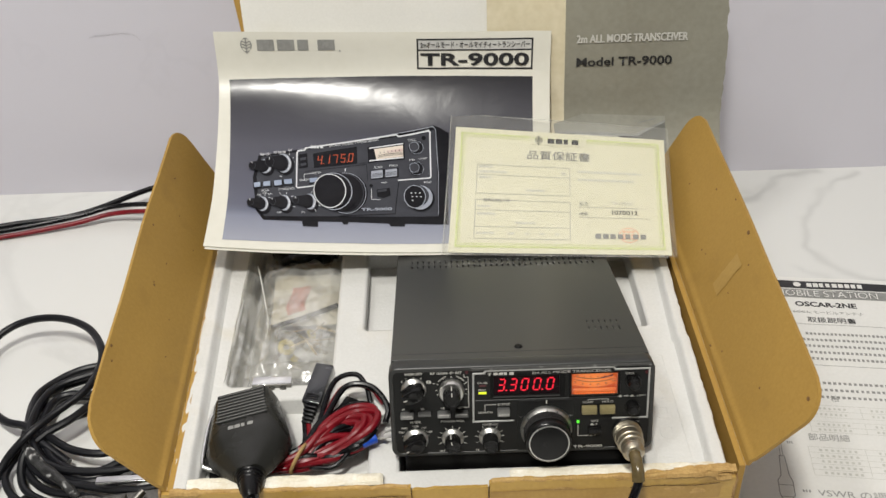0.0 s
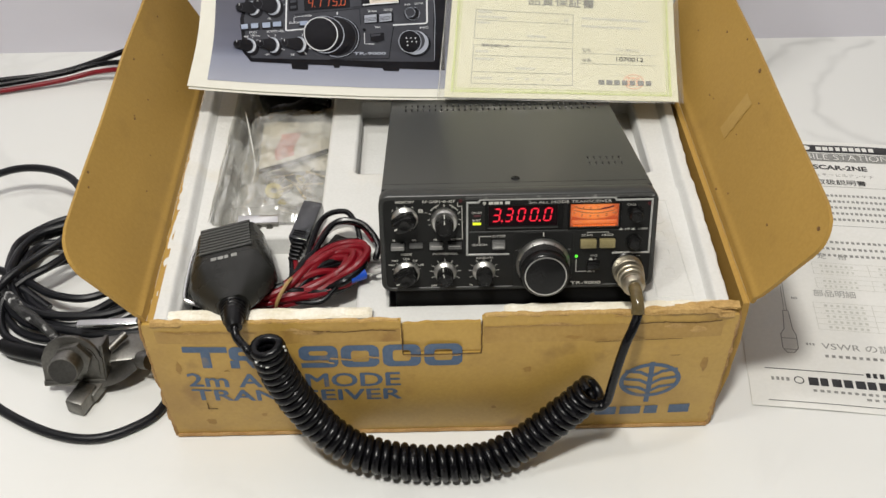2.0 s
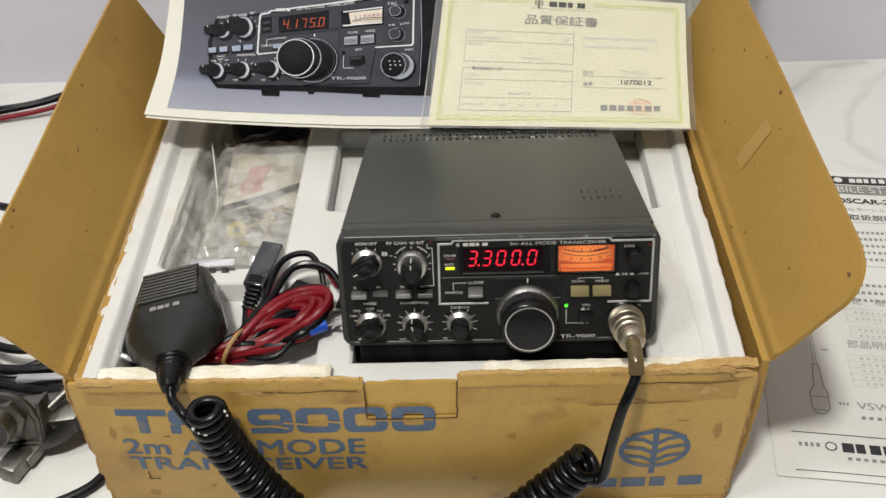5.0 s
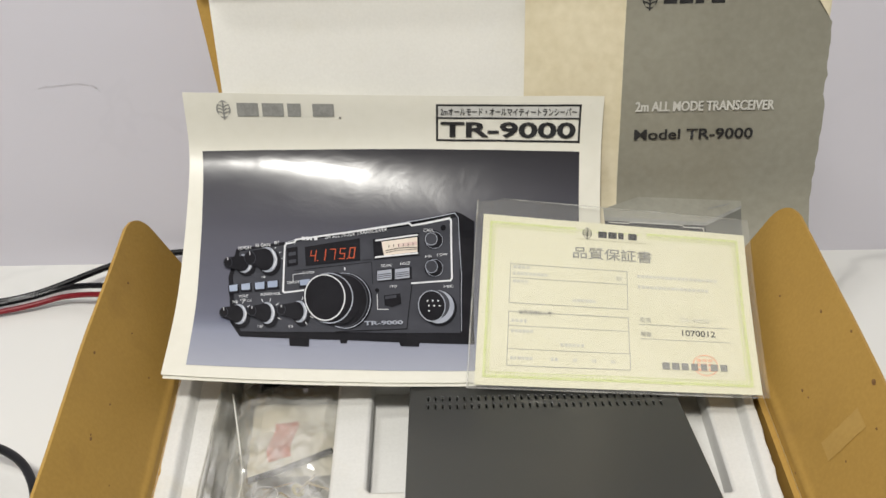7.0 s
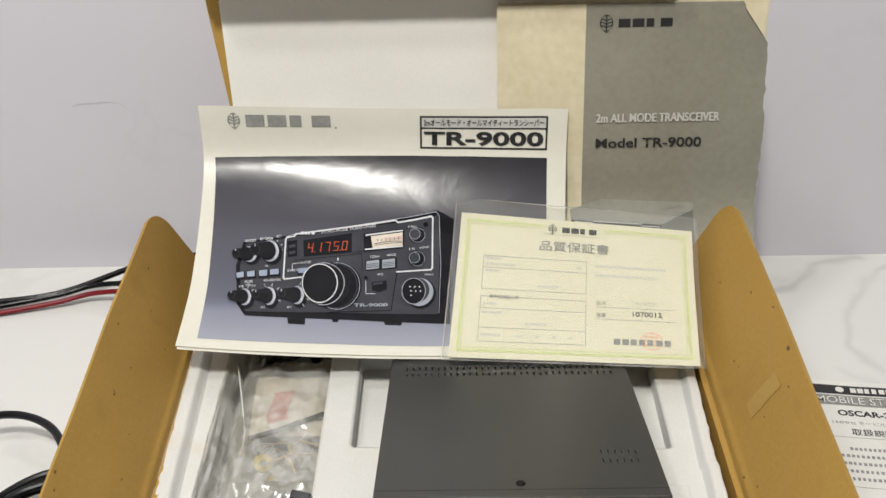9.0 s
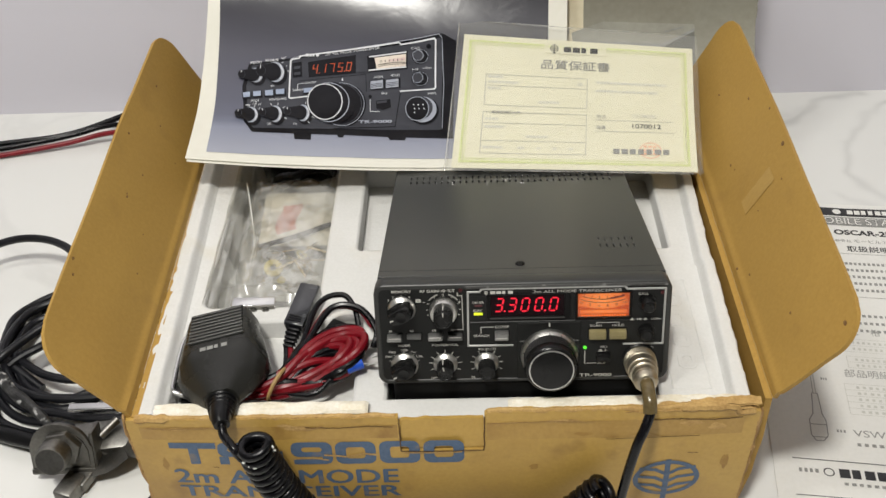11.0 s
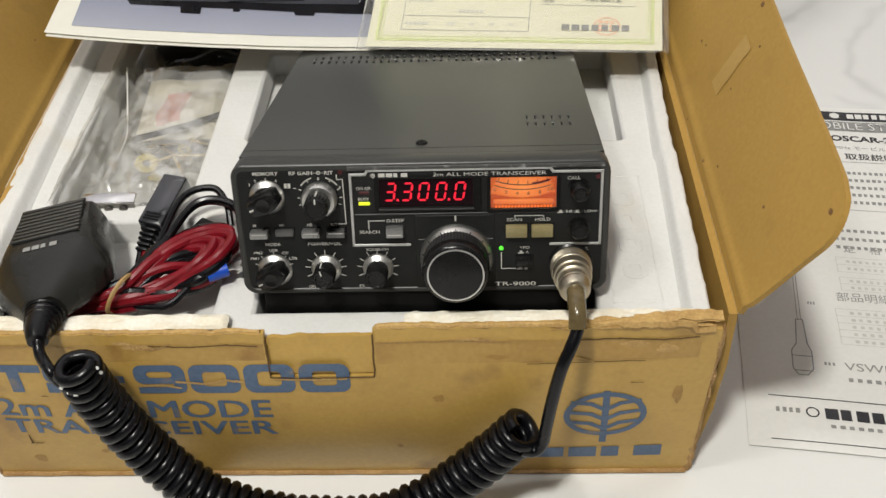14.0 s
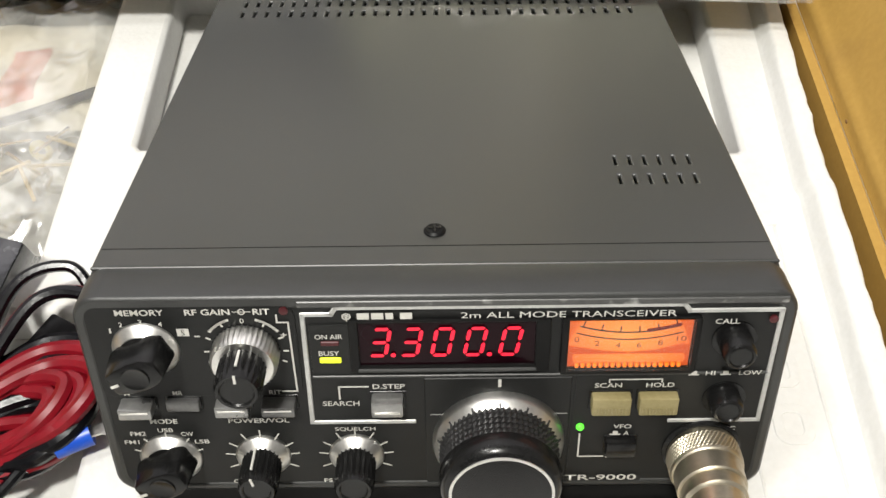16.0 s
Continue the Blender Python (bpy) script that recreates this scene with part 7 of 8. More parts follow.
def build_microphone():
    m = thing("microphone", "dark grey handheld microphone with ridged grille and black coiled cord", "microphone", Matrix.Translation((-0.121, 0.02, 0.085)))
    P = pose(-0.1328, 0.0395, 0.1035, -9.0, -8, 10) @ Matrix.Diagonal((1.07, 1.31, 1, 1))
    # body: sections from the head (+y) to the neck: half width of the flat top, of the waist, its height, underside, top
    rows = [(0.0295, 0.0164, 0.0186, 0.0140, 0.002, 0.0222), (0.0250, 0.0170, 0.0215, 0.0125, -0.004, 0.0245), (0.0015, 0.0190, 0.0258, 0.0095, -0.0090, 0.0225), (-0.0032, 0.0186, 0.0264, 0.0085, -0.0090, 0.0213),
            (-0.0068, 0.0168, 0.0258, 0.0078, -0.0060, 0.0192), (-0.0115, 0.0146, 0.0240, 0.0066, -0.0030, 0.0170), (-0.0180, 0.0106, 0.0180, 0.0050, -0.0015, 0.0144), (-0.0240, 0.0070, 0.0098, 0.0036, -0.0010, 0.0114)]
    bm, rings = bmesh.new(), []
    for y, wt, wm, zm, low, high in rows:
        half = [(0.0, high + 0.0004), (wt * 0.75, high + 0.0003), (wt, high - 0.0012), (wt * 0.45 + wm * 0.55, high * 0.5 + zm * 0.5 + 0.001), (wm, zm), (wm, zm * 0.4 + low * 0.6), (wm * 0.86, low), (0.0, low)]
        rings.append([bm.verts.new((x, y, z)) for x, z in half] + [bm.verts.new((-x, y, z)) for x, z in half[-2:0:-1]])
    n = len(rings[0])
    for a, b in zip(rings, rings[1:]):
        for k in range(n):
            bm.faces.new((a[k], a[(k + 1) % n], b[(k + 1) % n], b[k]))
    bm.faces.new(rings[0])
    bm.faces.new(rings[-1][::-1])
    sharp = [e for e in bm.edges if len(e.link_faces) == 2 and e.calc_face_angle(0) > radians(13)]
    bmesh.ops.bevel(bm, geom=sharp, offset=0.0008, segments=2, profile=0.5, affect="EDGES")
    bmesh.ops.transform(bm, matrix=P, verts=bm.verts)
    body = part("body", bm, M_MIC, m, "dark grey moulded shell with faceted sides", smooth=30)
    def roof(y):
        return 0.0225 + (y - 0.0015) * 0.0851
    for k in range(9):
        y = 0.0254 - 0.0025 * k
        part("grille_slat", block(2 * (0.0148 + 0.00020 * k), 0.00135, 0.0016, P @ Matrix.Translation((0, y, roof(y) + 0.0008)), 0.00025, 1), M_MIC_RIB, body)
    # near-black plate that stands for the shadow between the slats
    part("grille_gap_shade", block(0.0312, 0.0222, 0.0010, P @ Matrix.Translation((0, 0.0154, roof(0.0154) + 0.0006)) @ pose(0, 0, 0, 4.9, 0, 0), 0.0002, 1), M_BASE, body)
    printed("word_mark", word_mark(-8, -1.1, 8, 1.1), lambda x, y, k: P @ Vector((x * MM - 0.0010, -0.0008 + y * MM, 0.0227 + y * 0.00023)), 0, M_INK_GREY, body, apart=True)
    # neck boot with rings
    axis = [Vector((0, -0.0215, 0.0030)), Vector((0, -0.0290, 0.0036)), Vector((0.0, -0.0355, 0.0036)), Vector((0.0004, -0.0400, 0.0020))]
    neck = part("boot", tube([P @ q for q in axis], 0.0088, 24, 6, lambda t: 1.0 - 0.46 * t), M_RUBBER, m, "ribbed rubber neck")
    for k in range(5):
        r = 0.0083 - 0.00062 * k
        part("boot_ring", lathe([(r, -0.0006), (r + 0.0006, 0), (r, 0.0006)], P @ Matrix.Translation((0, -0.0252 - 0.0024 * k, 0.0034)) @ pose(0, 0, 0, 90, 0, 0), 28), M_RUBBER, neck)
    start = P @ Vector((0.0003, -0.0385, 0.0024))
    coil_line = [(-0.1046, -0.0235, 0.1120), (-0.1025, -0.0215, 0.0910), (-0.0940, -0.0215, 0.0640), (-0.0790, -0.0235, 0.0370), (-0.0580, -0.0300, 0.0195), (-0.0290, -0.0360, 0.0130),
                 (-0.0020, -0.0380, 0.0124), (0.0280, -0.0360, 0.0130), (0.0520, -0.0300, 0.0210), (0.0680, -0.0260, 0.0330), (0.0830, -0.0235, 0.0480), (0.0960, -0.0225, 0.0650)]
    coil = helix(coil_line, 0.0096, 0.00620)
    lead_in = [start, start + Vector((0.0016, -0.0060, -0.0040)), Vector((-0.1165, -0.0245, 0.1090)), Vector((-0.1135, -0.0265, 0.1045)), Vector((-0.1085, -0.0285, 0.1020)), Vector((-0.1020, -0.0290, 0.1015))]
    part("lead", tube(lead_in, 0.0027, 12, 8), M_CABLE, m)
    for k, (x, y, z) in enumerate(((-0.1100, -0.0298, 0.1043), (-0.1065, -0.0312, 0.1030), (-0.1035, -0.0316, 0.1022), (-0.0935, -0.0250, 0.1120), (-0.0930, -0.0240, 0.1080))):
        part("paint_fleck", lathe([(0.0013, -0.0006), (0.0011, 0.0003), (0.0002, 0.0005)], pose(x, y - 0.0014, z, 70, 0, 20 * k) @ Matrix.Diagonal((1.3 if k < 3 else 0.6, 0.7, 1, 1)), 7), M_PAPER_MATT, m, "pale scuff")
    part("coiled_cord", tube(coil, 0.0029, 8, 1, raw=True), M_CABLE, m, "tightly wound glossy black cord", smooth=60)
    # lead up to the plug
    sock = RADIO @ on_face(68.8, -50.6)
    def out(d, drop=0.0):
        return sock @ Vector((0, -drop, d))
    tail = [out(0.0400, 0.0045), out(0.0430, 0.0105), Vector((0.1150, -0.0225, 0.1170)), Vector((0.1112, -0.0262, 0.1080)), Vector((0.1078, -0.0280, 0.0900)), Vector((0.1056, -0.0285, 0.0720)), Vector((0.1040, -0.0290, 0.0600)), Vector((0.1000, -0.0300, 0.0560)), Vector((0.0940, -0.0310, 0.0580))]
    part("lead", tube(tail, 0.0029, 12, 8), M_CABLE, m)
    plug = part("plug", lathe([(8.9 * MM, 0.0010), (9.3 * MM, 0.0020), (9.3 * MM, 0.0085), (9.0 * MM, 0.0090), (8.8 * MM, 0.0091), (8.8 * MM, 0.0146), (8.4 * MM, 0.0150)], sock, 48), M_NICKEL, m, "nickel-plated screw plug")
    bm = bmesh.new()
    rows = []
    for j in range(13):
        h = 0.0028 + 0.0052 * j / 12
        rows.append([bm.verts.new(sock @ Vector(((9.35 + (0.28 if i % 2 and j % 2 else 0)) * MM * math.cos(2 * math.pi * (i + 0.5 * j) / 108), (9.35 + (0.28 if i % 2 and j % 2 else 0)) * MM * math.sin(2 * math.pi * (i + 0.5 * j) / 108), h))) for i in range(108)])
    for a, b in zip(rows, rows[1:]):
        for i in range(108):
            bm.faces.new((a[i], a[(i + 1) % 108], b[(i + 1) % 108], b[i]))
    part("knurled_collar", bm, M_NICKEL, plug, "knurled nickel collar", smooth=0)
    part("plug_shell", lathe([(8.0 * MM, 0.0146), (8.1 * MM, 0.0150), (8.1 * MM, 0.0185), (7.6 * MM, 0.0190), (7.2 * MM, 0.0192), (7.2 * MM, 0.0230), (6.0 * MM, 0.0236)], sock, 40), M_NICKEL, plug)
    part("cord_clamp", lathe([(6.2 * MM, 0.0232), (7.2 * MM, 0.0240), (7.0 * MM, 0.0262), (5.2 * MM, 0.0284), (4.2 * MM, 0.0286)], sock, 28), M_NICKEL, plug, "flared cord clamp")
    part("amber_sleeve", tube([out(0.0275), out(0.0340, 0.0010), out(0.0400, 0.0045), out(0.0430, 0.0105)], 0.0040, 16, 5), M_AMBER, plug, "translucent amber sleeve on the cord")
    return m


build_microphone()


# ---- wire bail beside the microphone ----
def build_bail():
    b = thing("wire_bracket", "bent chrome wire stand lying in the foam bay", "bracket", Matrix.Translation((-0.163, 0.02, 0.085)))
    part("wire", tube([(-0.1600, 0.0690, 0.1100), (-0.1628, 0.0650, 0.1090), (-0.1645, 0.0540, 0.1060), (-0.1648, 0.0360, 0.1030), (-0.1640, 0.0285, 0.1015), (-0.1600, 0.0262, 0.1005), (-0.1510, 0.0235, 0.1000), (-0.1380, 0.0220, 0.0990)], 0.0018, 10, 8), M_CHROME, b)
    part("plate", block(0.044, 0.036, 0.0016, pose(-0.1400, 0.0430, 0.0945, 2, -3, 4), 0.0006), M_BASE, b, "dark metal plate")
    return b


build_bail()


# ---- bundled supply cord ----
M_HOLDER = mat("grey_black_holder", (0.010, 0.0105, 0.013), (0.020, 0.021, 0.025), 0.14, grain=500, patch=50, bump=0.2, spots=(0.20, 0.21, 0.22), spot_scale=110, spot_amount=0.8, spec=0.6, coat=0.6)

def build_supply_cord():
    c = thing("power_cord", "red and black power cord bundled with a rubber band", "power cord", Matrix.Translation((-0.09, 0.02, 0.085)))
    rng = random.Random(3)
    band = Vector((-0.1000, 0.0310, 0.1020))
    # loops fan out from the band; each is given by its far end, height and width
    loops = [(-0.0470, 0.0520, 0.1215, 0.0170, M_RED), (-0.0500, 0.0600, 0.1180, 0.0190, M_RED), (-0.0490, 0.0450, 0.1160, 0.0150, M_CABLE), (-0.0530, 0.0660, 0.1140, 0.0200, M_CABLE), (-0.0480, 0.0560, 0.1130, 0.0160, M_RED), (-0.0520, 0.0410, 0.1090, 0.0110, M_RED), (-0.0560, 0.0500, 0.1195, 0.0140, M_RED)]
    for k, (x, y, z, w, colour) in enumerate(loops):
        for hue, off in ((colour, 0.0), (M_CABLE if k % 2 else colour, 0.0043)):
            far = Vector((x - off, y + 0.0030 - off * 0.6, z - 0.0025 - off * 0.6))
            axis = (far - band).normalized()
            side = Vector((-axis.y, axis.x, 0)).normalized()
            tail = band + Vector((-0.026 - 0.004 * rng.random(), -0.0068 + 0.006 * rng.random(), -0.0065 + 0.005 * rng.random()))
            a = band + Vector((0, rng.uniform(-0.003, 0.004), rng.uniform(-0.003, 0.005)))
            b = band + Vector((0.002, rng.uniform(-0.005, 0.002), rng.uniform(-0.005, 0.003)))
            pts = [tail, a, a.lerp(far, 0.45) + side * w * 0.45 + Vector((0, 0, 0.003)), far - axis * 0.012 + side * w * 0.60, far, far - axis * 0.010 - side * w * 0.55, b.lerp(far, 0.42) - side * w * 0.32 - Vector((0, 0, 0.002)), b, tail + Vector((0.001, 0.003, -0.003))]
            part("wire", tube(pts, 0.0026, 9, 9), hue, c)
    # stray loop at the back and the lead to the fork
    part("wire", tube([band, (-0.0890, 0.0520, 0.1080), (-0.0790, 0.0850, 0.1190), (-0.0640, 0.0930, 0.1200), (-0.0560, 0.0860, 0.1150), (-0.0530, 0.0760, 0.1080)], 0.0019, 9, 8), M_CABLE, c)
    part("wire", tube([band, (-0.0840, 0.0560, 0.1120), (-0.0700, 0.0800, 0.1200), (-0.0520, 0.0800, 0.1200), (-0.0405, 0.0660, 0.1140), (-0.0420, 0.0560, 0.1080)], 0.0021, 9, 8), M_CABLE, c)
    part("wire", tube([band, (-0.0860, 0.0560, 0.1090), (-0.0720, 0.0820, 0.1170), (-0.0540, 0.0840, 0.1160), (-0.0430, 0.0720, 0.1110)], 0.0021, 9, 8), M_RED, c)
    part("wire", tube([band + Vector((0, -0.003, -0.004)), (-0.0770, 0.0240, 0.1010), (-0.0650, 0.0335, 0.1060), (-0.0560, 0.0375, 0.1085)], 0.0017, 9, 8), M_CABLE, c)
    f = part("fork_sleeve", tube([(-0.0575, 0.0368, 0.1090), (-0.0480, 0.0410, 0.1095)], 0.0036, 18, 4), M_TERMINAL, c, "blue crimp sleeve")
    fork = [(-4, -1.6), (0, -1.6), (2, -3.2), (9, -3.6), (9.4, -2.4), (4, -1.6), (3, 0), (4, 1.6), (9.4, 2.4), (9, 3.6), (2, 3.2), (0, 1.6), (-4, 1.6)]
    part("fork", prism([(x * MM, y * MM) for x, y in fork], 0.0008, pose(-0.0455, 0.0420, 0.1093, 0, 4, 22)), M_SILVER, f, "tin-plated fork terminal")
    f2 = part("fork_sleeve", tube([(-0.0600, 0.0560, 0.0985), (-0.0510, 0.0610, 0.1010)], 0.0028, 14, 4), M_RED, c, "red crimp sleeve")
    part("fork", prism([(x * MM, y * MM) for x, y in fork], 0.0008, pose(-0.0485, 0.0625, 0.1015, 0, -4, 30)), M_SILVER, f2)
    r = [band + Vector((0.0105 * 0.3 * math.cos(a) + 0.004 * math.sin(a), -0.0010 + 0.0105 * math.sin(a) * 0.9, 0.0095 * math.cos(a) + 0.0015)) for a in (2 * math.pi * k / 16 for k in range(17))]
    part("rubber_band", tube(r, 0.0013, 6, 3, flat=0.8), M_BAND, c, "tan rubber band")
    # fuse holder with its strain relief
    H = pose(-0.0900, 0.0900, 0.1120, 14, 0, -16)
    h = part("fuse_holder", block(0.0138, 0.0330, 0.0100, H, 0.0012), M_HOLDER, c, "black flat in-line fuse holder")
    for k in range(3):
        part("holder_rib", block(0.0090, 0.0010, 0.0008, H @ Matrix.Translation((0, -0.0100 - 0.0018 * k, 0.0054)), 0.0002, 1), M_RUBBER, h)
    for k in range(5):
        part("relief_ring", block(0.0092 - 0.0006 * k, 0.0017, 0.0072 - 0.0005 * k, H @ Matrix.Translation((0, -0.0182 - 0.0027 * k, -0.0005 - 0.0005 * k)), 0.0006), M_RUBBER, h)
    part("wire", tube([H @ Vector((0.0015, -0.029, -0.003)), (-0.0945, 0.0500, 0.1020), (-0.0955, 0.0350, 0.0985), band], 0.0018, 9, 8), M_RED, c)
    part("wire", tube([H @ Vector((-0.0015, -0.029, -0.003)), (-0.0975, 0.0500, 0.1015), (-0.0985, 0.0350, 0.0975), band], 0.0018, 9, 8), M_CABLE, c)
    part("second_holder", block(0.0110, 0.0150, 0.0080, pose(-0.0690, 0.0760, 0.1030, 5, 0, -30), 0.0012), M_RUBBER, c, "black connector block")
    return c


build_supply_cord()

# ---- bag of fittings in the rear bay ----
M_CREAM_PALE = mat("pale_slip_paper", (0.66, 0.62, 0.52), (0.74, 0.70, 0.61), 0.6, grain=150, patch=40, bump=0.05, spots=(0.60, 0.42, 0.34), spot_scale=60, spot_amount=0.5)
M_GOLD = mat("gold_plated_strip", (0.66, 0.50, 0.22), (0.80, 0.66, 0.36), 0.22, metal=1.0, grain=400, patch=90)

def crumple(x0, x1, y0, y1, z, amp, scale, seed, slope=0.0, side=0.0):
    def fn(u, v):
        x, y = x0 + (x1 - x0) * u, y0 + (y1 - y0) * v
        f = noise.noise((x * scale, y * scale, seed)) + 0.6 * abs(noise.noise((x * scale * 2.1, y * scale * 1.2, seed + 5))) + 0.28 * abs(noise.noise((x * scale * 4.6, y * scale * 3.1, seed + 9)))
        edge = min(u, 1 - u, v, 1 - v)
        return (x + 0.004 * noise.noise((y * 60, 0, seed)), y + 0.004 * noise.noise((x * 60, 1, seed)), z + slope * v + side * (1 - u) + amp * f - 0.006 * max(0, 0.12 - edge) / 0.12)
    return fn


def wrinkled(x0, x1, y0, y1, z, amp, seed, slope):
    """A soft sheet with sharp folds in two directions."""
    def fn(u, v):
        x, y = x0 + (x1 - x0) * u, y0 + (y1 - y0) * v
        soft = noise.noise((x * 34, y * 30, seed))
        fold = 1 - abs(noise.noise((x * 62 + y * 25, y * 38 - x * 20, seed + 5))) * 2.2
        fine = 1 - abs(noise.noise((x * 150 - y * 60, y * 110, seed + 9))) * 2.0
        edge = min(u, 1 - u, v, 1 - v)
        return (x + 0.004 * noise.noise((y * 60, 0, seed)), y + 0.004 * noise.noise((x * 60, 1, seed)), z + slope * v + amp * (0.8 * soft + 0.42 * fold + 0.20 * fine) - 0.008 * max(0, 0.12 - edge) / 0.12)
    return fn


def build_bag():
    b = thing("plastic_bag", "crumpled clear plastic bag holding small metal fittings", "plastic bag", Matrix.Translation((-0.12, 0.2, 0.055)))
    part("film", sheet(wrinkled(-0.1490, -0.0830, 0.1180, 0.2600, 0.0905, 0.0050, 3, 0.011), 46, 84, 0.00006), M_FILM, b, "glossy creased film", smooth=25)
    part("film_edge", tube([(-0.1540, 0.2480, 0.1020), (-0.1500, 0.2320, 0.1005), (-0.1431, 0.2027, 0.0970), (-0.1390, 0.1811, 0.0935), (-0.1400, 0.1650, 0.0910)], 0.0005, 6, 8), M_PAPER_MATT, b, "white heat-sealed edge")
    part("paper_slip", sheet(crumple(-0.1400, -0.0850, 0.1930, 0.2480, 0.0880, 0.0012, 30, 12, 0.009), 16, 20, 0.0003), M_CREAM_PALE, b, "folded pale printed slip")
    part("red_tag", sheet(crumple(-0.1270, -0.1090, 0.1990, 0.2320, 0.0908, 0.0008, 30, 15, 0.005), 10, 12, 0.0003), M_PINK_TAG, b, "faded red tag")
    part("rod", tube([(-0.1370, 0.1830, 0.0895), (-0.1120, 0.1930, 0.0905), (-0.0850, 0.2050, 0.0925)], 0.0020, 10, 6), M_BASE, b, "dark plastic tie")
    for k, (x, y, turn) in enumerate(((-0.118, 0.181, 20), (-0.108, 0.170, -35), (-0.100, 0.182, 60), (-0.096, 0.168, 8), (-0.103, 0.158, -60), (-0.112, 0.164, 40), (-0.092, 0.178, -20))):
        part("solder_tag", block(0.0190, 0.0016, 0.0007, pose(x, y, 0.0865 + 0.0005 * k, 6 * k - 18, 5, turn), 0.0002, 1), M_GOLD, b, "gold-plated contact strip")
    rng = random.Random(21)
    for k in range(11):
        x, y = rng.uniform(-0.135, -0.090), rng.uniform(0.143, 0.184)
        m = pose(x, y, 0.0820 + 0.005 * rng.random(), rng.uniform(-40, 40), rng.uniform(-40, 40), rng.uniform(0, 180))
        if k % 3 == 0:
            part("screw", lathe([(0.0030, 0), (0.0030, 0.0012), (0.0016, 0.0014), (0.0015, 0.0105), (0.0006, 0.0120)], m @ pose(0, 0, 0, 90, 0, 0), 12), M_NICKEL, b)
        elif k % 3 == 1:
            me = filled([disc(0, 0, 0.0046, None, 20), disc(0, 0, 0.0022, None, 14)], 0.0010, m)
            part("washer", me, rng.choice((M_YELLOW_BIT, M_STEEL, M_NICKEL)), b)
        else:
            part("clip", block(0.0090, 0.0055, 0.0009, m, 0.0003, 1), rng.choice((M_STEEL, M_BASE, M_YELLOW_BIT)), b)
    part("fuse", tube([(-0.1120, 0.1600, 0.0810), (-0.0960, 0.1690, 0.0830)], 0.0030, 14, 3), M_GLASS, b, "glass fuse")
    part("ring", tube([(-0.1245 + 0.008 * math.cos(t), 0.1730 + 0.006 * math.sin(t), 0.0885) for t in (2 * math.pi * k / 14 for k in range(15))], 0.0007, 6, 3), M_CHROME, b)
    part("yellow_washer", filled([disc(0, 0, 0.0068, None, 24), disc(0, 0, 0.0026, None, 14)], 0.0016, pose(-0.1235, 0.1620, 0.0860, 20, 12, 0)), M_YELLOW_BIT, b, "pale yellow plastic washer")
    return b


def build_outer_film():
    f = thing("plastic_film", "loose clear plastic film against the foam wall", "plastic film", Matrix.Translation((-0.155, 0.2, 0.055)))
    part("film", sheet(lambda u, v: (-0.1625 + 0.0280 * u + 0.0016 * noise.noise((u * 9, v * 5, 4)), 0.1060 + 0.1900 * v, 0.1005 - 0.030 * u ** 0.8 + 0.0030 * noise.noise((u * 7, v * 2.2, 9)) + 0.0024 * abs(noise.noise((u * 15, v * 4, 2))) + 0.004 * v), 22, 60, 0.00008), M_FILM, f, smooth=25)
    part("film", sheet(wrinkled(-0.1610, -0.1050, 0.1050, 0.1500, 0.0760, 0.0040, 37, 0.010), 26, 22, 0.00008), M_FILM, f, smooth=25)
    return f


def build_plates():
    a = thing("mounting_bracket", "flat bright steel mounting strip with screws in the foam bay", "bracket", Matrix.Translation((-0.127, 0.105, 0.1035)))
    s = part("strip", block(0.0285, 0.0075, 0.0016, pose(-0.1262, 0.1056, 0.1042, 8, 0, 1), 0.0004), M_CHROME, a)
    part("edge", block(0.0285, 0.0014, 0.0050, pose(-0.1262, 0.1022, 0.1018, 8, 0, 1), 0.0004), M_STEEL, a)
    for x in (-0.1330, -0.1262, -0.1180):
        part("screw", lathe([(0.0026, 0), (0.0026, 0.0008), (0.0018, 0.0014), (0.0002, 0.0016)], pose(x, 0.1012, 0.1000, 95, 0, 0), 14), M_STEEL, s)
    k = thing("mounting_plate", "black painted metal plate with oval holes", "plate", Matrix.Translation((-0.10, 0.12, 0.055)))
    part("plate", filled([round_rect(-0.0200, 0.0200, -0.0090, 0.0090, 0.003), round_rect(0.006, 0.015, -0.004, 0.000, 0.0018), round_rect(-0.006, 0.001, -0.004, 0.000, 0.0018)], 0.0016, pose(-0.1060, 0.1250, 0.0740, 20, -5, -14), 0.0003), M_BASE, k)
    d = thing("cable_bundle", "black cable and cloth bundle at the back of the foam bay", "cable", Matrix.Translation((-0.12, 0.29, 0.055)))
    part("wrap", tube([(-0.1500, 0.3000, 0.0720), (-0.1300, 0.3060, 0.0760), (-0.1080, 0.3060, 0.0760), (-0.0960, 0.3040, 0.0740)], 0.0150, 16, 8, lambda t: 0.8 + 0.2 * math.sin(9 * t)), M_BASE, d)
    part("cable", tube([(-0.1520, 0.2800, 0.0700), (-0.1350, 0.2850, 0.0800), (-0.1200, 0.2820, 0.0840), (-0.1050, 0.2900, 0.0860), (-0.0900, 0.2860, 0.0840)], 0.0042, 10, 8), M_CABLE, d)


build_bag()
build_outer_film()
build_plates()


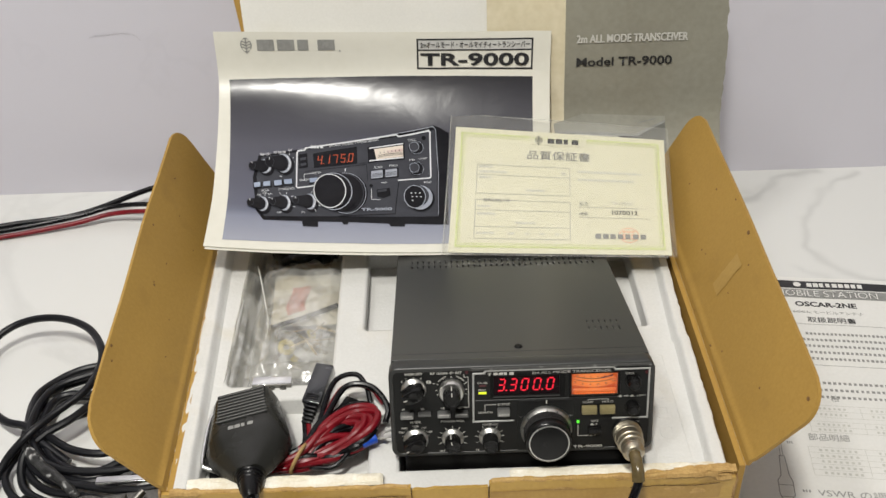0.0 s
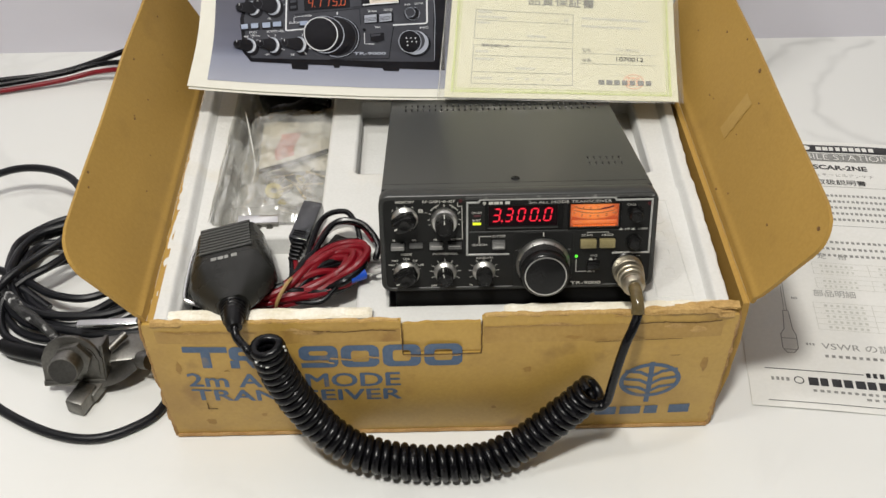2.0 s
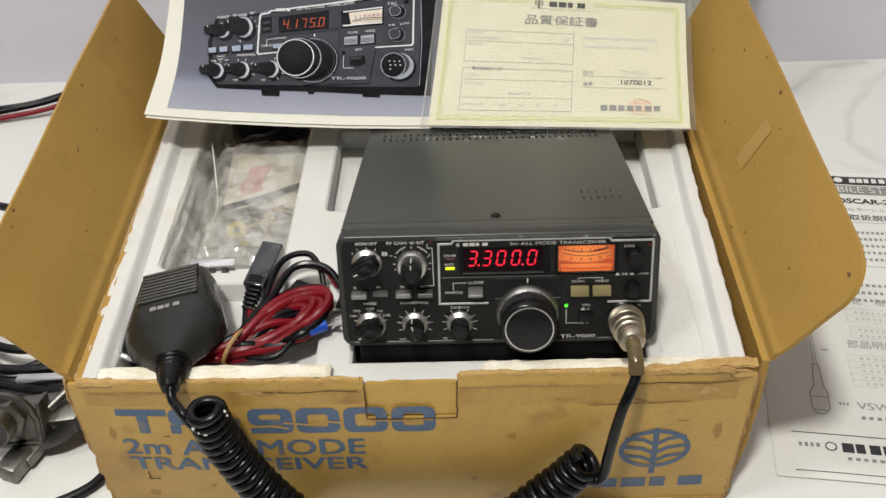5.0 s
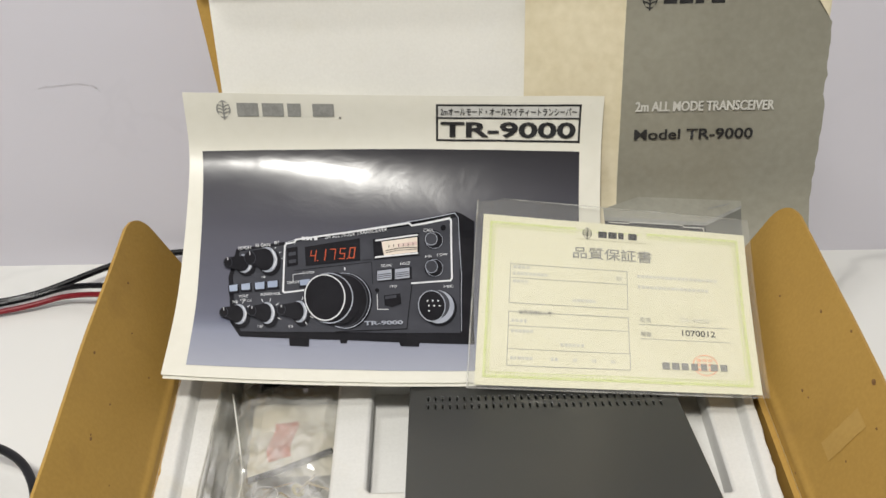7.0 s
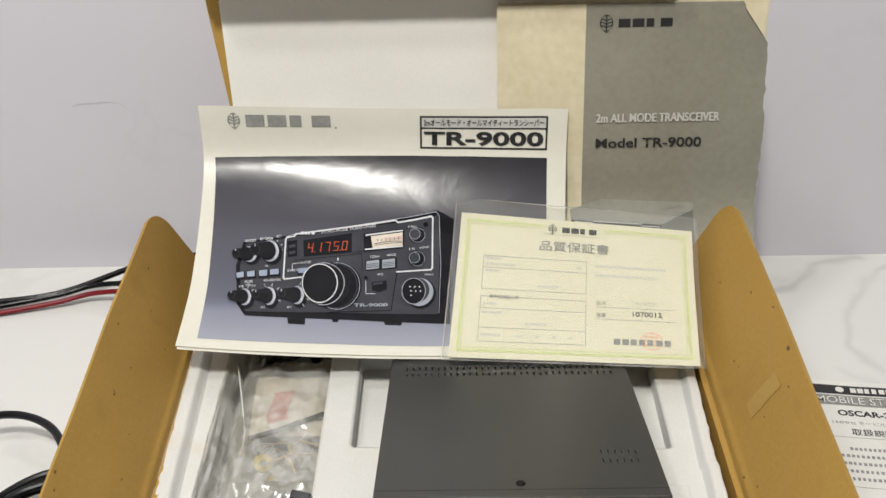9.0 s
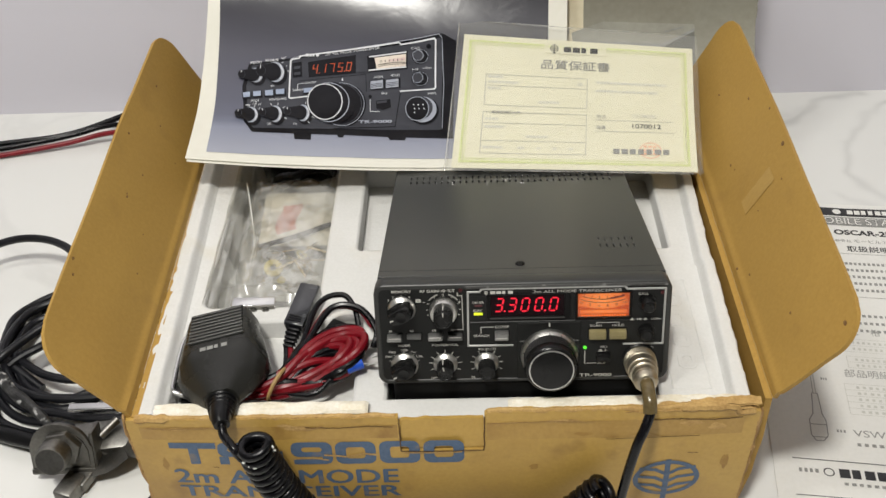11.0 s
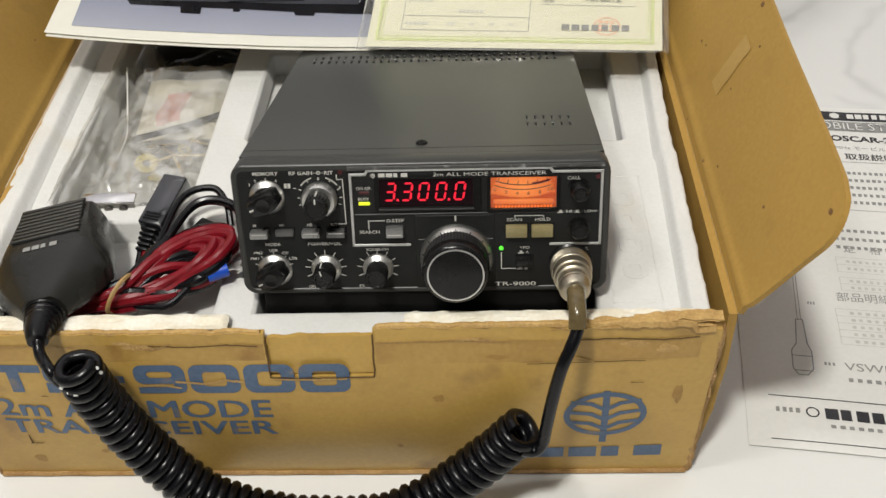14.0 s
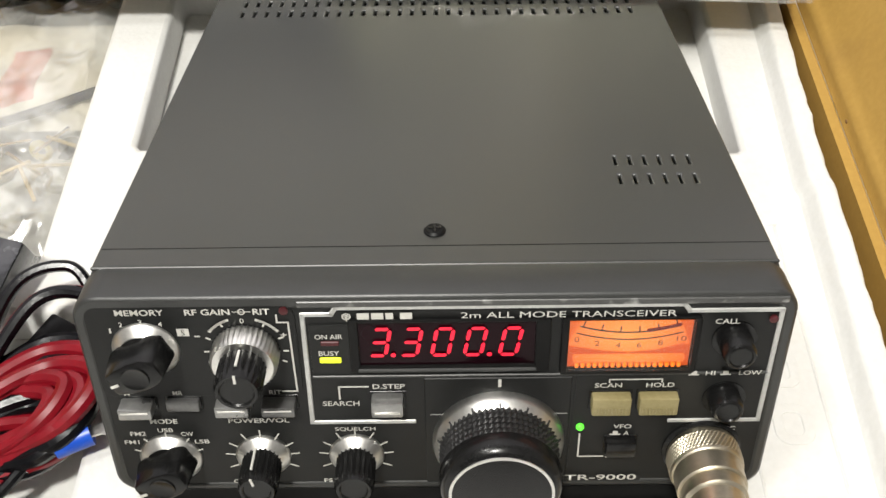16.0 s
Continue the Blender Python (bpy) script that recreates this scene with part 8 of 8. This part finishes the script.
# ---- antenna lead and mount on the marble beside the box ----
def build_antenna_lead():
    a = thing("antenna_cable", "coiled black antenna cable with scuffed grey tape", "cable", Matrix.Translation((-0.32, 0.19, 0)))
    # turns of the coil, open ends tucked under the flap
    turns = [
        [(-0.255, 0.238, 0.006), (-0.296, 0.235, 0.006), (-0.321, 0.229, 0.006), (-0.341, 0.213, 0.006), (-0.351, 0.194, 0.007), (-0.347, 0.164, 0.010), (-0.342, 0.133, 0.010), (-0.330, 0.110, 0.006), (-0.311, 0.096, 0.004), (-0.286, 0.090, 0.004), (-0.251, 0.083, 0.004), (-0.218, 0.085, 0.006), (-0.197, 0.105, 0.008), (-0.193, 0.150, 0.010), (-0.205, 0.200, 0.012), (-0.240, 0.225, 0.013)],
        [(-0.240, 0.225, 0.013), (-0.291, 0.218, 0.013), (-0.311, 0.211, 0.013), (-0.331, 0.200, 0.013), (-0.340, 0.184, 0.013), (-0.341, 0.158, 0.016), (-0.338, 0.139, 0.016), (-0.324, 0.115, 0.012), (-0.309, 0.105, 0.010), (-0.290, 0.100, 0.009), (-0.254, 0.100, 0.009), (-0.230, 0.111, 0.010), (-0.206, 0.135, 0.013), (-0.208, 0.175, 0.015), (-0.240, 0.190, 0.016)],
        [(-0.240, 0.190, 0.016), (-0.284, 0.188, 0.016), (-0.304, 0.191, 0.016), (-0.322, 0.190, 0.016), (-0.330, 0.180, 0.016), (-0.331, 0.161, 0.017), (-0.323, 0.135, 0.017), (-0.306, 0.114, 0.016), (-0.280, 0.103, 0.016), (-0.259, 0.112, 0.016), (-0.240, 0.135, 0.018), (-0.245, 0.160, 0.021)],
        [(-0.245, 0.160, 0.021), (-0.278, 0.164, 0.022), (-0.300, 0.160, 0.022), (-0.315, 0.148, 0.022), (-0.322, 0.142, 0.022), (-0.316, 0.135, 0.022), (-0.296, 0.122, 0.022), (-0.271, 0.117, 0.022), (-0.250, 0.127, 0.022), (-0.232, 0.150, 0.022)],
        [(-0.250, 0.205, 0.020), (-0.272, 0.193, 0.024), (-0.288, 0.172, 0.027), (-0.304, 0.150, 0.027), (-0.322, 0.137, 0.024), (-0.336, 0.122, 0.016), (-0.332, 0.100, 0.006), (-0.312, 0.086, 0.004), (-0.280, 0.078, 0.004), (-0.250, 0.074, 0.004)],
    ]
    for k, z in ((0, 0.0075), (1, 0.0080), (2, -0.0060)):
        turns.append([(-0.272 + (x + 0.272) * (0.94 if k < 2 else 1.06), 0.158 + (y - 0.158) * (0.93 if k < 2 else 1.07), max(0.0034, h + z)) for x, y, h in turns[k]])
    for pts in turns:
        part("cable_turn", tube(pts, 0.0032, 10, 8), M_CABLE_MATT, a)
    # the large free loop standing off the surface
    part("cable_loop", tube([(-0.300, 0.118, 0.012), (-0.325, 0.134, 0.020), (-0.340, 0.147, 0.024), (-0.360, 0.156, 0.022), (-0.383, 0.178, 0.020), (-0.400, 0.209, 0.020), (-0.406, 0.249, 0.020), (-0.391, 0.269, 0.026), (-0.366, 0.274, 0.032), (-0.337, 0.267, 0.036), (-0.310, 0.247, 0.040), (-0.292, 0.218, 0.042), (-0.289, 0.193, 0.040), (-0.296, 0.170, 0.038), (-0.315, 0.151, 0.034), (-0.332, 0.131, 0.030), (-0.349, 0.116, 0.016), (-0.355, 0.096, 0.004), (-0.343, 0.063, 0.0034), (-0.326, 0.038, 0.0034), (-0.3060, 0.0210, 0.0034), (-0.2700, 0.0020, 0.0034), (-0.2380, -0.0040, 0.0034), (-0.2120, 0.0060, 0.0034), (-0.1965, 0.0230, 0.0034), (-0.1915, 0.0600, 0.0034)], 0.0033, 12, 9), M_CABLE_MATT, a, "black cable curling out over the marble")
    part("cable_tail", tube([(-0.334, 0.150, 0.018), (-0.341, 0.132, 0.014), (-0.347, 0.118, 0.010), (-0.347, 0.105, 0.009), (-0.335, 0.087, 0.009), (-0.317, 0.077, 0.010), (-0.290, 0.067, 0.012), (-0.272, 0.062, 0.014)], 0.0030, 12, 8), M_CABLE_MATT, a)
    part("shrink_sleeve", tube([(-0.326, 0.0815, 0.010), (-0.317, 0.0770, 0.010), (-0.304, 0.0722, 0.011), (-0.288, 0.0665, 0.012)], 0.0062, 14, 6, lambda t: 0.62 + 0.40 * math.sin(math.pi * (0.15 + 0.6 * t))), M_RUBBER, a, "shrunk rubber sleeve")
    for pts in ([(-0.333, 0.1265, 0.021), (-0.329, 0.121, 0.022), (-0.315, 0.106, 0.021), (-0.297, 0.092, 0.020), (-0.282, 0.080, 0.014)], [(-0.3425, 0.166, 0.016), (-0.336, 0.185, 0.0165), (-0.328, 0.202, 0.016)]):
        part("scuffed_tape", tube(pts, 0.0040, 10, 7, lambda t: 0.75 + 0.35 * math.sin(math.pi * t) + 0.10 * math.sin(23 * t)), M_TAPE, a, "peeling grey tape")
    return a


M_TAPE = mat("peeling_tape", (0.012, 0.012, 0.013), (0.060, 0.060, 0.060), 0.40, grain=300, patch=90, bump=0.7, bump_scale=300, spots=(0.78, 0.78, 0.77), spot_scale=150, spot_amount=1.0, spec=0.2)


M_DARK_STEEL = mat("dark_oxidised_steel", (0.05, 0.048, 0.045), (0.09, 0.088, 0.083), 0.45, metal=0.8, grain=500, patch=90, bump=0.15)


def build_mount():
    m = thing("antenna_mount", "dull metal antenna trunk mount with a bolt, lying on the marble", "antenna mount", Matrix.Translation((-0.264, 0.03, 0)))
    M = pose(-0.2640, 0.0400, 0.0240, 73, 0, 0)
    outline = [(-21.5, -14.5), (21.5, -14.5), (21.8, 4)] + [(20.5 * math.cos(radians(a)), 3 + 19 * math.sin(radians(a))) for a in range(8, 173, 11)] + [(-21.5, 4)]
    cheek = part("cheek_plate", prism([(x * MM, y * MM) for x, y in outline], 0.0035, M, 0.0007), M_STEEL, m, "rounded metal cheek plate")
    part("foot_edge", block(0.0445, 0.0045, 0.0060, M @ Matrix.Translation((0, -0.0150, 0.0014)), 0.0010), M_STEEL, cheek)
    part("inner_face", prism([(x * 0.72 * MM, y * 0.72 * MM) for x, y in outline], 0.0012, M @ Matrix.Translation((0.0035, 0.0, 0.0034)), 0.0004), M_STEEL, cheek)
    part("nut", prism([(0.0135 * math.cos(radians(60 * k + 10)), 0.0135 * math.sin(radians(60 * k + 10))) for k in range(6)], 0.0060, M @ Matrix.Translation((0.0030, 0.0055, 0.0042)), 0.0008), M_STEEL, m, "large hexagonal nut")
    part("bolt", lathe([(0.0108, 0), (0.0108, 0.0150), (0.0102, 0.0160), (0.0096, 0.0160), (0.0095, 0.0154), (0.0002, 0.0152)], M @ Matrix.Translation((0.0000, 0.0045, 0.0060)), 36), M_STEEL, m, "thick round bolt end")
    part("bolt_face", lathe([(0.0094, 0), (0.0094, 0.0004), (0.0002, 0.0006)], M @ Matrix.Translation((0.0000, 0.0045, 0.0214)), 36), M_DARK_STEEL, m, "dark oxidised bolt end")
    part("side_flange", block(0.0030, 0.0300, 0.0160, M @ Matrix.Translation((0.0212, -0.0010, -0.0060)), 0.0008), M_STEEL, cheek, "bent side flange")
    part("strap", tube([(-0.2450, 0.0360, 0.0100), (-0.2330, 0.0380, 0.0130), (-0.2220, 0.0430, 0.0190)], 0.0085, 4, 4, flat=0.22), M_STEEL, m, "bent metal strap")
    part("strap_end", lathe([(0.0062, 0), (0.0068, 0.004), (0.0062, 0.010)], pose(-0.2185, 0.0450, 0.0200, 75, 0, 60), 20), M_STEEL, m)
    part("rail", block(0.0620, 0.0060, 0.0030, pose(-0.2400, 0.0775, 0.0255, 8, -2, 0), 0.0006), M_CHROME, m, "bright metal rail")
    part("rail_screw", lathe([(0.0032, 0), (0.0032, 0.0010), (0.0006, 0.0022)], pose(-0.2240, 0.0770, 0.0270, 8, 0, 0), 14), M_STEEL, m)
    part("clamp_arm", block(0.0480, 0.0240, 0.0120, pose(-0.2400, 0.0580, 0.0140, 10, -4, 4), 0.0018), M_STEEL, m, "heavy clamp arm")
    part("clamp_bolt", tube([(-0.2420, 0.0520, 0.0230), (-0.2320, 0.0640, 0.0270)], 0.0030, 12, 3), M_STEEL, m)
    part("set_screw", block(0.0135, 0.0200, 0.0130, pose(-0.2570, 0.0200, 0.0075, 0, 4, -18), 0.0018), M_STEEL, m, "square clamp foot")
    part("set_screw_arm", block(0.0150, 0.0300, 0.0080, pose(-0.2500, 0.0360, 0.0070, 0, 0, -20), 0.0015), M_STEEL, m)
    m.matrix_basis = Matrix.Translation((0.0035, 0.0090, 0)) @ m.matrix_basis
    return m


build_antenna_lead()
build_mount()


# ---- supply leads running along the wall ----
def build_leads():
    group = "leads by the wall"
    for name, label, pts, r, m in (
        ("black_lead", "black cable running along the foot of the wall", [(-0.70, 0.395, 0.0034), (-0.58, 0.430, 0.0034), (-0.4662, 0.4583, 0.009), (-0.3854, 0.4720, 0.012), (-0.3096, 0.5087, 0.020), (-0.25, 0.525, 0.020), (-0.19, 0.530, 0.012), (-0.12, 0.528, 0.006)], 0.0031, M_CABLE),
        ("black_wire", "black supply wire beside the red one", [(-0.70, 0.405, 0.0029), (-0.56, 0.437, 0.003), (-0.4650, 0.4520, 0.007), (-0.3890, 0.4690, 0.011), (-0.3500, 0.4790, 0.016), (-0.3100, 0.4740, 0.021), (-0.26, 0.470, 0.018), (-0.215, 0.468, 0.008), (-0.17, 0.468, 0.0029)], 0.0027, M_CABLE),
        ("red_wire", "red supply wire beside the black one", [(-0.70, 0.390, 0.0027), (-0.56, 0.428, 0.0028), (-0.4639, 0.4459, 0.0035), (-0.3897, 0.4620, 0.007), (-0.3500, 0.4710, 0.012), (-0.3083, 0.4650, 0.018), (-0.26, 0.462, 0.014), (-0.215, 0.460, 0.006), (-0.17, 0.460, 0.0027)], 0.0026, M_RED),
    ):
        t = thing(name, label, "wire", Matrix.Translation(pts[0]), group)
        part("sheath", tube(pts, r, 10, 9), m, t)


build_leads()
